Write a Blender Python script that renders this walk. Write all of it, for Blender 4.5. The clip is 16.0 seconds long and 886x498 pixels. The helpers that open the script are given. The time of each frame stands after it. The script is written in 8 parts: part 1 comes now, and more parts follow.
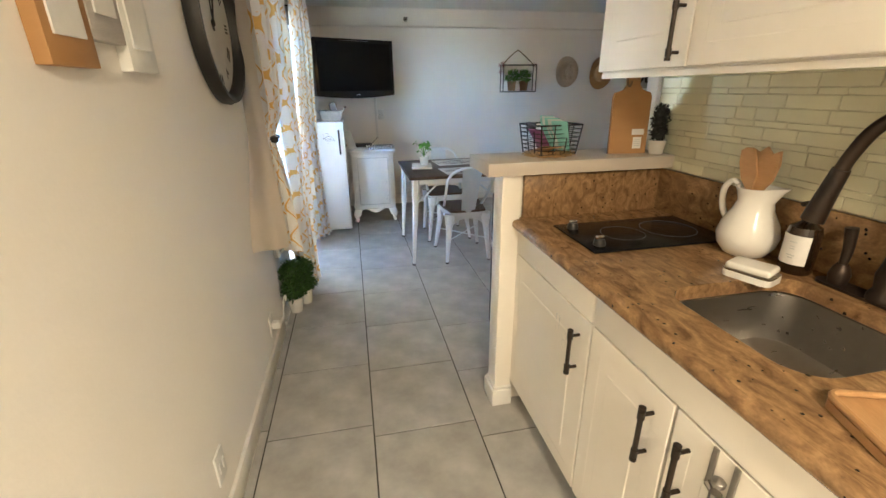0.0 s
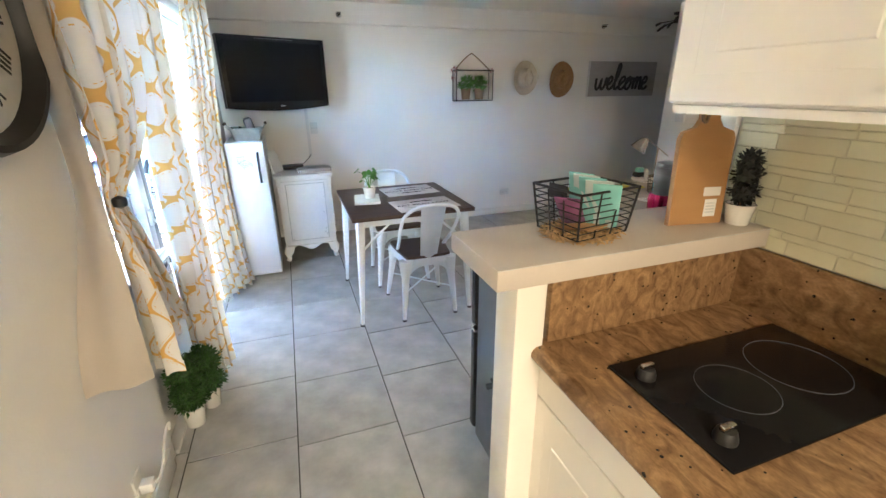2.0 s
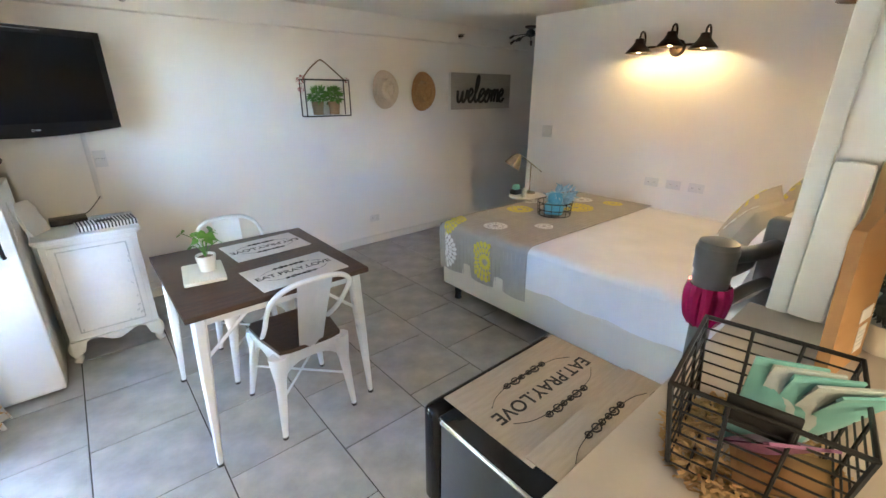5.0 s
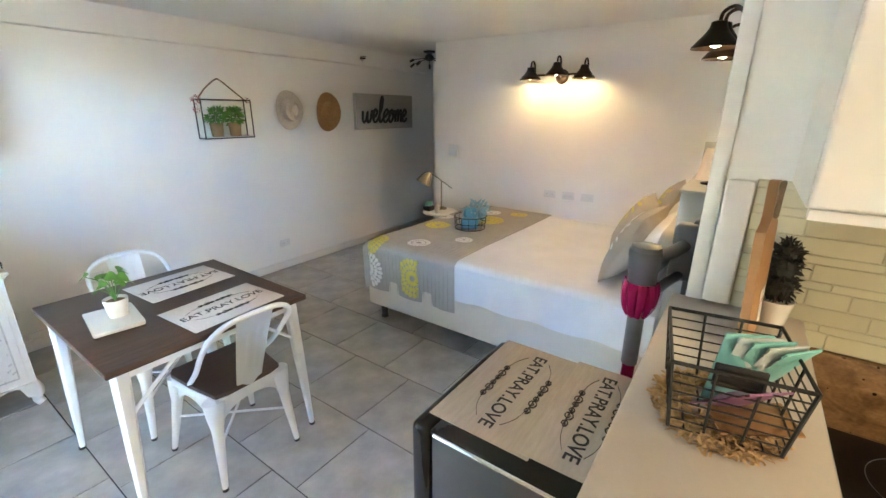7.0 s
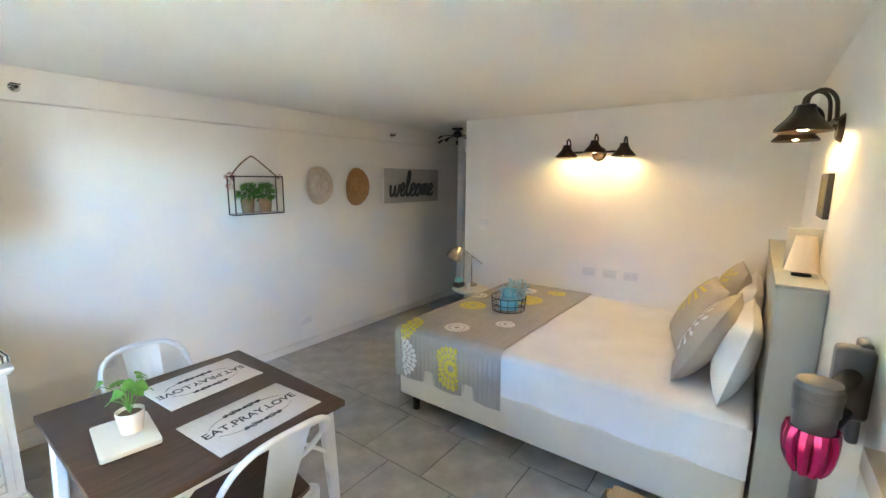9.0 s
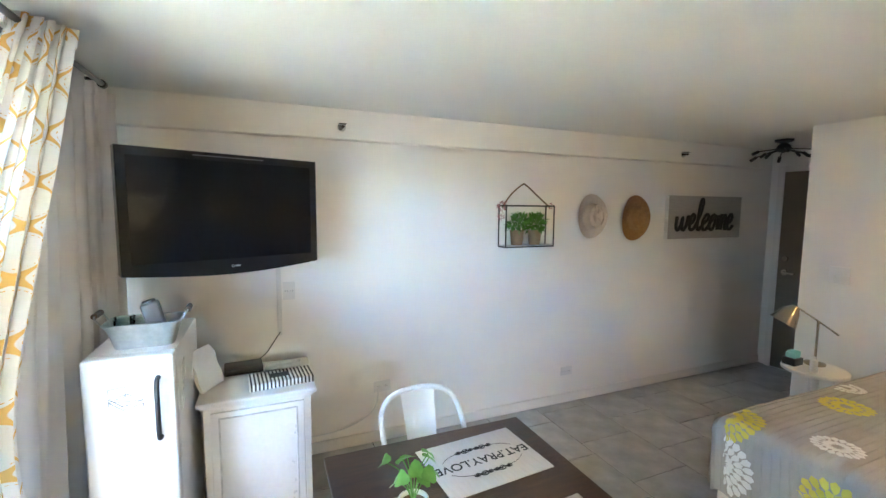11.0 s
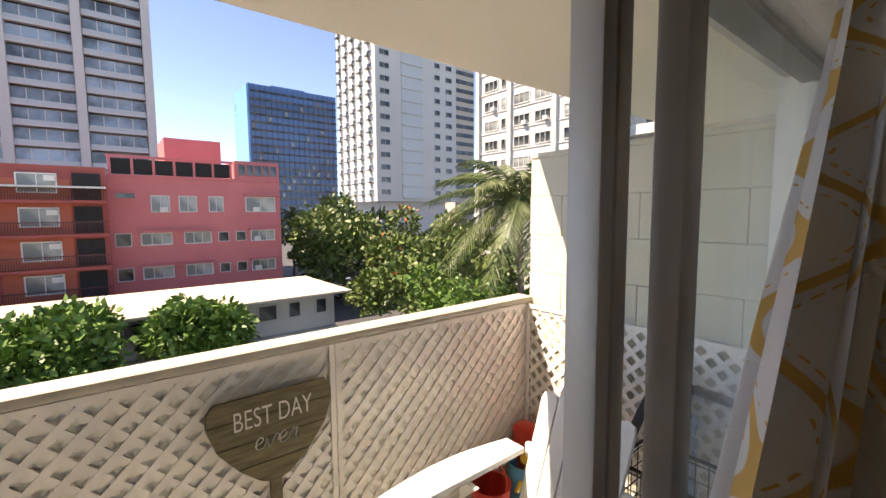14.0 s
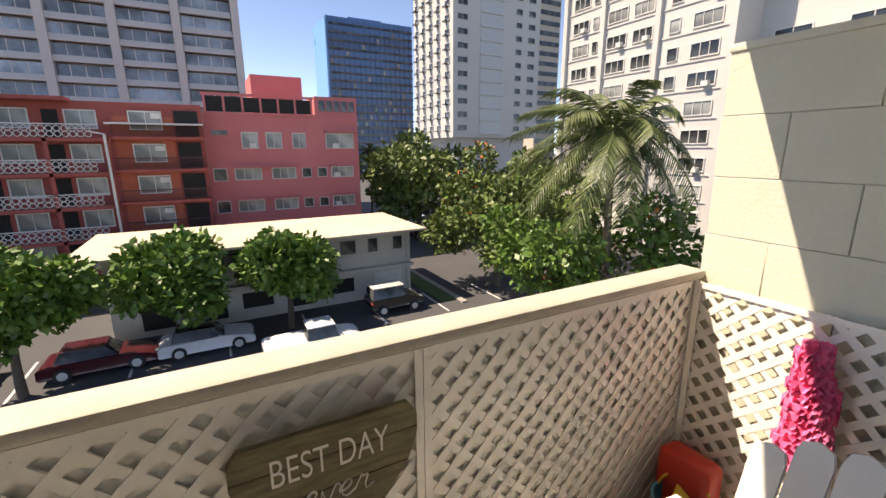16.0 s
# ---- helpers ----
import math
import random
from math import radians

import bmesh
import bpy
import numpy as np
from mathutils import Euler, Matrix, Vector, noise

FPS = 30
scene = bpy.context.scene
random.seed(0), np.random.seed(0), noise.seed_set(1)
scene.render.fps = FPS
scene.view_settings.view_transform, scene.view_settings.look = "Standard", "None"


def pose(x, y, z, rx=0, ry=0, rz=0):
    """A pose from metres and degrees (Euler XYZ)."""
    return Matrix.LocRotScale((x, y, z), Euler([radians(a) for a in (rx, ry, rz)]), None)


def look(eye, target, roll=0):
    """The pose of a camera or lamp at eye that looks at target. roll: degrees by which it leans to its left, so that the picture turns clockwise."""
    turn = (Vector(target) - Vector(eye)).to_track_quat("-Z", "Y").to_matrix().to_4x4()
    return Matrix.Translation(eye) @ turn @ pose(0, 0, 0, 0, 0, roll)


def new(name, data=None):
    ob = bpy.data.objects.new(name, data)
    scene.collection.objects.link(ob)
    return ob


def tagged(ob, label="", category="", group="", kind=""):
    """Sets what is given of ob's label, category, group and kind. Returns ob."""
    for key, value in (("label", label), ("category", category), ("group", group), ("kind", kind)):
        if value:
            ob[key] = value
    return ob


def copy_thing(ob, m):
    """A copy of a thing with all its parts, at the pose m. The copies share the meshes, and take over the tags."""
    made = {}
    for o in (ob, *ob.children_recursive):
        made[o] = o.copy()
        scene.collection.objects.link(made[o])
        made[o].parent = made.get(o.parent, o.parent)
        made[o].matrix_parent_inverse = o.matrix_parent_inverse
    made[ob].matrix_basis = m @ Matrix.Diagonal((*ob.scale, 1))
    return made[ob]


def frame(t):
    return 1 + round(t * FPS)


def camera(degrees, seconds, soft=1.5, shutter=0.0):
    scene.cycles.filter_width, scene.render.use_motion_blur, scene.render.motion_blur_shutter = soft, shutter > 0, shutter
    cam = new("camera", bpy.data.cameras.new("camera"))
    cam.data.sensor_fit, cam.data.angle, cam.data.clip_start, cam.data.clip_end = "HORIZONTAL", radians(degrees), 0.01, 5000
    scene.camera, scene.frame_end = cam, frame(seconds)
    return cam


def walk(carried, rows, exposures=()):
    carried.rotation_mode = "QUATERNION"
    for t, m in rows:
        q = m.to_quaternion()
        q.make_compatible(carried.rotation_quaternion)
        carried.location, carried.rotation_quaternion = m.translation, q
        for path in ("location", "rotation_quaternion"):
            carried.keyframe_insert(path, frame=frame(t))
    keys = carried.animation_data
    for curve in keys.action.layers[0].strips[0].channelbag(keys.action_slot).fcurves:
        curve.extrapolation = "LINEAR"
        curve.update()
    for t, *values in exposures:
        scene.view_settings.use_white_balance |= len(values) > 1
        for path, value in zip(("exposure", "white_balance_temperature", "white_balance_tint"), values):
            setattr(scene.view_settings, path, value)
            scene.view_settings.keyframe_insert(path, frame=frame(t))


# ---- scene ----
cam = camera(92.8, 16.0)

PATH = [
    (0, (0.051, 0.002, 1.403), (0.428, 1.833, 0.694), -0.7),
    (0.5, (0.056, 0.196, 1.414), (0.484, 2.016, 0.704), -0.8),
    (1, (0.063, 0.429, 1.438), (0.554, 2.232, 0.725), -0.6),
    (1.5, (0.117, 0.608, 1.463), (0.668, 2.393, 0.751), -0.6),
    (2, (0.174, 0.8, 1.487), (0.793, 2.564, 0.776), -0.5),
    (2.5, (0.213, 0.969, 1.511), (0.907, 2.705, 0.801), -0.2),
    (3, (0.233, 1.133, 1.535), (1.014, 2.836, 0.834), -0.2),
    (3.5, (0.257, 1.266, 1.545), (1.138, 2.921, 0.849), -0.1),
    (4, (0.281, 1.38, 1.541), (1.277, 2.97, 0.847), 0.0),
    (4.5, (0.313, 1.498, 1.547), (1.424, 3.011, 0.855), 0.1),
    (6.8, (0.152, 1.658, 1.589), (1.681, 2.775, 0.944), 0.3),
    (7, (0.136, 1.67, 1.592), (1.689, 2.766, 0.971), 0.4),
    (7.5, (0.117, 1.702, 1.628), (1.715, 2.778, 1.092), 0.5),
    (8, (0.117, 1.738, 1.664), (1.736, 2.824, 1.217), 0.5),
    (8.2, (0.125, 1.773, 1.665), (1.751, 2.864, 1.255), 0.5),
    (10.3, (0.306, 2.396, 1.65), (1.575, 3.929, 1.448), 0.8),
    (10.5, (0.306, 2.456, 1.65), (1.462, 4.076, 1.452), 0.7),
    (10.7, (0.302, 2.527, 1.648), (1.324, 4.234, 1.447), 0.5),
    (11, (0.301, 2.637, 1.644), (1.07, 4.474, 1.454), 0.4),
    (11.5, (0.285, 2.821, 1.651), (0.538, 4.796, 1.469), 0.2),
    (12, (0.133, 3.022, 1.656), (-0.081, 5.002, 1.468), 0.2),
    (12.5, (0.065, 3.214, 1.599), (-0.696, 5.061, 1.493), -1.0),
    (13, (-0.047, 3.351, 1.597), (-1.188, 4.99, 1.497), -0.9),
    (13.5, (-0.17, 3.469, 1.606), (-1.566, 4.896, 1.481), -0.8),
    (14, (-0.281, 3.514, 1.609), (-1.839, 4.757, 1.436), -0.4),
    (14.5, (-0.404, 3.567, 1.603), (-2.053, 4.671, 1.352), -0.2),
    (15, (-0.54, 3.63, 1.581), (-2.231, 4.642, 1.242), -0.2),
    (15.5, (-0.704, 3.688, 1.563), (-2.412, 4.645, 1.153), -0.3),
    (16, (-0.932, 3.769, 1.583), (-2.643, 4.699, 1.125), -0.3),
]
EXPOSURES = [(0, 6.78, 5850, 2), (1, 7.05, 5700, 2), (2, 7.3, 5600, 2), (3, 7.3, 5850, 2), (4.5, 7.4, 5950, 2), (8, 7.62, 5900, 0), (10.5, 7.65, 5950, 0), (11, 7.65, 5900, 0), (11.5, 7.4, 6050, 1), (12, 6.5, 6350, 4), (12.5, 5.3, 7000, 9), (13, 3.85, 7600, 14), (13.5, 3.0, 8100, 17), (14, 2.65, 8400, 18), (15, 2.3, 8500, 18), (16, 2.15, 8300, 17)]
walk(cam, [(t, look(e, a, r)) for t, e, a, r in PATH], EXPOSURES)

# ---- world and light ----
SUN = Vector((0.289, 0.457, -0.773)).normalized()
world = bpy.data.worlds.new("sky")
scene.world = world
world.use_nodes = True
wn = world.node_tree.nodes
sky = wn.new("ShaderNodeTexSky")
sky.sky_type = "NISHITA"
sky.sun_disc = False
sky.sun_elevation = math.asin(-SUN.z)
sky.air_density, sky.dust_density, sky.ozone_density, sky.altitude = 0.6, 0.0, 2.5, 2500
sky.sun_rotation = math.atan2(-SUN.x, -SUN.y)
wn["Background"].inputs["Strength"].default_value = 0.078
world.node_tree.links.new(sky.outputs[0], wn["Background"].inputs["Color"])


def lamp(name, kind, m, energy, color, **more):
    data = bpy.data.lights.new(name, kind)
    data.energy, data.color = energy, color
    if "size" in more:
        data.size = more["size"]
    if "size_y" in more:
        data.shape, data.size_y = "RECTANGLE", more["size_y"]
    if "radius" in more:
        data.shadow_soft_size = more["radius"]
    if "angle" in more:
        data.angle = more["angle"]
    if "spot" in more:
        data.spot_size, data.spot_blend = more["spot"], 0.6
    ob = new(name, data)
    ob.matrix_world = m
    return ob


lamp("sun", "SUN", look((0, 0, 0), SUN), 2.1, (1.0, 0.95, 0.87), angle=radians(0.5))


# ---- materials ----
def material(name, color, rough=0.6, metal=0.0, second=None, scale=6.0, mix=0.5, fine=60.0, grain=0.06, bump=0.1, depth=0.004, stretch=(1, 1, 1),
             vary=0.0, island=0.0, glow=0.0, sheen=0.0, coat=0.0, gloss_var=0.08, alpha=1.0, transmission=0.0, subsurface=0.0):
    """Two scales of variation: broad blotches towards a second colour and a fine grain, with a fine relief."""
    m = bpy.data.materials.new(name)
    m.use_nodes = True
    nt = m.node_tree
    n, link = nt.nodes, nt.links.new
    p = n["Principled BSDF"]
    co = n.new("ShaderNodeTexCoord")
    mp = n.new("ShaderNodeMapping")
    mp.inputs["Scale"].default_value = stretch
    link(co.outputs["Object"], mp.inputs["Vector"])
    big = n.new("ShaderNodeTexNoise")
    big.inputs["Scale"].default_value, big.inputs["Detail"].default_value = scale, 5
    link(mp.outputs[0], big.inputs["Vector"])
    small = n.new("ShaderNodeTexNoise")
    small.inputs["Scale"].default_value, small.inputs["Detail"].default_value = fine, 3
    link(mp.outputs[0], small.inputs["Vector"])
    ramp = n.new("ShaderNodeValToRGB")
    ramp.color_ramp.elements[0].position, ramp.color_ramp.elements[1].position = 0.5 - mix / 2, 0.5 + mix / 2
    sec = second or tuple(c * 0.9 for c in color)
    ramp.color_ramp.elements[0].color, ramp.color_ramp.elements[1].color = (*color, 1), (*sec, 1)
    link(big.outputs["Fac"], ramp.inputs["Fac"])
    hs = n.new("ShaderNodeHueSaturation")
    link(ramp.outputs["Color"], hs.inputs["Color"])
    ma = n.new("ShaderNodeMath")
    ma.operation = "MULTIPLY_ADD"
    ma.inputs[1].default_value, ma.inputs[2].default_value = 2 * grain, 1 - grain
    link(small.outputs["Fac"], ma.inputs[0])
    value = ma.outputs[0]
    if vary or island:
        src = n.new("ShaderNodeObjectInfo").outputs["Random"] if vary else n.new("ShaderNodeNewGeometry").outputs["Random Per Island"]
        m2 = n.new("ShaderNodeMath")
        m2.operation = "MULTIPLY_ADD"
        amount = vary or island
        m2.inputs[1].default_value, m2.inputs[2].default_value = 2 * amount, -amount
        link(src, m2.inputs[0])
        m3 = n.new("ShaderNodeMath")
        link(value, m3.inputs[0])
        link(m2.outputs[0], m3.inputs[1])
        value = m3.outputs[0]
    link(value, hs.inputs["Value"])
    link(hs.outputs["Color"], p.inputs["Base Color"])
    rr = n.new("ShaderNodeMath")
    rr.operation = "MULTIPLY_ADD"
    rr.inputs[1].default_value, rr.inputs[2].default_value = 2 * gloss_var, rough - gloss_var
    link(big.outputs["Fac"], rr.inputs[0])
    link(rr.outputs[0], p.inputs["Roughness"])
    p.inputs["Metallic"].default_value = metal
    p.inputs["Coat Weight"].default_value = coat
    p.inputs["Sheen Weight"].default_value = sheen
    p.inputs["Transmission Weight"].default_value = transmission
    if glow:
        link(hs.outputs["Color"], p.inputs["Emission Color"])
        p.inputs["Emission Strength"].default_value = glow
    if bump:
        b = n.new("ShaderNodeBump")
        b.inputs["Strength"].default_value, b.inputs["Distance"].default_value = bump, depth
        link(small.outputs["Fac"], b.inputs["Height"])
        link(b.outputs[0], p.inputs["Normal"])
    return m


M = {
    "wall": material("wall_paint", (0.87, 0.85, 0.81), 0.55, second=(0.84, 0.82, 0.78), scale=2.5, fine=90, grain=0.015, bump=0.25, depth=0.002),
    "ceil": material("ceiling_paint", (0.86, 0.85, 0.82), 0.7, second=(0.83, 0.82, 0.79), scale=1.5, fine=140, grain=0.03, bump=0.4, depth=0.003),
    "white": material("white_paint", (0.82, 0.80, 0.76), 0.35, second=(0.78, 0.76, 0.71), scale=3, fine=40, grain=0.015, bump=0.08),
    "cream": material("cream_paint", (0.84, 0.80, 0.72), 0.32, second=(0.80, 0.75, 0.66), scale=3, fine=40, grain=0.015, bump=0.08),
    "tile": material("floor_tile", (0.30, 0.293, 0.275), 0.34, second=(0.47, 0.46, 0.435), scale=6.5, mix=0.42, fine=45, grain=0.07, bump=0.15, depth=0.002, vary=0.05, gloss_var=0.1),
    "grout": material("grout", (0.055, 0.05, 0.045), 0.9, scale=9, bump=0.3),
    "black": material("black_metal", (0.018, 0.018, 0.018), 0.42, second=(0.03, 0.028, 0.026), metal=0.3, scale=12, bump=0.1),
    "gloss_black": material("gloss_black", (0.012, 0.012, 0.013), 0.10, second=(0.016, 0.016, 0.017), scale=4, bump=0.0, coat=0.0, gloss_var=0.03),
    "charcoal": material("charcoal_enamel", (0.045, 0.047, 0.052), 0.38, second=(0.06, 0.06, 0.065), scale=6, bump=0.1),
    "laminate": material("bar_laminate", (0.56, 0.50, 0.43), 0.38, second=(0.52, 0.46, 0.39), scale=4, fine=160, grain=0.03, bump=0.05),
    "steel": material("brushed_steel", (0.42, 0.40, 0.37), 0.30, metal=1.0, scale=5, fine=160, grain=0.08, bump=0.1, stretch=(1, 8, 8)),
    "alu": material("aluminium", (0.60, 0.59, 0.57), 0.5, metal=0.25, second=(0.52, 0.51, 0.49), scale=5, fine=90, grain=0.04, bump=0.1),
    "dark_alu": material("dark_aluminium", (0.05, 0.052, 0.06), 0.4, metal=0.6, scale=6, bump=0.1),
    "chrome": material("chrome", (0.72, 0.72, 0.72), 0.12, metal=1.0, scale=6, bump=0.0, gloss_var=0.03),
    "chair": material("white_enamel_steel", (0.80, 0.84, 0.86), 0.3, second=(0.76, 0.80, 0.82), scale=8, fine=70, grain=0.02, bump=0.08),
    "dark_wood": material("dark_stained_wood", (0.040, 0.022, 0.014), 0.5, second=(0.10, 0.055, 0.032), scale=7, mix=0.5, fine=70, grain=0.25, bump=0.3, depth=0.003, stretch=(1, 9, 9)),
    "ground_far": material("distant_ground", (0.09, 0.10, 0.07), 0.95, second=(0.12, 0.12, 0.10), scale=.02, fine=.4, grain=.2, bump=0),
    "balcony_paint": material("pale_deck_paint", (0.80, 0.77, 0.70), 0.7, second=(0.74, 0.71, 0.64), scale=3, fine=60, grain=0.05, bump=0.3),
    "concrete": material("painted_block", (0.62, 0.60, 0.49), 0.7, second=(0.57, 0.55, 0.445), scale=4, fine=70, grain=0.05, bump=0.5, depth=0.004),
    "soffit": material("soffit_paint", (0.87, 0.84, 0.75), 0.8, second=(0.84, 0.81, 0.72), scale=2, fine=90, grain=0.03, bump=0.4),
    "cap": material("weathered_cap_paint", (0.54, 0.50, 0.42), 0.75, second=(0.43, 0.395, 0.33), scale=7, fine=80, grain=0.08, bump=0.4),
    "lattice": material("lattice_vinyl", (0.88, 0.85, 0.79), 0.45, second=(0.84, 0.81, 0.75), scale=5, fine=60, grain=0.03, bump=0.1),
    "plastic_white": material("white_plastic", (0.76, 0.76, 0.74), 0.35, second=(0.72, 0.72, 0.70), scale=6, bump=0.05, grain=0.02),
}


# ---- small mesh kit ----
def box(bm, x0, x1, y0, y1, z0, z1, bevel=0.0, seg=2, m=None):
    r = bmesh.ops.create_cube(bm, size=1.0)
    vs = r["verts"]
    for v in vs:
        v.co = Vector(((x0 + x1) / 2 + v.co.x * (x1 - x0), (y0 + y1) / 2 + v.co.y * (y1 - y0), (z0 + z1) / 2 + v.co.z * (z1 - z0)))
    if bevel:
        es = list({e for v in vs for e in v.link_edges})
        out = bmesh.ops.bevel(bm, geom=es, offset=bevel, segments=seg, profile=0.5, affect="EDGES")
        vs = list({v for f in out["faces"] for v in f.verts} | {v for v in vs if v.is_valid})
    if m is not None:
        bmesh.ops.transform(bm, matrix=m, verts=vs)
    return vs


def prism(bm, pts, z0, z1, m=None):
    """An outline (counter-clockwise) raised from z0 to z1."""
    lo, hi = [bm.verts.new((x, y, z0)) for x, y in pts], [bm.verts.new((x, y, z1)) for x, y in pts]
    bm.faces.new(lo[::-1]), bm.faces.new(hi)
    for i in range(len(pts)):
        j = (i + 1) % len(pts)
        bm.faces.new((lo[i], lo[j], hi[j], hi[i]))
    if m is not None:
        bmesh.ops.transform(bm, matrix=m, verts=lo + hi)
    return lo + hi


def tube(bm, pts, r, seg=8, closed=False, r1=None, flat=1.0):
    """A round bar along points; r to r1 from start to end; flat squeezes it."""
    pts = [Vector(p) for p in pts]
    n, rings, side = len(pts), [], None
    for i, p in enumerate(pts):
        a, b = pts[i - 1] if (i or closed) else p, pts[(i + 1) % n] if (i < n - 1 or closed) else p
        d = (b - a).normalized()
        if side is None:
            side = d.orthogonal().normalized()
        side = (side - d * side.dot(d)).normalized()
        up = d.cross(side)
        rad = r if r1 is None else r + (r1 - r) * i / max(1, n - 1)
        rings.append([bm.verts.new(p + (side * math.cos(k * math.tau / seg) + up * math.sin(k * math.tau / seg) * flat) * rad) for k in range(seg)])
    for i in range(n if closed else n - 1):
        a, b = rings[i], rings[(i + 1) % n]
        for k in range(seg):
            bm.faces.new((a[k], a[(k + 1) % seg], b[(k + 1) % seg], b[k]))
    if not closed:
        bm.faces.new(rings[0][::-1]), bm.faces.new(rings[-1])
    return [v for g in rings for v in g]


def lathe(bm, prof, seg=20, c=(0, 0, 0), sx=1.0, sy=1.0):
    """A turned shape from (radius, height) pairs, bottom to top."""
    rings = []
    for r, z in prof:
        rings.append([bm.verts.new((c[0] + max(r, 1e-4) * sx * math.cos(k * math.tau / seg), c[1] + max(r, 1e-4) * sy * math.sin(k * math.tau / seg), c[2] + z)) for k in range(seg)])
    for a, b in zip(rings, rings[1:]):
        for k in range(seg):
            bm.faces.new((a[k], a[(k + 1) % seg], b[(k + 1) % seg], b[k]))
    bm.faces.new(rings[0][::-1]), bm.faces.new(rings[-1])
    return [v for g in rings for v in g]


def sheet(bm, fn, nu, nv, thick=0.0):
    """A cloth or panel: fn(u, v) gives a place, u and v from 0 to 1."""
    grid = [[bm.verts.new(fn(i / nu, j / nv)) for j in range(nv + 1)] for i in range(nu + 1)]
    fs = [bm.faces.new((grid[i][j], grid[i + 1][j], grid[i + 1][j + 1], grid[i][j + 1])) for i in range(nu) for j in range(nv)]
    if thick:
        bmesh.ops.solidify(bm, geom=fs, thickness=thick)
    return grid


def mesh_of(name, bm, mat, smooth=True, angle=40):
    bmesh.ops.recalc_face_normals(bm, faces=bm.faces)
    me = bpy.data.meshes.new(name)
    bm.to_mesh(me)
    bm.free()
    me.materials.append(M[mat] if isinstance(mat, str) else mat)
    if smooth:
        me.shade_smooth()
        me.set_sharp_from_angle(angle=radians(angle))
    return me


def part(name, bm, mat, parent, label="", smooth=True):
    ob = new(name, bm if isinstance(bm, bpy.types.Mesh) else mesh_of(name, bm, mat, smooth))
    ob.parent = parent
    return tagged(ob, label)


def thing(name, m, label, category, group="", kind=""):
    """An Empty at the thing's base, for its parts."""
    ob = new(name)
    ob.empty_display_size = 0.1
    ob.matrix_world = m if isinstance(m, Matrix) else pose(*m)
    return tagged(ob, label, category, group, kind)


def solid(name, bm, mat, label, category, group="", kind="", m=None, smooth=True):
    ob = new(name, mesh_of(name, bm, mat, smooth))
    if m is not None:
        ob.matrix_world = m if isinstance(m, Matrix) else pose(*m)
    return tagged(ob, label, category, group, kind)


def fresh():
    return bmesh.new()


def block(name, mat, x0, x1, y0, y1, z0, z1, label, category, bevel=0.0):
    bm = fresh()
    box(bm, x0, x1, y0, y1, z0, z1, bevel)
    return solid(name, bm, mat, label, category, kind="structure")


# ---- the room ----
CEIL = 2.26
BACK = 5.45
block("floor", "grout", -0.62, 6.3, -2.6, BACK + 0.1, -0.12, -0.004, "grey porcelain tile floor with dark grout joints", "floor")
block("ceiling", "ceil", -0.65, 6.3, -2.6, BACK + 0.1, CEIL, CEIL + 0.15, "off-white painted ceiling with fine texture", "ceiling")
block("wall_back", "wall", -0.65, 6.3, BACK, BACK + 0.15, -0.1, CEIL, "long white painted wall behind the dining table", "wall")
block("beam_back", "wall", -0.65, 5.0, BACK - 0.08, BACK - 0.001, 2.075, CEIL - 0.001, "shallow white painted beam along the ceiling", "beam")
block("wall_kitchen_left", "wall", -0.65, -0.47, -2.6, 2.52, -0.1, CEIL, "plain white painted kitchen passage wall", "wall")
block("wall_window_head", "wall", -0.65, -0.50, 2.52, BACK, 2.05, CEIL, "white wall above the sliding door", "wall")
block("wall_behind", "wall", -0.65, 1.5, -2.75, -2.6, -0.1, CEIL, "plain white wall closing the kitchen", "wall")
block("wall_kitchen_right", "wall", 1.325, 1.45, -2.6, 1.70, -0.1, CEIL, "wall behind the kitchen counter", "wall")
block("wall_headboard", "wall", 1.45, 4.1, 1.58, 1.728, -0.1, CEIL, "white wall behind the headboard", "wall")
block("wall_bed", "wall", 3.98, 4.1, 1.728, 4.49, -0.1, CEIL, "white wall beside the bed lit by a warm sconce", "wall")
block("wall_entry_side", "wall", 4.1, 6.3, 4.34, 4.49, -0.1, CEIL, "white wall of the entry passage", "wall")
block("wall_entry", "wall", 5.22, 5.36, 4.49, BACK, -0.1, CEIL, "white wall with the entry door", "wall")
block("baseboard_left", "white", -0.469, -0.452, -2.6, 2.45, 0, 0.10, "white painted baseboard", "baseboard", 0.004)
block("baseboard_back", "white", -0.62, 5.22, BACK - 0.015, BACK - 0.001, 0, 0.08, "white painted baseboard", "baseboard", 0.004)
block("half_wall", "cream", 0.684, 1.325, 1.565, 1.72, 0, 1.09, "cream half wall under the breakfast bar", "wall")

# sliding door
door = thing("door_sliding", (0, 0, 0), "aluminium sliding glass door, partly open to the balcony", "door", kind="structure")
def bar(name, mat, x0, x1, y0, y1, z0, z1, bevel=0.004, label=""):
    bm = fresh()
    box(bm, x0, x1, y0, y1, z0, z1, bevel)
    return part(name, bm, mat, door, label)
bar("top_rail", "alu", -0.64, -0.455, 2.52, BACK, 1.98, 2.049)
bar("top_track", "dark_alu", -0.60, -0.54, 2.54, BACK, 1.955, 1.979)
bar("bottom_track", "alu", -0.64, -0.455, 2.52, BACK, -0.003, 0.022)
bar("jamb", "alu", -0.62, -0.52, 2.521, 2.56, 0.022, 1.98)
bar("sliding_stile", "dark_alu", -0.62, -0.555, 3.235, 3.375, 0.022, 1.955)
bar("meeting_stile", "alu", -0.545, -0.506, 3.888, 3.914, 0.03, 1.955)
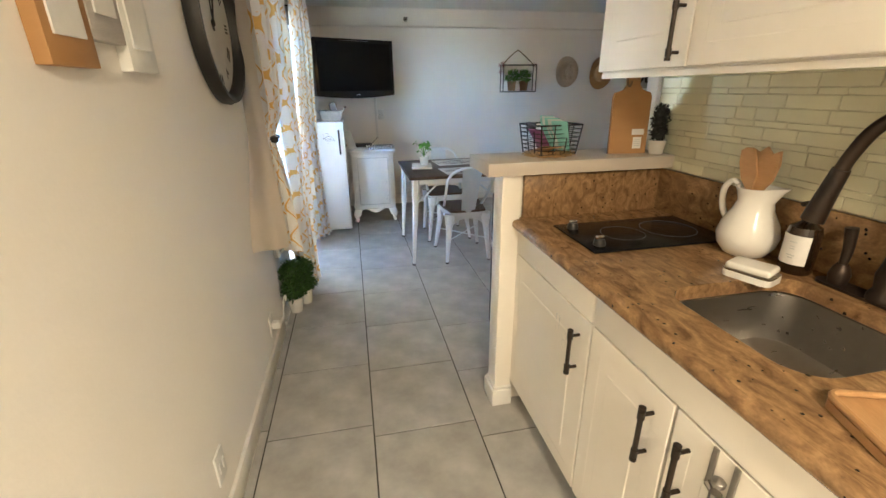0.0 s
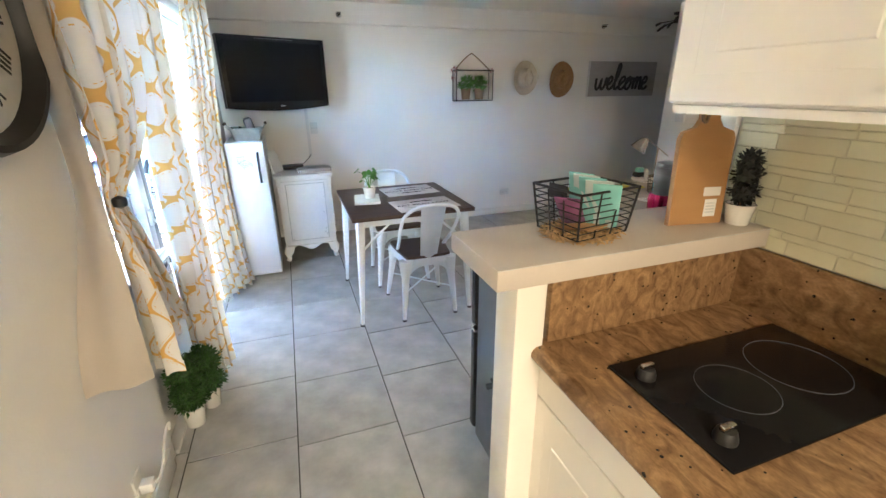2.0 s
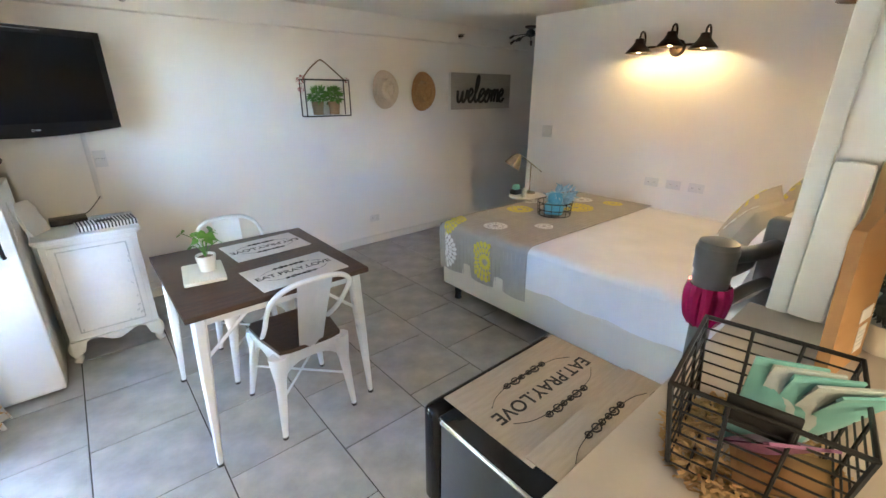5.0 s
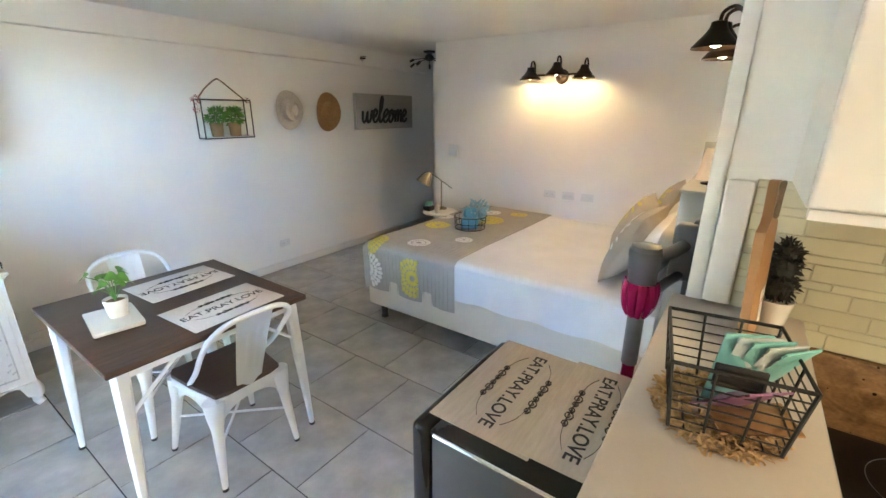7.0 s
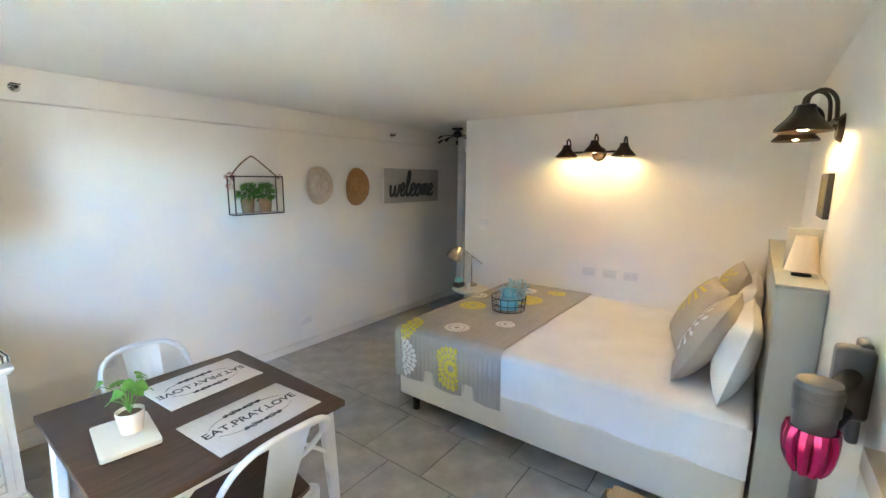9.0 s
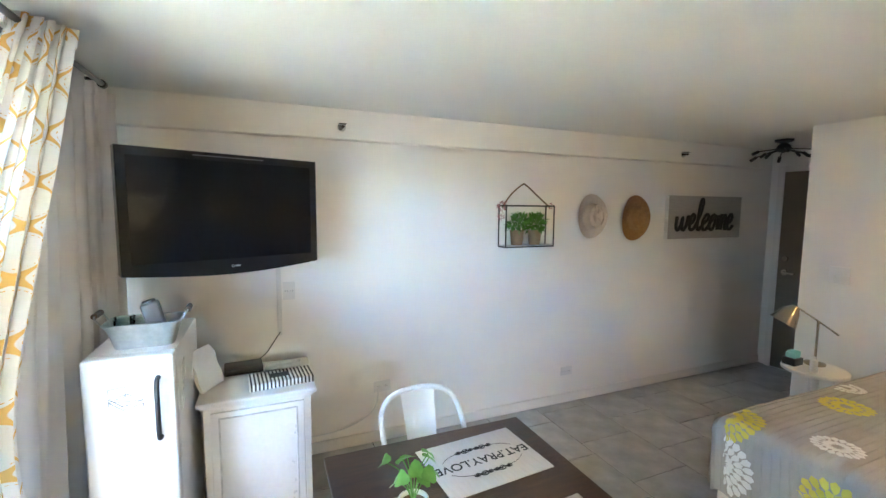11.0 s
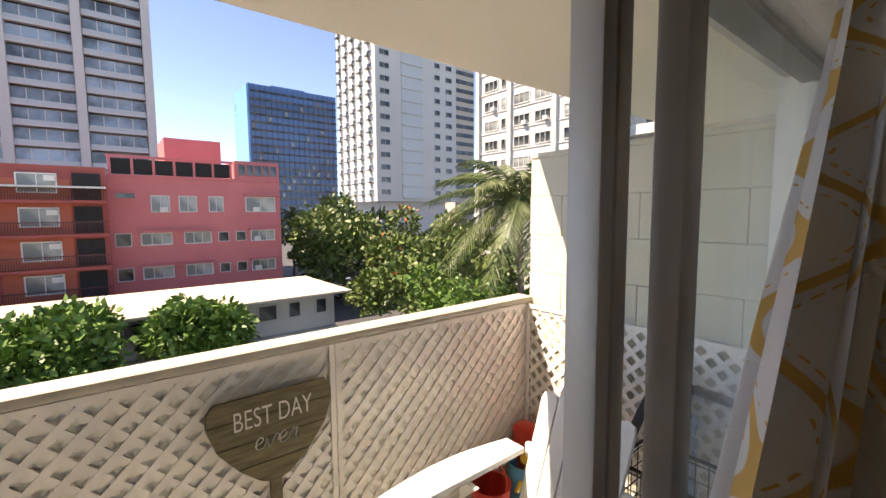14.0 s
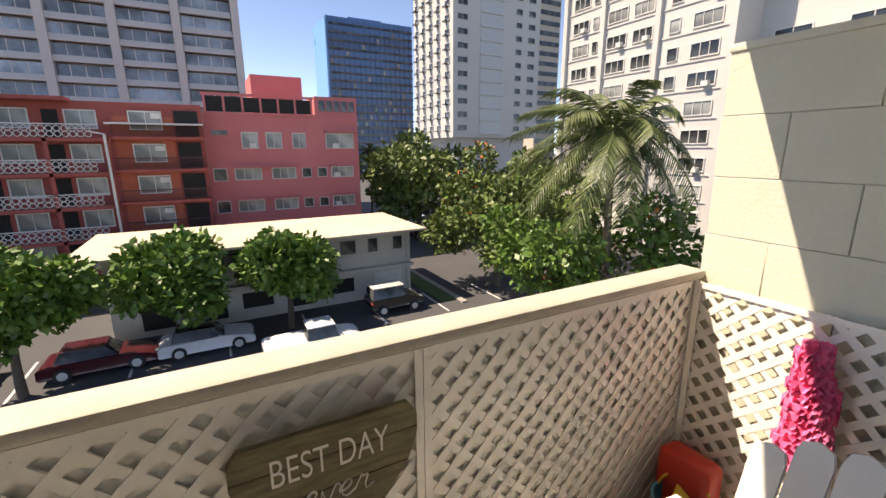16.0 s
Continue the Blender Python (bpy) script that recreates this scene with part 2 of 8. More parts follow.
bar("stile_groove", "dark_alu", -0.54, -0.512, 3.9145, 3.9195, 0.03, 1.955, .001)
bar("stile_channel", "alu", -0.545, -0.507, 3.92, 3.946, 0.03, 1.955)
bar("fixed_stile", "alu", -0.50, -0.466, 3.976, 4.022, 0.03, 1.955)
bar("fixed_stile_edge", "dark_alu", -0.496, -0.469, 4.0225, 4.028, 0.03, 1.955, .001)
bar("bottom_rail", "alu", -0.535, -0.515, 3.947, 5.30, 0.03, 0.10)

# balcony
block("balcony_floor", "balcony_paint", -2.0, -0.65, -1.0, 5.60, -0.15, -0.04, "painted concrete balcony floor", "floor")
block("balcony_soffit", "soffit", -1.93, -0.65, -2.0, 7.5, 2.33, 2.55, "cream painted balcony ceiling slab", "ceiling")
block("parapet", "soffit", -1.905, -1.835, -1.0, 5.38, -0.04, 1.10, "cream solid balcony parapet", "parapet")
block("parapet_cap", "cap", -1.915, -1.803, -1.0, 5.38, 1.101, 1.136, "rounded cream parapet cap", "parapet", 0.012)
block("wall_block", "concrete", -1.82, -0.65, 5.38, 5.56, -0.04, 1.90, "painted concrete block side wall", "wall")
block("wall_balcony_end", "concrete", -2.0, -0.65, -1.15, -1.0, -0.04, 2.33, "painted balcony end wall", "wall")

# ground and surroundings
block("ground", "ground_far", -800, 300, -500, 800, -9.4, -9.0, "dark asphalt ground", "ground")


# ---- special materials ----
def nodes_of(m):
    return m.node_tree.nodes, m.node_tree.links.new, m.node_tree.nodes["Principled BSDF"]


def granite():
    m = material("brown_granite", (0.40, 0.245, 0.115), 0.16, second=(0.115, 0.062, 0.028), scale=15, mix=0.5, fine=150, grain=0.36, bump=0.0, stretch=(1.9, .8, 1.2), gloss_var=0.06)
    n, link, p = nodes_of(m)
    hs = next(x for x in n if x.type == "HUE_SAT")
    big = next(x for x in n if x.type == "TEX_NOISE")
    big.inputs["Distortion"].default_value = 1.6
    big.inputs["Detail"].default_value = 9
    co = next(x for x in n if x.type == "TEX_COORD")
    vo = n.new("ShaderNodeTexVoronoi")
    vo.inputs["Scale"].default_value = 38
    link(co.outputs["Object"], vo.inputs["Vector"])
    patch = n.new("ShaderNodeTexNoise")
    patch.inputs["Scale"].default_value = 13
    link(co.outputs["Object"], patch.inputs["Vector"])
    mul = n.new("ShaderNodeMath")
    mul.operation = "MULTIPLY"
    link(patch.outputs["Fac"], mul.inputs[0])
    mul.inputs[1].default_value = 0.36
    lt = n.new("ShaderNodeMath")
    lt.operation = "LESS_THAN"
    link(vo.outputs["Distance"], lt.inputs[0])
    sub = n.new("ShaderNodeMath")
    sub.operation = "SUBTRACT"
    link(mul.outputs[0], sub.inputs[0])
    sub.inputs[1].default_value = 0.075
    link(sub.outputs[0], lt.inputs[1])
    mix = n.new("ShaderNodeMix")
    mix.data_type = "RGBA"
    link(lt.outputs[0], mix.inputs["Factor"])
    link(hs.outputs[0], mix.inputs[6])
    mix.inputs[7].default_value = (0.02, 0.014, 0.01, 1)
    link(mix.outputs[2], p.inputs["Base Color"])
    return m


def trellis(name, ground, line, cell):
    """Woven curtain cloth with a printed trellis of rounded cells; the pattern follows the cloth."""
    m = material(name, ground, 0.85, scale=4, fine=500, grain=0.06, bump=0.15, depth=0.001)
    n, link, p = nodes_of(m)
    hs = next(x for x in n if x.type == "HUE_SAT")
    uv = n.new("ShaderNodeUVMap")
    sp = n.new("ShaderNodeSeparateXYZ")
    link(uv.outputs[0], sp.inputs[0])

    def wave(out, period):
        a = n.new("ShaderNodeMath")
        a.operation = "MULTIPLY"
        a.inputs[1].default_value = math.tau / period
        link(out, a.inputs[0])
        c = n.new("ShaderNodeMath")
        c.operation = "COSINE"
        link(a.outputs[0], c.inputs[0])
        return c.outputs[0]

    s = n.new("ShaderNodeMath")
    link(wave(sp.outputs[0], cell[0]), s.inputs[0])
    link(wave(sp.outputs[1], cell[1]), s.inputs[1])
    ab = n.new("ShaderNodeMath")
    ab.operation = "ABSOLUTE"
    link(s.outputs[0], ab.inputs[0])
    ramp = n.new("ShaderNodeValToRGB")
    ramp.color_ramp.elements[0].position, ramp.color_ramp.elements[1].position = 0.17, 0.23
    ramp.color_ramp.elements[0].color, ramp.color_ramp.elements[1].color = (1, 1, 1, 1), (0, 0, 0, 1)
    link(ab.outputs[0], ramp.inputs["Fac"])
    band = n.new("ShaderNodeMath")
    band.operation = "COMPARE"
    band.inputs[1].default_value, band.inputs[2].default_value = .52, .045
    link(ab.outputs[0], band.inputs[0])
    dots = n.new("ShaderNodeMath")
    dots.operation = "MULTIPLY"
    link(wave(sp.outputs[0], .017), dots.inputs[0])
    link(wave(sp.outputs[1], .017), dots.inputs[1])
    spot = n.new("ShaderNodeMath")
    spot.operation = "GREATER_THAN"
    spot.inputs[1].default_value = .25
    link(dots.outputs[0], spot.inputs[0])
    both = n.new("ShaderNodeMath")
    both.operation = "MULTIPLY"
    link(band.outputs[0], both.inputs[0])
    link(spot.outputs[0], both.inputs[1])
    fac = n.new("ShaderNodeMath")
    fac.operation = "MAXIMUM"
    link(both.outputs[0], fac.inputs[0])
    link(ramp.outputs[0], fac.inputs[1])
    mix = n.new("ShaderNodeMix")
    mix.data_type = "RGBA"
    link(fac.outputs[0], mix.inputs["Factor"])
    link(hs.outputs[0], mix.inputs[6])
    mix.inputs[7].default_value = (*line, 1)
    link(mix.outputs[2], p.inputs["Base Color"])
    tr = n.new("ShaderNodeBsdfTranslucent")
    link(mix.outputs[2], tr.inputs["Color"])
    ms = n.new("ShaderNodeMixShader")
    ms.inputs["Fac"].default_value = 0.15
    link(p.outputs[0], ms.inputs[1])
    link(tr.outputs[0], ms.inputs[2])
    link(ms.outputs[0], n["Material Output"].inputs["Surface"])
    return m


def glass(name, tint, clear=0.9):
    m = bpy.data.materials.new(name)
    m.use_nodes = True
    n, link = m.node_tree.nodes, m.node_tree.links.new
    tr = n.new("ShaderNodeBsdfTransparent")
    tr.inputs["Color"].default_value = (*tint, 1)
    gl = n.new("ShaderNodeBsdfGlossy")
    gl.inputs["Color"].default_value = (0.9, 0.95, 1.0, 1)
    gl.inputs["Roughness"].default_value = 0.03
    ms = n.new("ShaderNodeMixShader")
    fr = n.new("ShaderNodeFresnel")
    fr.inputs["IOR"].default_value = 1.28
    link(fr.outputs[0], ms.inputs["Fac"])
    link(tr.outputs[0], ms.inputs[1])
    link(gl.outputs[0], ms.inputs[2])
    link(ms.outputs[0], n["Material Output"].inputs["Surface"])
    return m


M.update({
    "granite": granite(),
    "splash": material("cream_glazed_tile", (0.66, 0.64, 0.46), 0.13, second=(0.60, 0.58, 0.40), scale=9, fine=30, grain=0.03, bump=0.25, depth=0.004, vary=0.06, gloss_var=0.05),
    "splash_grout": material("pale_grout", (0.60, 0.57, 0.43), 0.85, scale=20, bump=0.2),
    "cutting_wood": material("tan_fibreboard", (0.40, 0.22, 0.085), 0.55, second=(0.36, 0.19, 0.07), scale=5, fine=200, grain=0.06, bump=0.08, stretch=(1, 1, 5)),
    "wood_light": material("light_wood", (0.45, 0.27, 0.12), 0.5, second=(0.36, 0.19, 0.075), scale=6, fine=60, grain=0.15, bump=0.15, stretch=(6, 1, 6)),
    "wood_grey": material("weathered_grey_wood", (0.22, 0.195, 0.11), 0.75, second=(0.09, 0.078, 0.042), scale=9, fine=70, grain=0.3, bump=0.5, stretch=(6, 1, 8)),
    "ceramic": material("white_ceramic", (0.82, 0.80, 0.74), 0.18, second=(0.78, 0.76, 0.70), scale=5, bump=0.0, grain=0.01),
    "amber": material("dark_amber_glass", (0.02, 0.010, 0.005), 0.08, scale=5, bump=0.0),
    "paper": material("white_paper", (0.78, 0.76, 0.72), 0.8, scale=9, fine=90, grain=0.03, bump=0.05),
    "ink": material("black_ink", (0.02, 0.02, 0.02), 0.7, scale=30, bump=0.0),
    "linen": material("natural_linen_print", (0.50, 0.42, 0.33), 0.85, second=(0.42, 0.35, 0.27), scale=14, fine=260, grain=0.08, bump=0.2, stretch=(1, 8, 1)),
    "mat_white": material("pale_printed_placemat", (0.66, 0.62, 0.60), 0.8, second=(0.60, 0.56, 0.53), scale=14, fine=260, grain=0.06, bump=0.2, stretch=(8, 1, 1)),
    "curtain": trellis("trellis_curtain_cloth", (0.86, 0.84, 0.82), (0.74, 0.46, 0.14), (0.15, 0.165)),
    "liner_cream": material("cream_curtain_liner", (0.82, 0.74, 0.64), 0.85, scale=3, fine=300, grain=0.04, bump=0.12),
    "liner": material("white_curtain_liner", (0.80, 0.77, 0.75), 0.85, scale=3, fine=300, grain=0.04, bump=0.12),
    "glass": glass("window_glass", (0.93, 0.97, 0.96)),
    "louvre_glass": glass("frosted_louvre_glass", (0.86, 0.92, 0.91)),
    "leaf": material("plant_leaf", (0.07, 0.19, 0.028), 0.45, second=(0.13, 0.30, 0.05), scale=30, fine=90, grain=0.15, bump=0.2, island=0.25),
    "leaf_dark": material("dark_foliage", (0.012, 0.014, 0.011), 0.6, second=(0.022, 0.022, 0.016), scale=30, bump=0.2, island=0.3),
    "boxwood": material("artificial_boxwood", (0.022, 0.062, 0.010), 0.6, second=(0.04, 0.10, 0.016), scale=40, bump=0.2, island=0.35),
    "pot": material("clay_pot_tan", (0.33, 0.22, 0.12), 0.8, second=(0.27, 0.17, 0.09), scale=20, bump=0.3),
    "straw": material("straw_hat", (0.42, 0.24, 0.10), 0.8, second=(0.34, 0.18, 0.07), scale=40, fine=240, grain=0.2, bump=0.4),
    "straw_pale": material("pale_woven_hat", (0.62, 0.53, 0.42), 0.85, second=(0.55, 0.46, 0.35), scale=40, fine=240, grain=0.15, bump=0.4),
    "canvas_grey": material("grey_stained_board", (0.46, 0.435, 0.41), 0.8, second=(0.38, 0.36, 0.335), scale=8, fine=80, grain=0.12, bump=0.2, stretch=(1, 1, 8)),
    "sheet": material("white_bed_sheet", (0.82, 0.82, 0.84), 0.8, scale=5, fine=400, grain=0.02, bump=0.1),
    "boxspring": material("cream_bed_base_cover", (0.70, 0.66, 0.58), 0.85, second=(0.66, 0.62, 0.54), scale=5, fine=300, grain=0.04, bump=0.15),
    "runner": material("grey_quilted_throw", (0.42, 0.40, 0.37), 0.85, second=(0.38, 0.36, 0.33), scale=12, fine=220, grain=0.08, bump=0.25),
    "petal_white": material("white_print", (0.84, 0.84, 0.82), 0.85, scale=20, fine=220, bump=0.1),
    "petal_yellow": material("yellow_print", (0.70, 0.62, 0.10), 0.85, scale=20, fine=220, bump=0.1),
    "pillow": material("tan_grey_pillow", (0.50, 0.45, 0.37), 0.85, second=(0.44, 0.39, 0.32), scale=7, fine=240, grain=0.1, bump=0.2),
    "headboard": material("sage_grey_headboard", (0.42, 0.41, 0.36), 0.6, scale=3, fine=160, grain=0.03, bump=0.1),
    "shade": material("cream_lampshade", (0.72, 0.60, 0.44), 0.8, scale=6, fine=220, grain=0.03, bump=0.1),
    "bronze": material("oil_rubbed_bronze", (0.022, 0.017, 0.014), 0.38, second=(0.05, 0.033, 0.022), metal=0.6, scale=14, bump=0.1),
    "brass": material("worn_nickel_brass", (0.46, 0.40, 0.31), 0.25, metal=1.0, scale=10, bump=0.05),
    "bulb": material("lit_bulb", (1.0, 0.62, 0.25), 0.4, glow=1.25, scale=3, bump=0.0),
    "magenta": material("magenta_metallic", (0.42, 0.01, 0.11), 0.18, metal=0.5, scale=7, bump=0.0),
    "grey_plastic": material("dark_grey_plastic", (0.085, 0.085, 0.09), 0.35, second=(0.11, 0.11, 0.115), scale=7, bump=0.05),
    "screen": material("matt_display", (0.008, 0.008, 0.009), 0.2, scale=4, bump=0.0, gloss_var=0.02),
    "vacuum_grey": material("dark_metallic_plastic", (0.11, 0.11, 0.12), 0.3, scale=7, bump=0.05),
    "mid_plastic": material("mid_grey_plastic", (0.26, 0.26, 0.27), 0.35, scale=7, bump=0.05),
    "teal_foil": material("teal_foil_packet", (0.20, 0.50, 0.46), 0.35, second=(0.30, 0.60, 0.56), scale=14, bump=0.2, vary=0.15),
    "pale_foil": material("pale_foil_packet", (0.55, 0.60, 0.58), 0.35, second=(0.45, 0.52, 0.50), scale=14, bump=0.2),
    "purple_foil": material("plum_foil_packet", (0.22, 0.07, 0.17), 0.35, second=(0.30, 0.11, 0.24), scale=14, bump=0.2),
    "shred": material("shredded_wood_wool", (0.62, 0.42, 0.20), 0.8, second=(0.50, 0.32, 0.14), scale=30, bump=0.1, island=0.2),
    "galv": material("galvanised_steel", (0.50, 0.52, 0.53), 0.42, metal=0.8, second=(0.38, 0.40, 0.41), scale=22, fine=70, grain=0.12, bump=0.1),
    "taupe": material("taupe_door_paint", (0.20, 0.16, 0.12), 0.5, second=(0.18, 0.145, 0.11), scale=3, bump=0.1),
    "bag_blue": material("blue_gift_bag", (0.12, 0.42, 0.62), 0.4, second=(0.18, 0.50, 0.70), scale=12, bump=0.3),
    "bag_pale": material("pale_blue_tissue", (0.34, 0.55, 0.66), 0.35, second=(0.45, 0.65, 0.75), scale=16, bump=0.4),
    "rope": material("jute_rope", (0.22, 0.15, 0.09), 0.9, scale=60, fine=200, grain=0.3, bump=0.6),
    "red_paint": material("red_enamel", (0.42, 0.02, 0.02), 0.3, scale=8, bump=0.05),
    "pink_flower": material("dusty_pink_petals", (0.35, 0.13, 0.13), 0.8, second=(0.45, 0.2, 0.2), scale=30, bump=0.2),
    "clock_face": material("clock_face", (0.62, 0.60, 0.55), 0.35, second=(0.56, 0.54, 0.49), scale=4, bump=0.03),
    "worn_white": material("distressed_white_paint", (0.76, 0.76, 0.73), 0.55, second=(0.70, 0.70, 0.68), scale=5, fine=50, grain=0.05, bump=0.2),
    "worn_grey": material("grey_worn_wood", (0.42, 0.43, 0.42), 0.7, second=(0.62, 0.63, 0.61), scale=18, mix=0.3, fine=60, grain=0.15, bump=0.3),
})


# ---- more kit ----
M["gloss_black"].node_tree.nodes["Principled BSDF"].inputs["Specular IOR Level"].default_value = 0.35
M["screen"].node_tree.nodes["Principled BSDF"].inputs["Specular IOR Level"].default_value = 0.18


def words(name, body, size, mat, parent, m, extrude=0.0006, shear=0.0, bold=0.0, label="", spacing=1.0):
    """Lettering as a mesh, centred, lying in its local xy plane."""
    cu = bpy.data.curves.new(name, "FONT")
    cu.body, cu.size, cu.extrude, cu.shear, cu.offset = body, size, extrude, shear, bold
    cu.align_x, cu.align_y, cu.space_character = "CENTER", "CENTER", spacing
    tmp = bpy.data.objects.new(name, cu)
    scene.collection.objects.link(tmp)
    bpy.context.view_layer.update()
    me = bpy.data.meshes.new_from_object(tmp)
    bpy.data.objects.remove(tmp)
    me.materials.clear()
    me.materials.append(M[mat])
    ob = part(name, me, None, parent, label)
    ob.matrix_local = m
    return ob


STROKES = {
    "w": [(0, .85), (.08, .2), (.25, 0), (.42, .25), (.5, .8), (.55, .2), (.72, 0), (.9, .3), (.95, .85), (1.1, .7)],
    "e": [(0, .35), (.3, .5), (.42, .8), (.25, 1), (.08, .7), (.12, .15), (.35, 0), (.6, .25)],
    "l": [(0, .25), (.3, 1.1), (.35, 1.75), (.2, 1.95), (.12, 1.4), (.15, .3), (.3, 0), (.55, .25)],
    "c": [(.5, .75), (.3, 1), (.05, .6), (.1, .1), (.35, 0), (.6, .25)],
    "o": [(.4, .95), (.1, .75), (.1, .15), (.35, 0), (.55, .4), (.45, .9), (.75, .75)],
    "m": [(0, .9), (.1, 0), (.12, .5), (.3, .95), (.4, .7), (.4, 0), (.45, .6), (.65, .95), (.73, .6), (.75, .1), (.9, .05)],
    "v": [(0, .85), (.2, .05), (.3, 0), (.5, .9), (.7, .8)],
    "r": [(0, .2), (.2, 1), (.25, .85), (.45, .9), (.4, .3), (.5, 0), (.75, .25)],
}


def script(body, high, width, r, mat, parent, m, label, flat=.5):
    """Joined handwriting as a bar along pen strokes, centred, in its local xy plane."""
    total = sum(STROKES[ch][-1][0] for ch in body)
    x, line = 0.0, []
    for ch in body:
        for px_, py_ in STROKES[ch]:
            line.append(((x + px_ - total / 2) * width / total + py_ * high * .18, (py_ - .5) * high, 0))
        x += STROKES[ch][-1][0]
    ob = add(parent, "lettering", mat, lambda bm: tube(bm, smooth_path(line, 4), r, 6, flat=flat), label)
    ob.matrix_local = m
    return ob


def ring(r, n, c=(0, 0, 0), axes=((1, 0, 0), (0, 1, 0)), a0=0.0, a1=math.tau, close=True):
    c, u, v = Vector(c), Vector(axes[0]), Vector(axes[1])
    k = n if close else n - 1
    return [c + (u * math.cos(a0 + (a1 - a0) * i / k) + v * math.sin(a0 + (a1 - a0) * i / k)) * r for i in range(n)]


def smooth_path(pts, n=8):
    """A rounded line through points."""
    p = [Vector(q) for q in pts]
    p = [2 * p[0] - p[1]] + p + [2 * p[-1] - p[-2]]
    out = []
    for i in range(1, len(p) - 2):
        for k in range(n):
            t = k / n
            out.append(0.5 * (2 * p[i] + (p[i + 1] - p[i - 1]) * t + (2 * p[i - 1] - 5 * p[i] + 4 * p[i + 1] - p[i + 2]) * t * t + (3 * p[i] - p[i - 1] - 3 * p[i + 1] + p[i + 2]) * t ** 3))
    return out + [p[-2]]


def add(parent, name, mat, fn, label="", smooth=True):
    """One part from a function that fills a bmesh."""
    bm = fresh()
    fn(bm)
    return part(name, bm, mat, parent, label, smooth)


def cloth(name, fn, nu, nv, mat, parent, width, height, label="", thick=0.003):
    """A cloth with its pattern in metres along it."""
    bm = fresh()
    uv = bm.loops.layers.uv.new("UVMap")
    g = [[bm.verts.new(fn(i / nu, j / nv)) for j in range(nv + 1)] for i in range(nu + 1)]
    for i in range(nu):
        for j in range(nv):
            f = bm.faces.new((g[i][j], g[i + 1][j], g[i + 1][j + 1], g[i][j + 1]))
            for lp, (a, b) in zip(f.loops, ((i, j), (i + 1, j), (i + 1, j + 1), (i, j + 1))):
                lp[uv].uv = (a / nu * width, b / nv * height)
    return part(name, bm, mat, parent, label)


def foliage(bm, centre, radius, count, size, rng, squash=1.0, fold=0.25):
    """Many small folded leaves scattered in a lumpy ball."""
    for _ in range(count):
        d = Vector((rng.gauss(0, 1), rng.gauss(0, 1), rng.gauss(0, 1))).normalized()
        r = radius * (0.55 + 0.45 * rng.random()) * (0.9 + 0.25 * noise.noise(d * 2.2 + Vector(centre)))
        c = Vector(centre) + Vector((d.x, d.y, d.z * squash)) * r
        t = (d + Vector((rng.gauss(0, .6), rng.gauss(0, .6), rng.gauss(0, .6)))).normalized()
        s = t.orthogonal().normalized()
        s.rotate(Matrix.Rotation(rng.random() * 6.28, 3, t))
        l, w = size * (0.7 + 0.6 * rng.random()), size * 0.42
        k = s.cross(t) * w * fold
        a, b, e, f = (bm.verts.new(x) for x in (c, c + t * l * .5 + s * w * .5 + k, c + t * l, c + t * l * .5 - s * w * .5 + k))
        bm.faces.new((a, b, e, f))


# ---- kitchen ----
def panel_door(parent, name, x, y0, y1, z0, z1, out=-1, label="", mat="cream"):
    """A raised-panel door facing along x (out = -1: towards -x)."""
    def make(bm):
        box(bm, *sorted((x, x - out * 0.02)), y0, y1, z0, z1, 0.003)
        f = 0.055
        for a, b, c, d in ((y0 + f, y1 - f, z0 + f, z1 - f),):
            lo = [(a, c), (b, c), (b, d), (a, d)]
            g = 0.021
            hi = [(a + g, c + g), (b - g, c + g), (b - g, d - g), (a + g, d - g)]
            h2 = [(a + 2 * g, c + 2 * g), (b - 2 * g, c + 2 * g), (b - 2 * g, d - 2 * g), (a + 2 * g, d - 2 * g)]
            loops = [[bm.verts.new((x + out * dx, p, q)) for p, q in pts] for pts, dx in ((lo, 0.0006), (hi, -0.011), (h2, 0.002))]
            for la, lb in zip(loops, loops[1:]):
                for k in range(4):
                    bm.faces.new((la[k], la[(k + 1) % 4], lb[(k + 1) % 4], lb[k]))
            bm.faces.new(loops[-1])
            fr = [(y0 + 0.004, z0 + 0.004), (y1 - 0.004, z0 + 0.004), (y1 - 0.004, z1 - 0.004), (y0 + 0.004, z1 - 0.004)]
            outer = [bm.verts.new((x + out * 0.0006, p, q)) for p, q in fr]
            for k in range(4):
                bm.faces.new((outer[k], outer[(k + 1) % 4], loops[0][(k + 1) % 4], loops[0][k]))
    return add(parent, name, mat, make, label, False)


def pull(parent, x, y, z0, z1, out=-1):
    def make(bm):
        tube(bm, [(x + out * 0.032, y, z0), (x + out * 0.032, y, z1)], 0.0065, 10)
        for z in (z0 + 0.018, z1 - 0.018):
            tube(bm, [(x, y, z), (x + out * 0.034, y, z)], 0.005, 8)
            tube(bm, [(x + out * 0.032, y, z - 0.011), (x + out * 0.032, y, z + 0.011)], 0.0088, 10)
        for z in (z0, z1):
            tube(bm, [(x + out * 0.032, y, z - 0.004), (x + out * 0.032, y, z + 0.004)], 0.0088, 10)
    return add(parent, "handle", "bronze", make, "dark bronze bar handle")


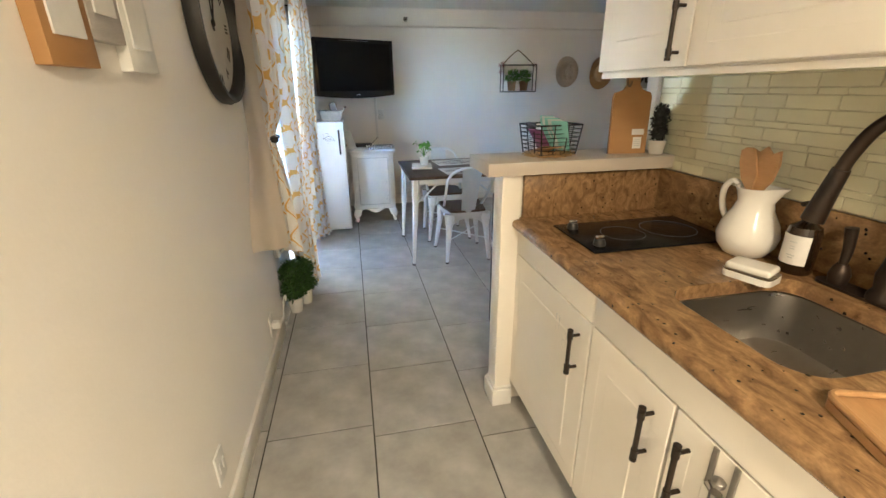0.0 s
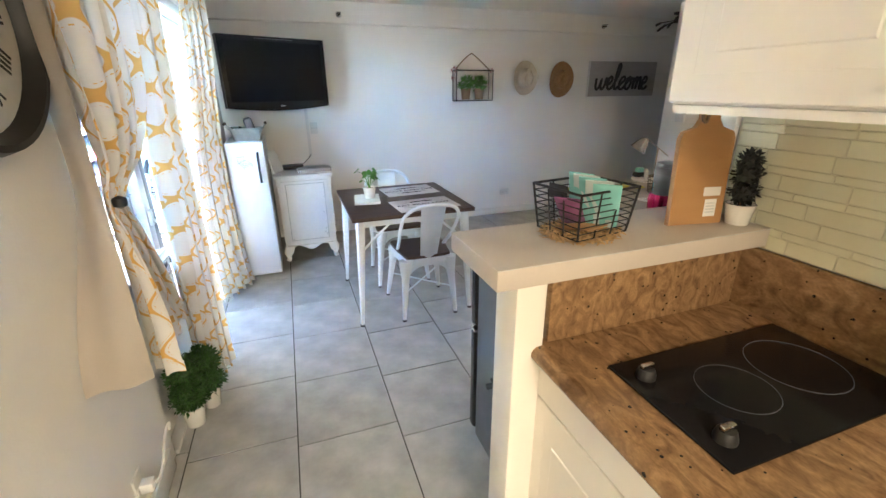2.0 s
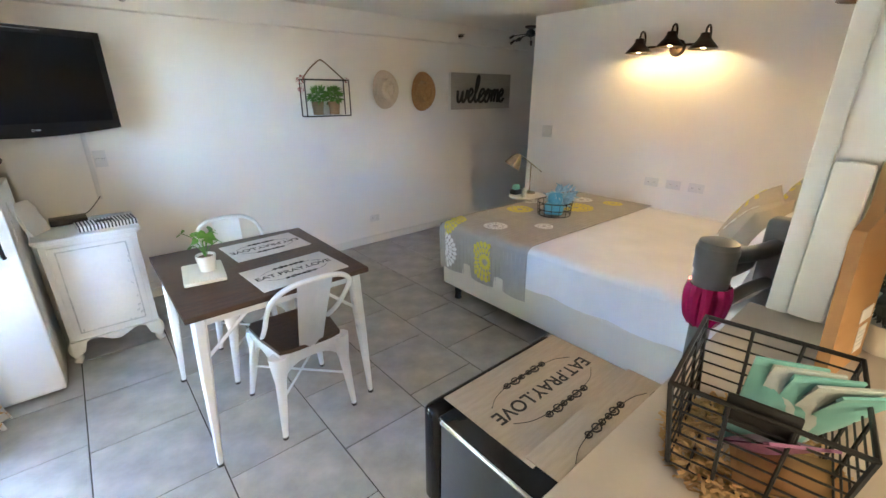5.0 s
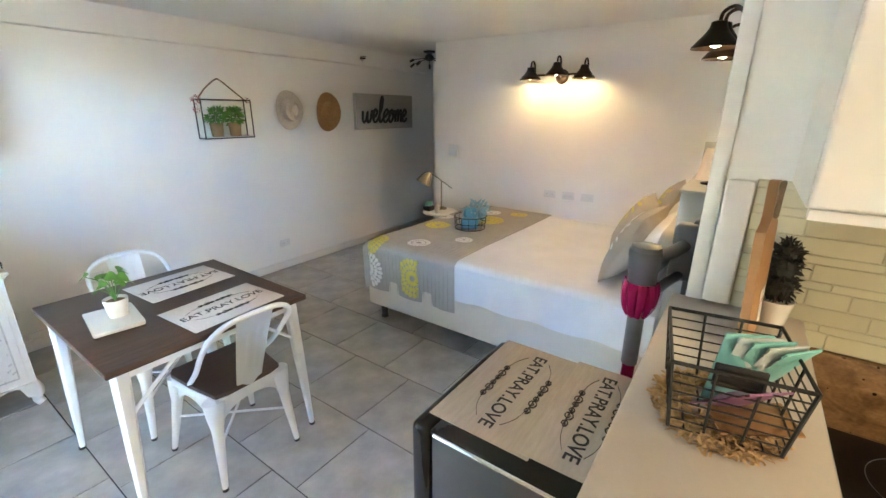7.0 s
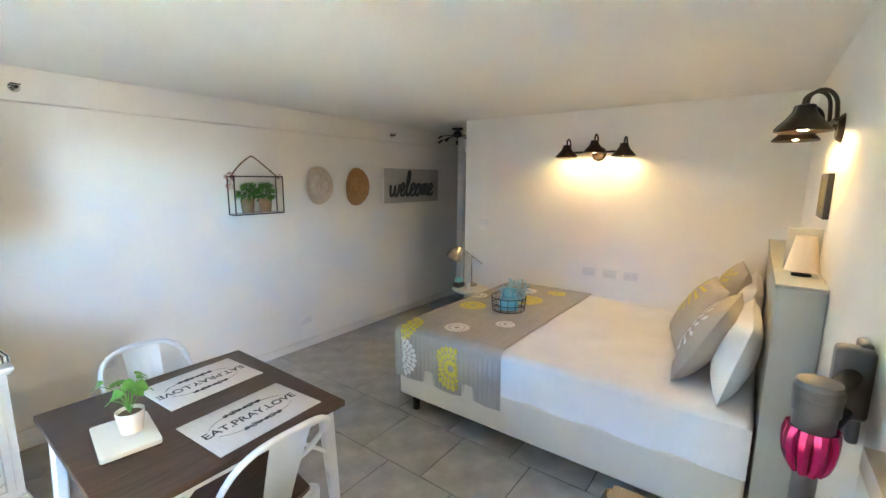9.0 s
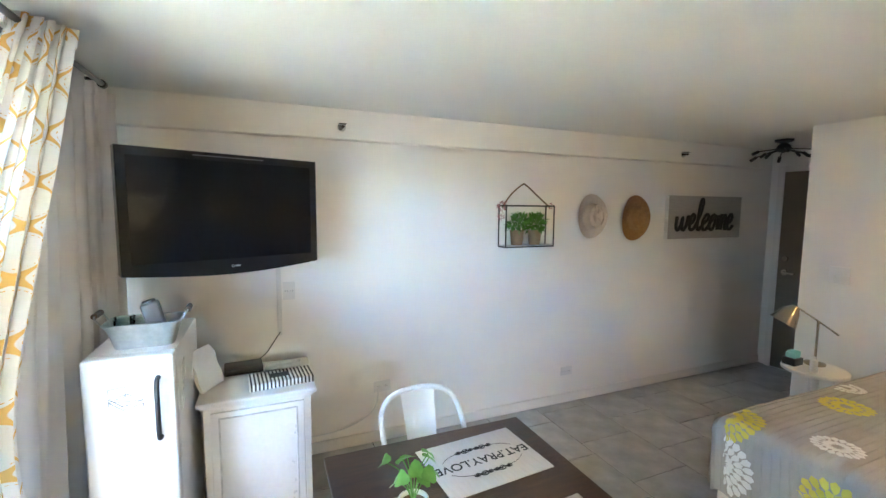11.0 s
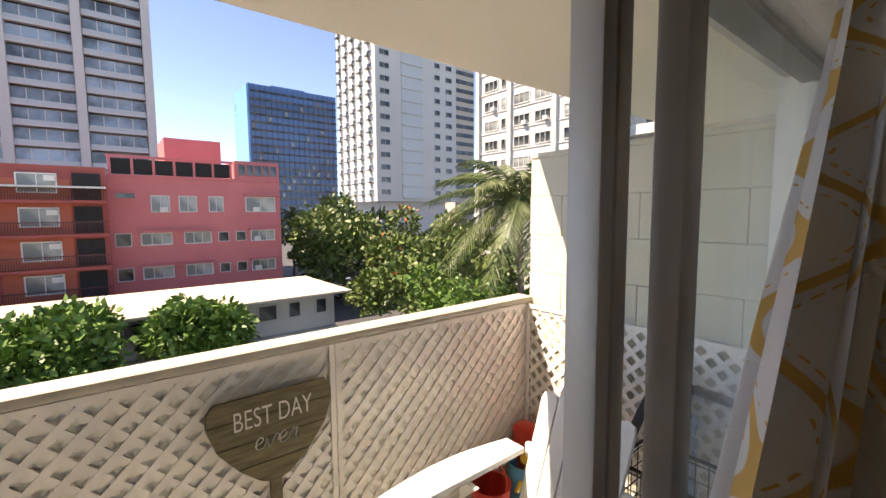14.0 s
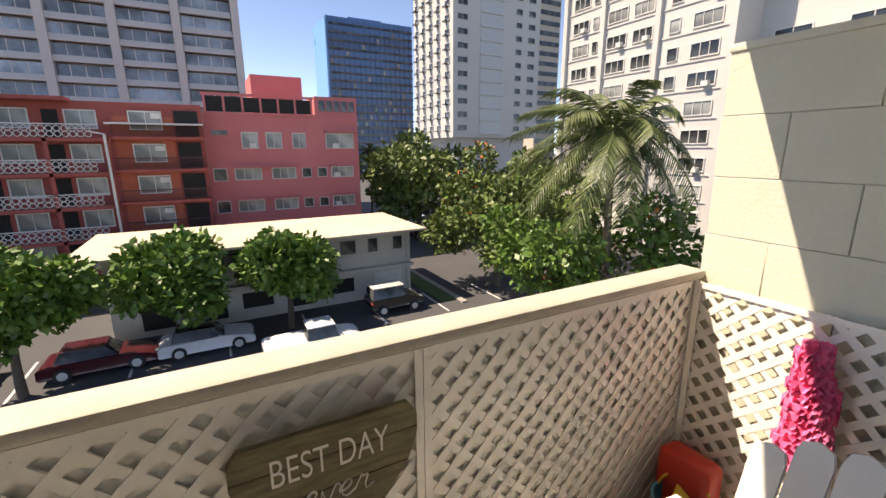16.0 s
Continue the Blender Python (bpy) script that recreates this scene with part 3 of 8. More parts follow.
def base_cabinet(y0, y1, doors, label, group="base cabinets", high=0.868):
    c = thing("base_cabinet", (0, 0, 0), label, "cabinet", group)
    add(c, "body", "cream", lambda bm: (box(bm, 0.70, 1.32, y0 + .001, y1 - .001, 0.12, high), box(bm, 0.70, 0.72, y0 + .001, y1 - .001, .12, .868), box(bm, 0.75, 1.32, y0 + .001, y1 - .001, 0.0, 0.12)))
    add(c, "drawer_front", "cream", lambda bm: box(bm, 0.68, 0.70, y0 + .003, y1 - .003, 0.768, 0.864, 0.003))
    for a, b, hy in doors:
        d = panel_door(c, "door", 0.68, a + .003, b - .003, 0.125, 0.762)
        pull(d, 0.68, hy, 0.565, 0.715)
    return c


base_cabinet(0.948, 1.555, [(0.948, 1.553, 1.005)], "cream raised-panel base cabinet beneath the cooktop")
base_cabinet(0.27, 0.945, [(0.609, 0.945, 0.665), (0.27, 0.606, 0.553)], "cream raised-panel sink base cabinet with two doors", high=.66)
base_cabinet(-0.45, 0.267, [(-0.09, 0.267, -0.04), (-0.45, -0.093, -0.145)], "cream raised-panel base cabinet beside the sink")
base_cabinet(-1.2, -0.453, [(-0.83, -0.453, -0.78), (-1.2, -0.833, -0.885)], "cream raised-panel base cabinet at the passage end")

hook = thing("towel_hook", (0.679, 0.47, 0.70), "small chrome over-door towel hook figure", "hook")
add(hook, "strap", "steel", lambda bm: [box(bm, -0.006, -0.002, s - .006, s + .006, -0.03, 0.065, .001) for s in (-.024, .024)])
add(hook, "figure", "steel", lambda bm: (lathe(bm, [(.001, -.012), (.012, -.006), (.013, .004), (.001, .013)], 12, (-.008, 0, 0.005)), tube(bm, [(-.007, -.024, -.02), (-.008, 0, -.03), (-.007, .024, -.02)], .006, 6), tube(bm, [(-.008, 0, -.02), (-.008, 0, -.075)], .011, 8), tube(bm, smooth_path([(-.008, 0, -.07), (-.02, .012, -.09), (-.03, .016, -.075)], 4), .005, 6), tube(bm, smooth_path([(-.008, 0, -.07), (-.02, -.012, -.09), (-.03, -.016, -.075)], 4), .005, 6)))
sticker = thing("door_decal", (0.6788, 1.12, 0.66), "faint grey outline pot decal on the cabinet door", "decal")
add(sticker, "pot_outline", "worn_grey", lambda bm: (tube(bm, [(0, .035, .03), (0, .035, -.03), (0, .012, -.03), (0, .012, .03)], .0011, 4, True), tube(bm, ring(.018, 12, (0, -.025, -.02), ((0, 1, 0), (0, 0, 1))), .0011, 4, True), tube(bm, ring(.014, 12, (0, -.028, -.05), ((0, 1, 0), (0, 0, 1))), .0011, 4, True)))

# worktop with a sink cut-out
SINK = (0.80, 1.20, 0.468, 0.852)
def rounded(x0, x1, y0, y1, r, n=7):
    out = []
    for cx, cy, a in ((x1 - r, y1 - r, 0), (x0 + r, y1 - r, 1), (x0 + r, y0 + r, 2), (x1 - r, y0 + r, 3)):
        out += [(cx + r * math.cos((a + k / (n - 1)) * math.pi / 2), cy + r * math.sin((a + k / (n - 1)) * math.pi / 2)) for k in range(n)]
    return out
top = thing("worktop", (0, 0, 0), "brown speckled polished granite worktop with bullnose edge", "worktop")
def slab(bm):
    es = []
    for pts in ([(0.672, -1.2), (1.322, -1.2), (1.322, 1.562), (0.672, 1.562)], rounded(*SINK, 0.08)):
        vs = [bm.verts.new((x, y, 0.91)) for x, y in pts]
        es += [bm.edges.new((vs[i], vs[(i + 1) % len(vs)])) for i in range(len(vs))]
    fs = bmesh.ops.triangle_fill(bm, edges=es, use_beauty=True)["geom"]
    fs = [f for f in fs if isinstance(f, bmesh.types.BMFace)]
    ex = bmesh.ops.extrude_face_region(bm, geom=fs)
    bmesh.ops.translate(bm, verts=[v for v in ex["geom"] if isinstance(v, bmesh.types.BMVert)], vec=(0, 0, -0.04))
add(top, "slab", "granite", slab, smooth=False)
add(top, "bullnose", "granite", lambda bm: tube(bm, [(0.672, -1.2, 0.89), (0.672, 1.565, 0.89)], 0.0199, 12))
add(top, "upstand", "granite", lambda bm: box(bm, 0.70, 1.30, 1.541, 1.563, 0.9105, 1.083, 0.002))
add(top, "upstand", "granite", lambda bm: box(bm, 1.301, 1.323, -1.2, 1.563, 0.9105, 1.083, 0.002))

sink = thing("sink", (0, 0, 0), "undermounted brushed steel kitchen sink bowl", "sink")
def bowl(bm):
    loops = []
    for d, z in ((-0.012, 0.869), (0.004, 0.868), (0.012, 0.80), (0.022, 0.735), (0.05, 0.712), (0.15, 0.706)):
        loops.append([bm.verts.new((x, y, z)) for x, y in rounded(SINK[0] + d, SINK[1] - d, SINK[2] + d, SINK[3] - d, max(0.03, 0.08 - d * .3))])
    for a, b in zip(loops, loops[1:]):
        for k in range(len(a)):
            bm.faces.new((a[k], a[(k + 1) % len(a)], b[(k + 1) % len(a)], b[k]))
    bm.faces.new(loops[-1])
add(sink, "bowl", "steel", bowl)
add(sink, "drain", "chrome", lambda bm: lathe(bm, [(.042, 0), (.042, .004), (.03, .005), (.028, .001)], 20, (0.99, 0.63, 0.7065)))

fau = thing("kitchen_faucet", (1.258, 0.665, 0.911), "oil-rubbed bronze gooseneck kitchen faucet with side lever", "faucet")
add(fau, "deck_plate", "bronze", lambda bm: prism(bm, [(x, y) for x, y in rounded(-0.03, 0.03, -0.12, 0.15, 0.029)], 0, 0.007))
add(fau, "base", "bronze", lambda bm: lathe(bm, [(.034, .007), (.034, .02), (.026, .035), (.03, .07), (.024, .10), (.02, .15), (.0165, .17)], 18))
add(fau, "spout", "bronze", lambda bm: tube(bm, smooth_path([(0, 0, .16), (0, 0, .30), (-.01, .015, .385), (-.03, .055, .43), (-.045, .10, .40), (-.055, .13, .33), (-.06, .142, .27)], 6), 0.0155, 12))
add(fau, "spray_head", "bronze", lambda bm: tube(bm, [(-.058, .137, .30), (-.061, .147, .25), (-.064, .154, .21), (-.067, .161, .165)], 0.019, 14, r1=0.026))
add(fau, "lever", "bronze", lambda bm: (lathe(bm, [(.02, .007), (.024, .03), (.018, .05), (.012, .06)], 14, (0, .105, 0)), tube(bm, smooth_path([(0, .105, .055), (0.004, .107, .10), (.0, .112, .155)], 5), .009, 10, r1=.014)))

pit = thing("pitcher", pose(1.222, 1.02, 0.911) @ Matrix.Diagonal((1.04, 1.04, .9, 1)), "white ribbed ceramic pitcher holding wooden utensils", "pitcher")
def jug(bm):
    prof = [(.048, 0), (.055, .004), (.074, .035), (.080, .07), (.072, .11), (.052, .155), (.044, .185), (.05, .215), (.058, .232), (.053, .230), (.042, .19), (.03, .16), (.03, .15)]
    vs = lathe(bm, prof, 28)
    for v in vs:
        if v.co.z > .17:
            k = (v.co.z - .17) / .06
            a = math.atan2(v.co.y, v.co.x)
            s = max(0, math.cos(a + 1.57)) ** 4
            v.co.y -= s * .03 * k
            v.co.z += s * .014 * k
        elif .02 < v.co.z < .16:
            a = math.atan2(v.co.y, v.co.x)
            v.co.x *= 1 + .012 * math.sin(24 * a + v.co.z * 160)
            v.co.y *= 1 + .012 * math.sin(24 * a + v.co.z * 160)
add(pit, "body", "ceramic", jug)
add(pit, "handle", "ceramic", lambda bm: tube(bm, smooth_path([(0, .05, .215), (0, .085, .235), (0, .112, .205), (0, .11, .15), (0, .092, .11), (0, .07, .095)], 5), .0095, 10))
uten = thing("wooden_utensils", (1.222, 1.02, 1.02), "carved wooden salad servers and spoon", "utensil")
for dx, dy, tilt, w in ((-.005, .022, -8, .030), (.006, -.018, 10, .036), (-.012, -.035, 18, .026)):
    def paddle(bm, dx=dx, dy=dy, tilt=tilt, w=w):
        m = Matrix.Translation((dx, dy * .3, 0)) @ Matrix.Rotation(radians(-tilt), 4, "X")
        pts = [(w * .25, .0), (w * .3, .09), (w * .95, .13), (w * 1.05, .18), (w * .7, .215), (0, .20 if w > .028 else .22)]
        out = [(x, z) for x, z in pts] + [(-x, z) for x, z in pts[-2::-1]]
        vs = prism(bm, out, -.004, .004)
        bmesh.ops.transform(bm, matrix=m @ Matrix.Rotation(radians(90), 4, "X") @ Matrix.Rotation(radians(90), 4, "Y"), verts=vs)
    add(uten, "spoon", "wood_light", paddle)

soap = thing("soap_bottle", (1.238, 0.868, 0.911), "dark amber pump soap bottle with white label", "bottle")
add(soap, "bottle", "amber", lambda bm: lathe(bm, [(.036, 0), (.040, .006), (.040, .115), (.036, .132), (.016, .146), (.015, .158)], 24))
def lab(bm):
    g = [[bm.verts.new((.0406 * math.cos(a), .0406 * math.sin(a), z)) for z in (.03, .112)] for a in [math.radians(130 + 115 * k / 12) for k in range(13)]]
    for a, b in zip(g, g[1:]):
        bm.faces.new((a[0], b[0], b[1], a[1]))
add(soap, "label", "paper", lab)
for k, (z, w) in enumerate(((.092, .018), (.080, .012), (.073, .012), (.055, .02), (.048, .012))):
    add(soap, "print_bar", "worn_grey", lambda bm: box(bm, -.0415, -.0409, -.004 - w / 2, -.004 + w / 2, z, z + .003, 0, 1, Matrix.Rotation(radians(7), 4, "Z")))
add(soap, "pump", "black", lambda bm: (lathe(bm, [(.016, .158), (.016, .172), (.006, .175), (.006, .20)], 14), tube(bm, [(.012, 0, .20), (-.04, -.004, .198)], .007, 8)))

dish = thing("soap_dish", (1.085, 0.86, 0.911, 0, 0, 20), "white ceramic soap dish", "soap dish")
add(dish, "dish", "ceramic", lambda bm: prism(bm, rounded(-.042, .042, -.06, .06, .018), 0, .018))
add(dish, "rim", "brass", lambda bm: prism(bm, rounded(-.0415, .0415, -.0595, .0595, .018), .0182, .021))
bar_ = thing("soap_bar", (1.083, 0.86, 0.9325, 0, 0, 24), "cream bar of soap", "soap")
add(bar_, "soap", "ceramic", lambda bm: box(bm, -.038, .038, -.054, .054, 0, .021, .009, 3))

cook = thing("cooktop", (0, 0, 0), "black glass two-burner electric cooktop with knobs", "cooktop")
add(cook, "glass_top", "screen", lambda bm: box(bm, 0.768, 1.285, 1.115, 1.41, 0.9105, 0.918, .003))
for cx, cy, r in ((.96, 1.26, .075), (1.15, 1.27, .095)):
    add(cook, "burner_ring", "vacuum_grey", lambda bm: tube(bm, ring(r, 40, (cx, cy, .9183)), .0007, 4, True))
for ky in (1.17, 1.35):
    k = add(cook, "knob", "black", lambda bm: lathe(bm, [(.020, .918), (.020, .926), (.016, .938), (.015, .940)], 18, (.815, ky, 0)))
    add(k, "grip", "chrome", lambda bm: box(bm, .815 - .015, .815 + .015, ky - .006, ky + .006, .939, .951, .003))

wood_item = thing("wooden_tray", (0.80, 0.355, 0.911, 0, 0, -20), "small reddish wooden tray on the worktop", "tray")
add(wood_item, "tray", "wood_light", lambda bm: prism(bm, rounded(-.05, .09, -.10, .06, .02), 0, .014))
add(wood_item, "rim", "wood_light", lambda bm: tube(bm, [(x, y, .022) for x, y in rounded(-.047, .087, -.097, .057, .02)], .006, 8, True))

# upper cabinets
def upper_cabinet(y0, y1, doors, label):
    c = thing("wall_cabinet", (0, 0, 0), label, "cabinet", "wall cabinets")
    add(c, "body", "cream", lambda bm: box(bm, 1.005, 1.324, y0 + .0005, y1 - .0005, 1.45, CEIL - .001))
    for a, b, hy in doors:
        d = panel_door(c, "door", 0.985, a + .002, b - .002, 1.455, CEIL - .01)
        pull(d, 0.985, hy, 1.475, 1.63)
    return c
upper_cabinet(1.128, 1.58, [(1.128, 1.58, 1.165)], "white raised-panel wall cabinet above the bar")
upper_cabinet(0.40, 1.127, [(0.40, 1.127, .44)], "white raised-panel wall cabinet above the sink")
upper_cabinet(-0.35, 0.399, [(0.025, .399, .06), (-.35, .023, -.012)], "white raised-panel wall cabinet over the worktop")
upper_cabinet(-1.2, -0.351, [(-.77, -.351, -.735), (-1.2, -.772, -.807)], "white raised-panel wall cabinet at the passage end")
block("light_rail", "cream", 1.0, 1.02, -1.2, 1.575, 1.432, 1.449, "slim moulding under the wall cabinets", "trim")

# breakfast bar
bt = thing("breakfast_bar_top", (0, 0, 0), "beige laminate breakfast bar top", "countertop")
add(bt, "top", "laminate", lambda bm: box(bm, 0.535, 1.322, 1.497, 1.764, 1.093, 1.142, .002))
add(bt, "edge_strip", "worn_grey", lambda bm: box(bm, 0.5342, 1.322, 1.4962, 1.4969, 1.1395, 1.1412))
post = thing("bar_post", (0, 0, 0), "cream painted bar end post with plinth", "post", kind="structure")
add(post, "shaft", "cream", lambda bm: box(bm, 0.605, 0.683, 1.535, 1.636, 0, 1.092, .004))
add(post, "plinth", "white", lambda bm: (box(bm, 0.59, 0.684, 1.52, 1.65, 0, .085, .004), box(bm, .597, .684, 1.527, 1.643, .085, .102, .006)))
block("splash_edge_trim", "white", 1.300, 1.3245, 1.642, 1.699, 1.145, 1.449, "white rounded edging at the end of the wall tiles", "trim", .01)
block("corner_trim", "white", 1.315, 1.47, 1.70, 1.735, 0.0, CEIL, "white corner casing at the end of the kitchen wall", "trim", .006)

# bar things
bk = thing("wire_basket", (0.836, 1.638, 1.1425, 0, 0, 9), "black wire basket of snack packets on shredded paper", "basket")
TW, TL, BW, BL, BH = .094, .080, .080, .068, .112
def corner(k, w, l, z):
    sx, sy = ((-1, -1), (1, -1), (1, 1), (-1, 1))[k]
    return Vector((sx * w, sy * l, z))
for lev in range(8):
    f = lev / 7
    w, l, z = BW + (TW - BW) * f, BL + (TL - BL) * f, .012 + BH * f
    add(bk, "wire", "black", lambda bm: tube(bm, [corner(k, w, l, z) for k in range(4)], .0034 if lev == 7 else .0016, 6, True))
for k in range(4):
    for f in (0, .33, .66):
        a = corner(k, BW, BL, .012).lerp(corner((k + 1) % 4, BW, BL, .012), f)
        b = corner(k, TW, TL, .012 + BH).lerp(corner((k + 1) % 4, TW, TL, .012 + BH), f)
        add(bk, "upright", "black", lambda bm: tube(bm, [a, b], .0022 if f else .003, 6))
for f in (-.7, -.35, 0, .35, .7):
    add(bk, "base_wire", "black", lambda bm: tube(bm, [(-BW, BL * f, .012), (BW, BL * f, .012)], .0018, 6))
add(bk, "tag", "black", lambda bm: box(bm, -TW + .004, -TW + .008, -.03, .03, .10, .135, .002))
rng = random.Random(4)
sh = thing("shredded_filler", (0.836, 1.638, 1.1425, 0, 0, 9), "pale shredded wood wool spilling under the basket", "filler", kind="stuff")
def shreds(bm):
    for _ in range(800):
        a, r = rng.random() * 6.28, .4 + .75 * rng.random() ** .5
        c = Vector((BW * r * math.cos(a) * 1.12, BL * r * math.sin(a) * 1.12, .003 + .030 * rng.random() * (1.3 - r)))
        d = Vector((rng.gauss(0, 1), rng.gauss(0, 1), rng.gauss(0, .3))).normalized() * .015
        e = Vector((rng.gauss(0, 1), rng.gauss(0, 1), .3)).normalized() * .008
        q = [c - d, c - d * .3 + e, c + d * .3 - e * .4, c + d]
        q = [Vector((p.x, p.y, max(p.z, .002))) for p in q]
        s = d.cross(Vector((0, 0, 1))).normalized() * .0018
        vs = [(bm.verts.new(p - s), bm.verts.new(p + s + Vector((0, 0, .001)))) for p in q]
        for (a0, a1), (b0, b1) in zip(vs, vs[1:]):
            bm.faces.new((a0, b0, b1, a1))
bm = fresh(); shreds(bm); part("shreds", bm, "shred", sh)
def packet(mat, x, y, rz, tilt, w=.052, h=.115, label="foil snack packet in the wire basket"):
    p = thing("snack_packet", Matrix.Translation((0.836 + x, 1.638 + y, 1.168)) @ Matrix.Rotation(radians(rz), 4, "Z") @ Matrix.Rotation(radians(tilt), 4, "X"), label, "packet", "packets in the basket")
    def body(bm):
        sheet(bm, lambda u, v: Vector(((u - .5) * w, .009 * math.sin(math.pi * u) * math.sin(math.pi * v) + .001, v * h)), 8, 8)
        sheet(bm, lambda u, v: Vector(((u - .5) * w, -.009 * math.sin(math.pi * u) * math.sin(math.pi * v) - .001, v * h)), 8, 8)
    add(p, "pouch", mat, body)
    for z in (-.004, h - .004):
        add(p, "crimp", mat, lambda bm: box(bm, -w / 2, w / 2, -.0015, .0015, z, z + .009))
for i, (x, y) in enumerate(((-.004, -.004), (.008, -.010), (.020, -.016), (.032, -.022), (.044, -.028))):
    packet("pale_foil" if i % 2 else "teal_foil", x, y, -62 + 5 * i, 12 + 5 * i, .062, .13)
packet("purple_foil", -.015, .01, -50, 48, .06, .12)
packet("cutting_wood", -.05, .0, 20, 80, .07, .09, "brown kraft paper packet lying in the basket")

cb = thing("cutting_board", Matrix.Translation((1.165, 1.60, 1.1425)) @ Matrix.Rotation(radians(-9), 4, "Z") @ Matrix.Rotation(radians(-3), 4, "X"), "tan wooden cutting board with a handle and hanging loop", "cutting board")
def boardshape(bm):
    outline = [(.078, .0), (.078, .222), (.071, .238), (.037, .250), (.025, .268), (.022, .318), (.014, .328)]
    out = outline + [(-x, z) for x, z in outline[::-1]]
    vs = prism(bm, out, -.008, .008)
    bmesh.ops.transform(bm, matrix=Matrix.Rotation(radians(90), 4, "X"), verts=vs)
add(cb, "board", "cutting_wood", boardshape)
add(cb, "loop", "rope", lambda bm: tube(bm, smooth_path([(.0, -.009, .312), (-.02, -.016, .327), (-.034, -.016, .307), (-.03, -.014, .272), (-.018, -.012, .262), (-.012, -.012, .282)], 5), .0042, 8))
add(cb, "price_label", "paper", lambda bm: (box(bm, .012, .062, -.0094, -.0084, .075, .098), box(bm, .02, .055, -.0094, -.0084, .02, .066)))
add(cb, "label_print", "worn_grey", lambda bm: [box(bm, .024, .05, -.0098, -.0095, z, z + .003) for z in (.03, .038, .046, .054)])

tp = thing("potted_topiary", (1.275, 1.56, 1.1425), "dark three-ball topiary in a small white pot", "plant")
add(tp, "pot", "ceramic", lambda bm: lathe(bm, [(.026, 0), (.028, .002), (.035, .05), (.037, .055), (.033, .055), (.030, .046)], 20))
add(tp, "stem", "rope", lambda bm: tube(bm, [(0, 0, .04), (.003, 0, .09), (-.002, .002, .17)], .004, 6))
rng = random.Random(9)
for z, r in ((.085, .036), (.13, .034), (.165, .026)):
    add(tp, "foliage_ball", "leaf_dark", lambda bm: (lathe(bm, [(.001, -r * .8), (r * .6, -r * .5), (r * .8, 0), (r * .6, r * .5), (.001, r * .8)], 10, (0, 0, z)), foliage(bm, (0, 0, z), r, 170, .017, rng)), smooth=False)

# mini fridge
mf = thing("mini_fridge", (0, 0, 0), "black mini refrigerator with rounded top door", "refrigerator")
add(mf, "cabinet", "charcoal", lambda bm: box(bm, 0.80, 1.28, 1.765, 2.17, 0.015, 0.845, .008))
add(mf, "top_cap", "gloss_black", lambda bm: box(bm, 0.795, 1.285, 1.76, 2.175, 0.846, 0.862, .008, 3))
add(mf, "freezer_door", "gloss_black", lambda bm: box(bm, 0.795, 1.285, 2.177, 2.235, 0.56, 0.862, .022, 4))
add(mf, "main_door", "gloss_black", lambda bm: box(bm, 0.795, 1.285, 2.177, 2.235, 0.03, 0.548, .022, 4))
add(mf, "hinge", "chrome", lambda bm: box(bm, 0.788, 0.82, 2.17, 2.22, 0.549, 0.559, .002))
add(mf, "chrome_edge", "chrome", lambda bm: tube(bm, [(0.797, 1.78, .853), (.797, 2.16, .853)], .006, 10))
for x in (.83, 1.25):
    for y in (1.80, 2.13):
        add(mf, "foot", "black", lambda bm: lathe(bm, [(.018, 0), (.018, .015)], 12, (x, y, 0)))
ext = thing("fire_extinguisher", (0.745, 1.815, 0.30), "small red fire extinguisher hung behind the post", "fire extinguisher")
add(ext, "bracket", "black", lambda bm: box(bm, .0, .06, -.012, .012, -.02, .22, .003))
add(ext, "cylinder", "red_paint", lambda bm: lathe(bm, [(.02, -.06), (.036, -.05), (.038, .0), (.038, .19), (.028, .225), (.012, .24)], 20))
add(ext, "band", "paper", lambda bm: lathe(bm, [(.0384, .10), (.0386, .102), (.0386, .16), (.0384, .162)], 20))
add(ext, "valve", "black", lambda bm: (lathe(bm, [(.012, .24), (.014, .27)], 10), box(bm, -.07, .03, -.008, .008, .27, .285, .003), box(bm, -.055, .03, -.006, .006, .295, .305, .003)))
add(ext, "pin", "chrome", lambda bm: tube(bm, ring(.014, 12, (-.01, -.02, .285), ((1, 0, 0), (0, 0, 1))), .0018, 5, True))

def placemat(m, w, d, mat, label, flip=False, drape=0.0, size=.052):
    pm = thing("placemat", m, label, "placemat", "eat pray love placemats")
    add(pm, "mat", mat, lambda bm: (box(bm, -w / 2, w / 2, -d / 2, d / 2, 0, .0025, .001),))
    words("lettering", "EAT.PRAY.LOVE", size, "ink", pm, pose(0, 0, .0028), .0003, bold=.0006, label="black stencilled lettering")
    for s in (1, -1):
        def scroll(bm, s=s):
            y = s * d * .24
            tube(bm, smooth_path([(-w * .36, s * d * .12, .0028), (-w * .27, s * d * .2, .0028), (-w * .14, y, .0028)], 5), .0009, 4)
            tube(bm, smooth_path([(w * .36, s * d * .12, .0028), (w * .27, s * d * .2, .0028), (w * .14, y, .0028)], 5), .0009, 4)
            for sx in (1, -1):
                for c, r in ((.055, .018), (.10, .013), (.02, .012)):
                    tube(bm, [Vector((sx * w * c * 1.6 + r * (1 - k / 16) * math.cos(k * .75), y + r * (1 - k / 16) * math.sin(k * .75) * .8, .0029)) for k in range(15)], .0024, 4, r1=.0012)
            tube(bm, [(-w * .17, y, .0029), (w * .17, y, .0029)], .0022, 4)
        add(pm, "scroll", "ink", scroll)
    return pm
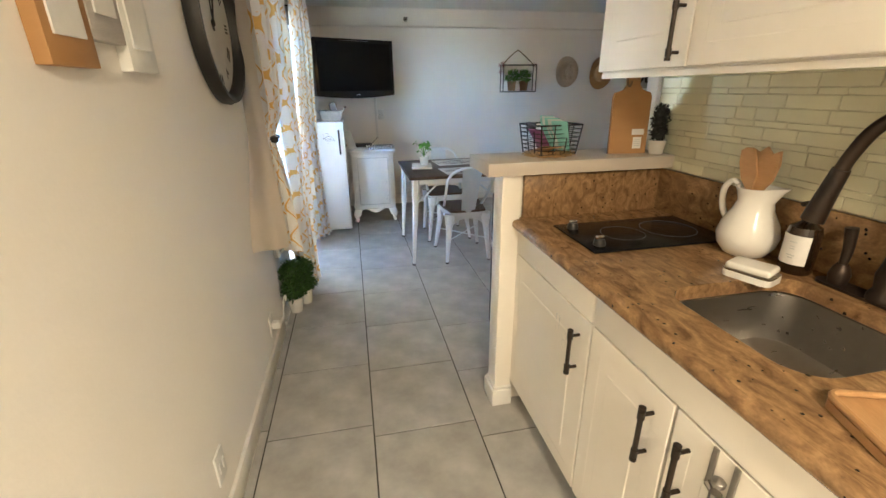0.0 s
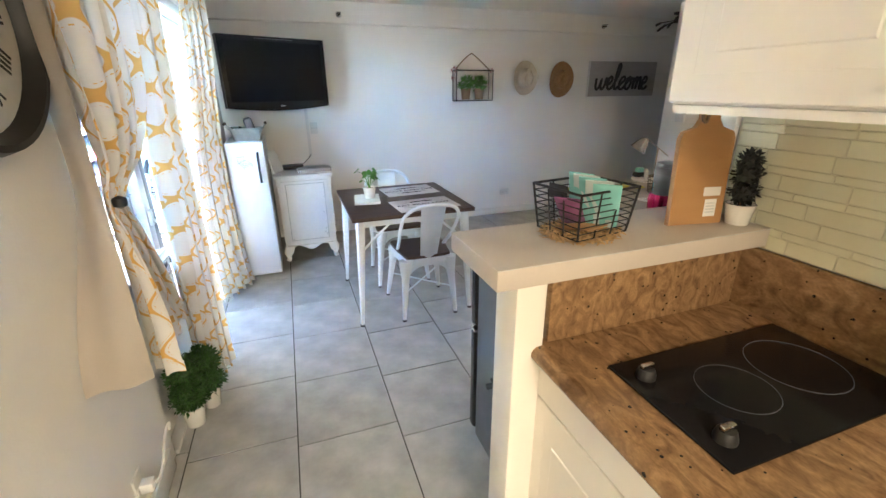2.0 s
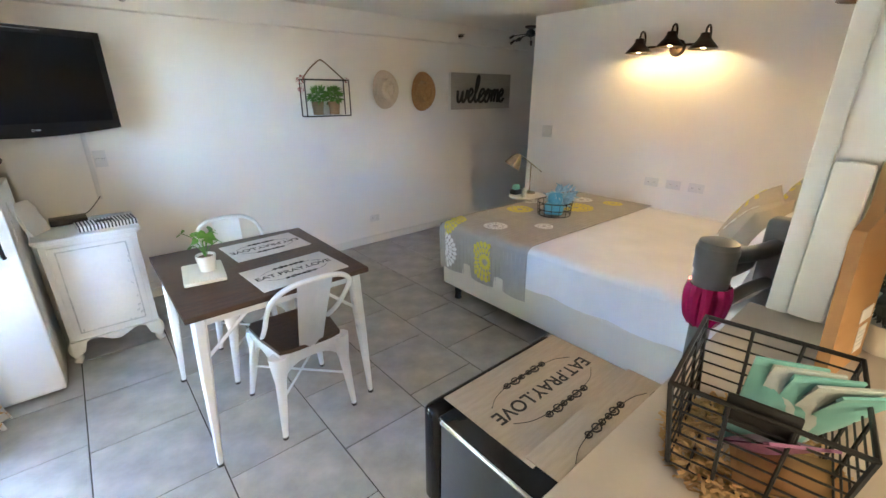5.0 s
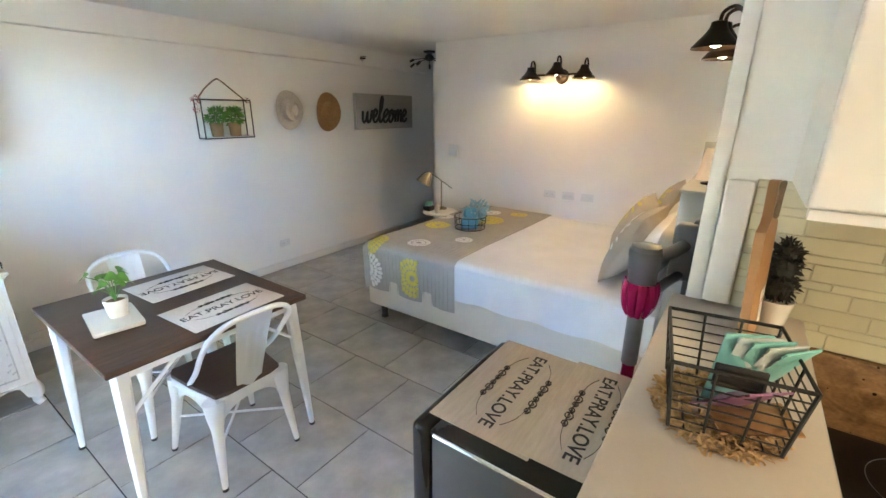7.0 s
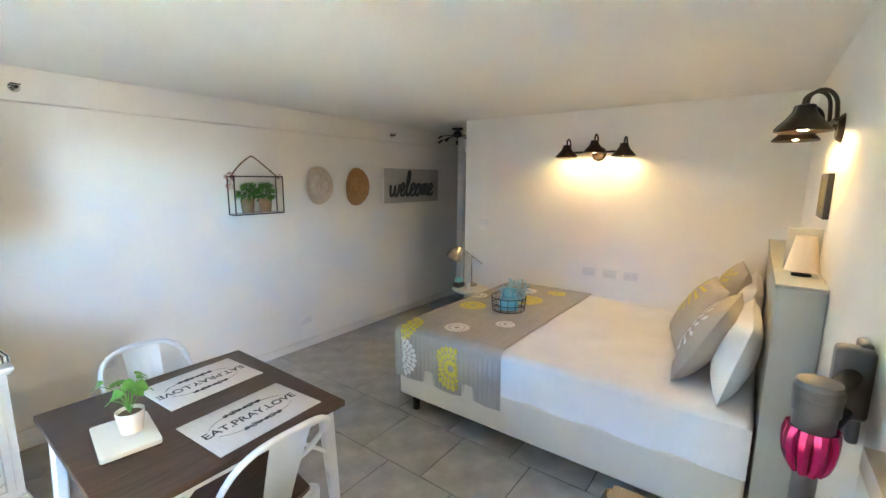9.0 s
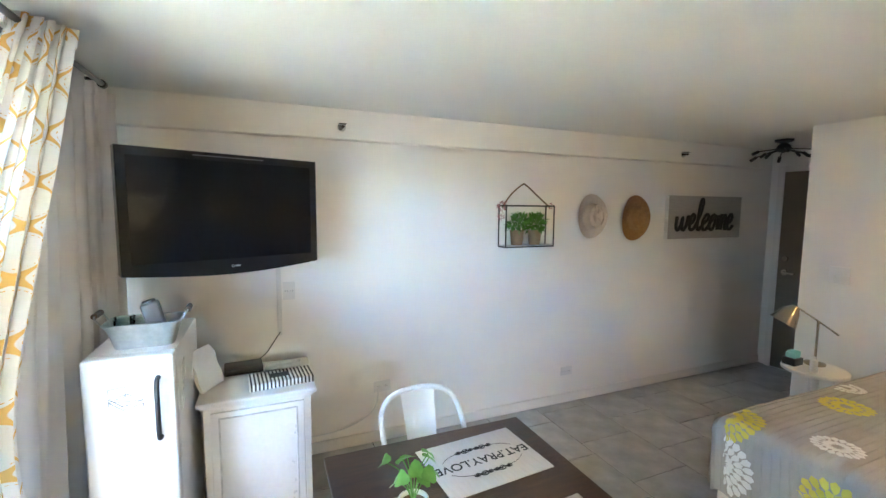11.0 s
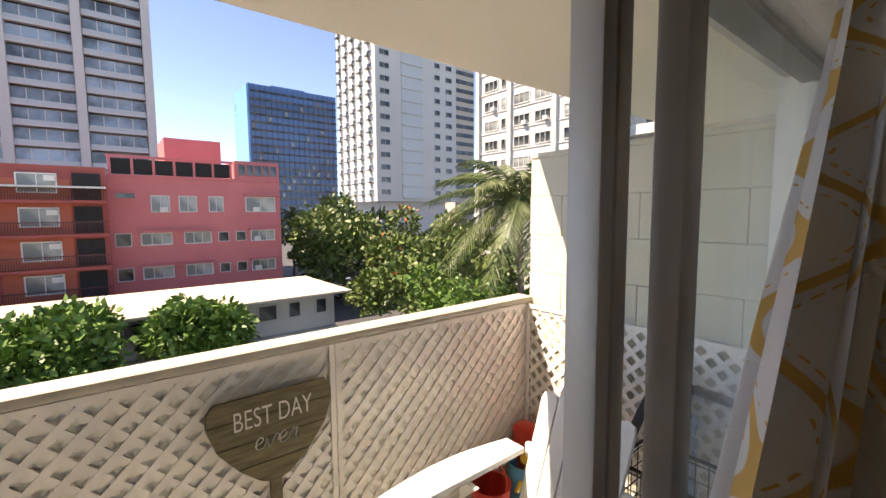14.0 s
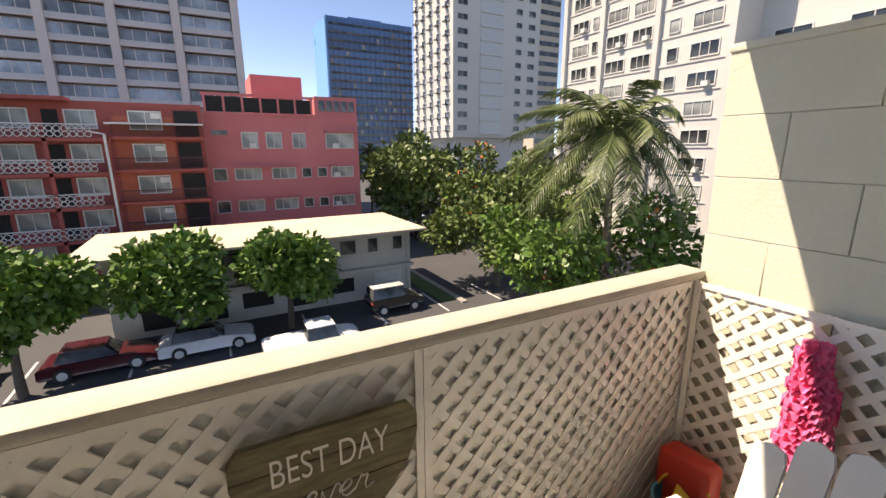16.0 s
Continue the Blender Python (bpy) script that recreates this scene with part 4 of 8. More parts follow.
placemat(pose(1.065, 2.075, .8625, 0, 0, 180), .44, .27, "linen", "natural linen print placemat on the mini fridge")
placemat(pose(1.075, 1.868, .8655, 0, 0, 181), .44, .205, "linen", "natural linen print placemat on the mini fridge")

# stick vacuum on the wall end
vac = thing("stick_vacuum", (1.485, 1.772, 1.10), "grey and magenta cordless stick vacuum on its wall dock", "vacuum cleaner")
add(vac, "dock", "grey_plastic", lambda bm: box(bm, .02, .085, -.0365, -.012, -.05, .20, .01, 3))
add(vac, "battery", "grey_plastic", lambda bm: box(bm, -.01, .05, -.04, .03, .02, .19, .014, 3))
add(vac, "handle", "vacuum_grey", lambda bm: (tube(bm, smooth_path([(.02, -.01, .13), (-.06, .02, .12), (-.13, .05, .12)], 5), .019, 12), tube(bm, smooth_path([(.02, -.01, .04), (-.06, .02, .03), (-.12, .05, .0)], 5), .014, 12)))
add(vac, "motor", "vacuum_grey", lambda bm: lathe(bm, [(.02, .04), (.036, .046), (.037, .09), (.041, .095), (.041, .142), (.038, .158), (.025, .162)], 24, (-.17, .07, 0)))
add(vac, "motor_ring", "grey_plastic", lambda bm: lathe(bm, [(.0412, .125), (.0425, .129), (.0425, .142), (.0412, .146)], 24, (-.17, .07, 0)))
for k in range(9):
    a = k * math.tau / 9
    add(vac, "cyclone", "magenta", lambda bm: tube(bm, smooth_path([(-.17 + .03 * math.cos(a), .07 + .03 * math.sin(a), .055), (-.17 + .036 * math.cos(a), .07 + .036 * math.sin(a), .03), (-.17 + .032 * math.cos(a), .07 + .032 * math.sin(a), -.015), (-.17 + .02 * math.cos(a), .07 + .02 * math.sin(a), -.04)], 3), .016, 8, r1=.010))
add(vac, "bin", "vacuum_grey", lambda bm: tube(bm, [(-.135, .07, .09), (-.02, .06, .085)], .034, 18))
add(vac, "neck", "grey_plastic", lambda bm: tube(bm, [(-.17, .07, -.02), (-.16, .07, -.20)], .022, 14))
add(vac, "wand", "magenta", lambda bm: tube(bm, [(-.16, .07, -.19), (-.14, .07, -.98)], .0175, 14))
add(vac, "floor_head", "grey_plastic", lambda bm: box(bm, -.26, -.02, .03, .13, -1.098, -1.03, .015, 3))


# ---- lamps of the place ----
SCONCE = 0.009
lamp("kitchen_light", "AREA", look((0.25, -1.1, CEIL - .05), (0.25, -1.1, 0)), 0.8, (1.0, .76, .52), size=.35)

# ---- dining ----
tb = thing("dining_table", (0.865, 3.69, 0), "dark-stained wood top dining table with white metal legs", "table")
add(tb, "tabletop", "dark_wood", lambda bm: box(bm, -.40, .40, -.425, .425, .733, .758, .003))
for sx in (-1, 1):
    for sy in (-1, 1):
        def leg(bm, sx=sx, sy=sy):
            a, b = Vector((sx * .345, sy * .36, .73)), Vector((sx * .385, sy * .385, 0.012))
            rings = []
            for p, w in ((a, .045), (a.lerp(b, .5), .034), (b, .017)):
                rings.append([bm.verts.new((p.x + dx * w * .62, p.y + dy * w * .62, p.z)) for dx, dy in ((-1, -.6), (-.6, -1), (.6, -1), (1, -.6), (1, .6), (.6, 1), (-.6, 1), (-1, .6))])
            for r0, r1 in zip(rings, rings[1:]):
                for k in range(8):
                    bm.faces.new((r0[k], r0[(k + 1) % 8], r1[(k + 1) % 8], r1[k]))
            bm.faces.new(rings[0]), bm.faces.new(rings[-1][::-1])
        lg = add(tb, "leg", "chair", leg)
        add(lg, "foot_cap", "black", lambda bm: lathe(bm, [(.013, 0), (.015, .002), (.015, .014)], 10, (sx * .386, sy * .386, 0)))
        add(tb, "brace", "chair", lambda bm: tube(bm, [(sx * .355, sy * .365, .52), (sx * .12, sy * .36, .725)], .008, 8))
for sx in (-1, 1):
    add(tb, "apron", "chair", lambda bm: box(bm, sx * .355 - .008, sx * .355 + .008, -.35, .35, .685, .732, .003))
for sy in (-1, 1):
    add(tb, "apron", "chair", lambda bm: box(bm, -.34, .34, sy * .37 - .008, sy * .37 + .008, .685, .732, .003))


def metal_chair():
    """Pressed steel cafe chair, front along +y, with a wooden seat pad."""
    c = thing("metal_chair", (0.945, 3.455, 0), "white metal cafe chair with dark wooden seat", "chair", "chairs at the dining table")
    add(c, "seat", "dark_wood", lambda bm: (prism(bm, [(.15, -.165), (.175, .0), (.185, .15), (.165, .185), (-.165, .185), (-.185, .15), (-.175, 0), (-.15, -.165), (-.10, -.18), (.10, -.18)][::1], .442, .460)))
    add(c, "seat_pan", "chair", lambda bm: prism(bm, [(.152, -.17), (.178, .0), (.188, .153), (.167, .189), (-.167, .189), (-.188, .153), (-.178, 0), (-.152, -.17), (-.10, -.184), (.10, -.184)], .405, .4415))
    for sx in (-1, 1):
        for y0, y1, x1 in ((.165, .245, .205), (-.15, -.185, .185)):
            def leg(bm, sx=sx, y0=y0, y1=y1, x1=x1):
                a, b = Vector((sx * .15, y0, .43)), Vector((sx * x1, y1, .008))
                rg = []
                for t, w in ((0, .05), (.12, .042), (.3, .027), (1, .013)):
                    p = a.lerp(b, t)
                    rg.append([bm.verts.new((p.x + w * math.cos(k * math.tau / 10), p.y + w * .8 * math.sin(k * math.tau / 10), p.z)) for k in range(10)])
                for r0, r1 in zip(rg, rg[1:]):
                    for k in range(10):
                        bm.faces.new((r0[k], r0[(k + 1) % 10], r1[(k + 1) % 10], r1[k]))
                bm.faces.new(rg[0]), bm.faces.new(rg[-1][::-1])
            lg = add(c, "leg", "chair", leg)
            add(lg, "foot_cap", "black", lambda bm: lathe(bm, [(.012, 0), (.014, .001), (.014, .013)], 10, (sx * x1, y1, 0)))
    add(c, "back_frame", "chair", lambda bm: tube(bm, smooth_path([(.165, .02, .45), (.178, -.10, .56), (.186, -.20, .68), (.172, -.265, .765), (.11, -.295, .815), (0, -.305, .828), (-.11, -.295, .815), (-.172, -.265, .765), (-.186, -.20, .68), (-.178, -.10, .56), (-.165, .02, .45)], 6), .0115, 10))
    def splat(bm):
        g = sheet(bm, lambda u, v: Vector(((u - .5) * (.115 + .045 * v), -.165 - .135 * v ** 1.1 - .012 * math.sin(math.pi * u) + (.004 if .3 < u < .36 or .64 < u < .7 else 0) * (1 if .25 < v < .8 else 0), .43 + .39 * v)), 14, 12, .0025)
    add(c, "splat", "chair", splat)
    for face in range(4):
        def arch(bm, face=face):
            n = 10
            g = []
            for i in range(n + 1):
                q = i / n * 2 - 1
                low = .405 - .085 * abs(q) ** 3
                o = .168 if face < 2 else .172
                p, e = q * .155, (1 if face % 2 else -1)
                g.append([bm.verts.new((p, e * o, z) if face < 2 else (e * o, p, z)) for z in (low - .022, .425)])
            fs = [bm.faces.new((a[0], b[0], b[1], a[1])) for a, b in zip(g, g[1:])]
            bmesh.ops.solidify(bm, geom=fs, thickness=.004)
        add(c, "seat_skirt", "chair", arch)
    add(c, "cross_brace", "chair", lambda bm: (tube(bm, [(.185, .21, .2), (-.17, -.165, .2)], .006, 6), tube(bm, [(-.185, .21, .2), (.17, -.165, .2)], .006, 6)))
    return c
chair = metal_chair()
copy_thing(chair, pose(0.915, 4.10, 0, 0, 0, 180))

placemat(pose(0.975, 3.46, .7585, 0, 0, 4), .42, .29, "mat_white", "pale printed placemat on the dining table", size=.054)
placemat(pose(0.985, 3.89, .7585, 0, 0, 184), .40, .29, "mat_white", "pale printed placemat on the dining table, facing the far seat", size=.054)
tray = thing("marble_tray", (0.625, 3.66, .7585, 0, 0, -8), "small white tray on gold ball feet", "tray")
add(tray, "tray", "ceramic", lambda bm: prism(bm, rounded(-.085, .085, -.13, .12, .012), .012, .026))
for x in (-.075, .075):
    for y in (-.12, .11):
        add(tray, "foot", "brass", lambda bm: lathe(bm, [(.001, 0), (.007, .003), (.007, .009), (.002, .012)], 10, (x, y, 0)))
pl = thing("potted_plant", (0.645, 3.655, .785), "small round-leaf green plant in a white pot", "plant")
add(pl, "pot", "ceramic", lambda bm: lathe(bm, [(.030, 0), (.034, .003), (.043, .07), (.043, .077), (.039, .077), (.036, .06)], 22))
add(pl, "soil", "rope", lambda bm: lathe(bm, [(.0355, .058), (.036, .066), (.001, .068)], 16))
rng = random.Random(12)
for k in range(11):
    a, h, r = k * 2.4 + rng.random(), .05 + .07 * rng.random(), .03 + .05 * rng.random()
    tip = Vector((r * math.cos(a), r * math.sin(a), .07 + h))
    def stem(bm):
        tube(bm, smooth_path([(0, 0, .065), (tip.x * .4, tip.y * .4, .07 + h * .7), tip], 4), .0016, 5)
    s = add(pl, "stem", "leaf", stem)
    def leaf(bm):
        n = Vector((math.cos(a), math.sin(a), 1.1)).normalized()
        u = n.orthogonal().normalized()
        w = n.cross(u)
        c = bm.verts.new(tip)
        rim = [bm.verts.new(tip + (u * math.cos(q) + w * math.sin(q)) * (.022 + .004 * math.sin(3 * q)) + n * (.005 * math.cos(2 * q))) for q in [i * math.tau / 12 for i in range(12)]]
        for i in range(12):
            bm.faces.new((c, rim[i], rim[(i + 1) % 12]))
    add(s, "leaf", "leaf", leaf)

# distressed cabinet
cab = thing("distressed_cabinet", (0.245, 4.66, 0), "distressed white painted bedside cabinet with cabriole feet", "cabinet")
add(cab, "carcass", "worn_white", lambda bm: box(bm, -.225, .225, 0.0, .41, .155, .775, .004))
add(cab, "top", "worn_white", lambda bm: (box(bm, -.25, .25, -.025, .43, .778, .80, .006), box(bm, -.238, .238, -.012, .42, .765, .778, .004)))
dr = add(cab, "door", "worn_white", lambda bm: box(bm, -.195, .195, -.014, -.001, .185, .745, .003))
for a in ((-.165, .165, .715, .722), (-.165, .165, .205, .212), (-.165, -.158, .212, .715), (.158, .165, .212, .715)):
    add(dr, "moulding", "worn_grey", lambda bm: box(bm, a[0], a[1], -.019, -.0145, a[2], a[3], .002))
rng = random.Random(3)
for k in range(16):
    x, z = (.13 + .03 * rng.random(), .24 + .4 * rng.random()) if k < 11 else (-.15 + .28 * rng.random(), .205 + .02 * rng.random())
    add(dr, "paint_chip", "worn_grey", lambda bm: prism(bm, [(x + (.004 + .006 * rng.random()) * math.cos(q) * .6, z + (.004 + .008 * rng.random()) * math.sin(q)) for q in (0, 1, 2.2, 3.1, 4.2, 5.3)], 0, .0006, Matrix.Translation((0, -.0143, 0)) @ Matrix.Rotation(radians(90), 4, "X")))
def apron(bm):
    n = 24
    pts = [(-.225 + .45 * i / n, .105 - .022 * math.cos(i / n * math.tau * 2) + (.03 if 3 < i < n - 3 else -.02)) for i in range(n + 1)]
    out = [(x, z) for x, z in pts] + [(.225, .158), (-.225, .158)]
    prism(bm, out, 0, .018, Matrix.Translation((0, .002, 0)) @ Matrix.Rotation(radians(90), 4, "X"))
add(cab, "apron", "worn_white", apron)
for sx in (-1, 1):
    for y, sy in ((.02, -1), (.39, 1)):
        add(cab, "foot", "worn_white", lambda bm: tube(bm, smooth_path([(sx * .20, y, .16), (sx * .222, y + sy * .012, .10), (sx * .207, y, .045), (sx * .222, y + sy * .016, .014)], 5), .027, 10, r1=.021))

bx = thing("striped_box", (0.345, 4.775, .8005, 0, 0, 5), "black and white striped keepsake box", "box")
add(bx, "box", "paper", lambda bm: box(bm, -.145, .145, -.075, .075, 0, .032, .003))
for k in range(17):
    x = -.136 + k * .017
    add(bx, "stripe", "ink", lambda bm: (box(bm, x - .0038, x + .0038, -.0755, .0755, -.0 + .001, .0324),))
add(bx, "nameplate", "ink", lambda bm: box(bm, -.05, .03, -.02, .035, .0325, .0335))
rt = thing("router", (0.17, 4.99, .8005, 0, 0, 4), "flat black internet router box", "router")
add(rt, "case", "black", lambda bm: box(bm, -.09, .09, -.06, .06, 0, .035, .006))
bk2 = thing("booklet", (0.36, 4.96, .8005, 0, 0, -6), "grey ring-bound guest booklet", "book")
add(bk2, "cover", "worn_grey", lambda bm: box(bm, -.085, .085, -.06, .06, .012, .016, .001))
add(bk2, "page_block", "paper", lambda bm: box(bm, -.082, .082, -.058, .058, 0, .0118, .001))
ph = thing("display_stand", Matrix.Translation((0.045, 4.82, .8005)) @ pose(0, 0, 0, -18, 0, 62), "white carved tabletop easel sign seen from its edge", "sign")
add(ph, "plaque", "worn_white", lambda bm: prism(bm, [(-.075, .0), (.075, .0), (.085, .05), (.075, .10), (.085, .15), (.06, .195), (-.06, .195), (-.085, .15), (-.075, .10), (-.085, .05)], -.008, .008, Matrix.Rotation(radians(90), 4, "X")))
add(ph, "easel_leg", "black", lambda bm: tube(bm, [(0, .008, .15), (0, .11, -.03)], .004, 6))

# white refrigerator
fr = thing("white_refrigerator", (-0.163, 4.405, 0), "slim white refrigerator with a dark bar handle", "refrigerator")
add(fr, "cabinet", "plastic_white", lambda bm: box(bm, -.138, .138, .045, .52, .02, 1.117, .006))
fd = add(fr, "door", "plastic_white", lambda bm: box(bm, -.138, .138, -.02, .042, .025, 1.117, .010, 3))
add(fd, "handle", "black", lambda bm: tube(bm, smooth_path([(.088, -.02, 1.035), (.088, -.05, 1.02), (.088, -.053, .92), (.088, -.05, .825), (.088, -.02, .81)], 5), .0085, 10))
def bedicon(bm):
    for pts in ([(-.062, .965), (-.062, 1.008), (-.012, 1.014), (-.012, .978)], [(-.062, .975), (-.022, .942), (.04, .957), (-.006, .985)], [(-.062, .962), (-.022, .93), (.04, .945), (.04, .957)]):
        tube(bm, [(x, -.0205, z) for x, z in pts], .0013, 4, True)
    for x, z in ((-.062, .962), (-.022, .93), (.04, .945)):
        tube(bm, [(x, -.0205, z), (x, -.0205, z - .014)], .0013, 4)
add(fd, "bed_drawing", "ink", bedicon, "thin black line drawing of a bed")
def sidepic(bm):
    for pts in ([(.1385, .12, 1.02), (.1385, .17, 1.04), (.1385, .17, .96), (.1385, .12, .94)], [(.1385, .09, .91), (.1385, .13, .93), (.1385, .13, .87), (.1385, .09, .85)]):
        tube(bm, pts, .0016, 4, True)
add(fr, "side_drawing", "worn_grey", sidepic)
tub = thing("galvanised_tub", (-0.14, 4.545, 1.1175, 0, 0, 2), "galvanised metal tub with wooden grip handles", "tub")
def tubshape(bm):
    loops = []
    for d, z in ((.03, 0), (.012, .075), (0, .095), (.003, .098), (.008, .095), (.034, .006)):
        loops.append([bm.verts.new((x, y, z)) for x, y in rounded(-.125 + d, .125 - d, -.085 + d, .085 - d, .03)])
    for a, b in zip(loops, loops[1:]):
        for k in range(len(a)):
            bm.faces.new((a[k], a[(k + 1) % len(a)], b[(k + 1) % len(a)], b[k]))
    bm.faces.new(loops[0][::-1]), bm.faces.new(loops[-1])
add(tub, "tub", "galv", tubshape)
for sx in (-1, 1):
    h = add(tub, "handle", "galv", lambda bm: tube(bm, smooth_path([(sx * .12, -.045, .085), (sx * .145, -.045, .125), (sx * .145, .045, .125), (sx * .12, .045, .085)], 4), .003, 6))
    add(h, "grip", "dark_wood", lambda bm: tube(bm, [(sx * .146, -.038, .128), (sx * .146, .038, .128)], .011, 10))
sp = thing("black_speaker", (-0.085, 4.54, 1.127, 0, -14, 10), "black handset standing in the metal tub", "handset")
add(sp, "body", "grey_plastic", lambda bm: box(bm, -.032, .032, -.025, .025, 0, .16, .012, 3))
add(sp, "top", "black", lambda bm: lathe(bm, [(.024, .16), (.022, .166), (.001, .167)], 14))
for k, (x, y) in enumerate(((-.20, 4.52), (-.165, 4.58), (-.215, 4.585))):
    g = thing("drinking_glass", (x, y, 1.126), "clear drinking glass in the metal tub", "glass", "glasses in the tub")
    add(g, "tumbler", "glass", lambda bm: lathe(bm, [(.026, 0), (.030, .004), (.034, .095), (.032, .095), (.027, .01), (.001, .008)], 18))

# television
tv = thing("television", (0.135, 4.965, 1.61, 0, 0, 22.5), "black flat television on a swing wall arm", "television")
def tvbody(bm):
    n = 12
    pts = [(-.447, .287), (.447, .287)]
    low = [(.447 - .894 * i / n, -.262 - .03 * math.sin(math.pi * i / n)) for i in range(n + 1)]
    out = [(-.447, .287)] + low[::-1] + [(.447, .287)]
    prism(bm, out, -.035, .035, Matrix.Rotation(radians(90), 4, "X"))
add(tv, "casing", "gloss_black", tvbody, smooth=False)
add(tv, "screen", "screen", lambda bm: box(bm, -.41, .41, -.038, -.0352, -.215, .25, .001))
add(tv, "speaker_slot", "grey_plastic", lambda bm: box(bm, -.16, .16, -.0365, -.0352, .268, .273))
add(tv, "badge", "mid_plastic", lambda bm: (tube(bm, ring(.006, 14, (-.005, -.0362, -.252), ((1, 0, 0), (0, 0, 1))), .0015, 4, True), box(bm, .006, .03, -.0366, -.0352, -.256, -.248)))
add(tv, "wall_arm", "black", lambda bm: (box(bm, -.12, .12, .035, .06, -.1, .1, .004), tube(bm, [(0, .05, 0), (.08, .25, 0)], .022, 10), tube(bm, [(.08, .25, 0), (.30, .335, 0)], .022, 10)))
add(tv, "wall_plate", "black", lambda bm: box(bm, .20, .38, .325, .345, -.11, .11, .003, 2, Matrix.Rotation(radians(-22.5), 4, "Z") @ Matrix.Translation((-.115, .165, 0))))
cv = thing("cable_cover", (0.36, BACK - .0005, 0), "white plastic cable raceway below the television", "raceway")
add(cv, "duct", "plastic_white", lambda bm: box(bm, -.014, .014, -.014, -.001, .84, 1.45, .002))
add(cv, "cable", "black", lambda bm: tube(bm, smooth_path([(0, -.016, .86), (-.02, -.05, .84), (-.08, -.25, .815), (-.12, -.34, .812)], 5), .003, 6))


def wall_plate(m, label, kind_="outlet", w=.115, h=.072):
    """A plate whose face looks along local -y."""
    o = thing("wall_" + kind_, m, label, kind_)
    add(o, "plate", "plastic_white", lambda bm: box(bm, -w / 2, w / 2, -.007, 0, -h / 2, h / 2, .002))
    if kind_ == "outlet":
        for s in (-1, 1):
            f = add(o, "socket", "plastic_white", lambda bm: box(bm, s * w * .22 - .016, s * w * .22 + .016, -.0095, -.0072, -.014, .014, .002))
            add(f, "slots", "grey_plastic", lambda bm: [box(bm, s * w * .22 + q - .001, s * w * .22 + q + .001, -.0099, -.0096, -.004, .005) for q in (-.006, .006)])
    else:
        add(o, "rocker", "plastic_white", lambda bm: [box(bm, s * w * .2 - .008, s * w * .2 + .008, -.011, -.0072, -.018, .018, .002) for s in (-1, 1)])
    return o
wall_plate(pose(2.625, BACK - .001, .275), "white horizontal outlet low on the long wall")
o = wall_plate(pose(1.02, BACK - .001, .40), "white outlet box with a cable behind the chair", w=.12, h=.08)
add(o, "cable", "plastic_white", lambda bm: tube(bm, smooth_path([(-.03, -.012, -.02), (-.05, -.02, -.12), (-.12, -.02, -.20), (-.3, -.02, -.26), (-.55, -.02, -.27)], 5), .004, 6))
wall_plate(pose(0.42, BACK - .001, 1.12), "white outlet under the television", w=.072, h=.115)
for y in (3.14, 2.96, 2.785):
    wall_plate(pose(3.979, y, .853, 0, 0, -90), "white wall outlet beside the bed")
wall_plate(pose(3.979, 4.255, 1.20, 0, 0, -90), "white double light switch by the passage", "switch", .115, .115)
wall_plate(pose(-.469, 1.183, .25, 0, 0, 90), "white blank cover plate on the passage wall", "switch", .075, .115)
o = wall_plate(pose(-.469, 2.16, .21, 0, 0, 90), "white outlet with a plugged white adapter", w=.075, h=.115)
add(o, "plug", "plastic_white", lambda bm: (box(bm, -.02, .02, -.05, -.008, -.02, .02, .006), tube(bm, smooth_path([(0, -.05, 0), (.05, -.06, .0), (.14, -.05, .02), (.22, -.04, .03), (.25, -.05, .05), (.24, -.05, .02)], 5), .005, 6)))

# wall decor
ps = thing("hanging_planter_shelf", (2.152, BACK, 1.36), "black wire wall shelf hung by a rope with two herb pots", "wall shelf")
W2, D2, H2 = .215, .11, .31
def frame_bar(a, b, r=.0055):
    add(ps, "bar", "black", lambda bm: tube(bm, [a, b], r, 6))
for z in (0, H2):
    for y in (-.004, -D2):
        frame_bar((-W2, y, z), (W2, y, z))
    for x in (-W2, W2):
        frame_bar((x, -.004, z), (x, -D2, z))
for x in (-W2, W2):
    for y in (-.004, -D2):
        frame_bar((x, y, 0), (x, y, H2))
add(ps, "shelf_board", "worn_white", lambda bm: box(bm, -W2, W2, -D2, -.006, .002, .010, .001))
add(ps, "rope", "rope", lambda bm: tube(bm, smooth_path([(-W2, -.05, H2 - .01), (-W2 * .55, -.012, H2 + .085), (-.02, -.008, H2 + .16), (.02, -.008, H2 + .16), (W2 * .55, -.012, H2 + .085), (W2, -.05, H2 - .01)], 6), .006, 8))
add(ps, "hook", "black", lambda bm: tube(bm, [(0, 0, H2 + .165), (0, -.016, H2 + .165)], .004, 6))
rng = random.Random(5)
add(ps, "dried_flowers", "pink_flower", lambda bm: (foliage(bm, (-W2 - .01, -.06, H2 - .005), .038, 70, .02, rng), foliage(bm, (-W2 - .012, -.06, H2 - .08), .026, 40, .018, rng), foliage(bm, (W2, -.06, H2 + .0), .02, 30, .014, rng)), smooth=False)
for x in (-.085, .075):
    hp = thing("herb_pot", (2.152 + x, BACK - .057, 1.3705), "leafy green herb in a tan pot on the shelf", "plant", "herb pots")
    add(hp, "pot", "pot", lambda bm: lathe(bm, [(.042, 0), (.045, .004), (.056, .11), (.058, .115), (.051, .115), (.049, .1), (.001, .098)], 16, sy=.85))
    add(hp, "leaves", "leaf", lambda bm: (foliage(bm, (0, 0, .165), .075, 130, .05, rng, .75), foliage(bm, (.02, -.01, .20), .05, 40, .045, rng, .7)), smooth=False)

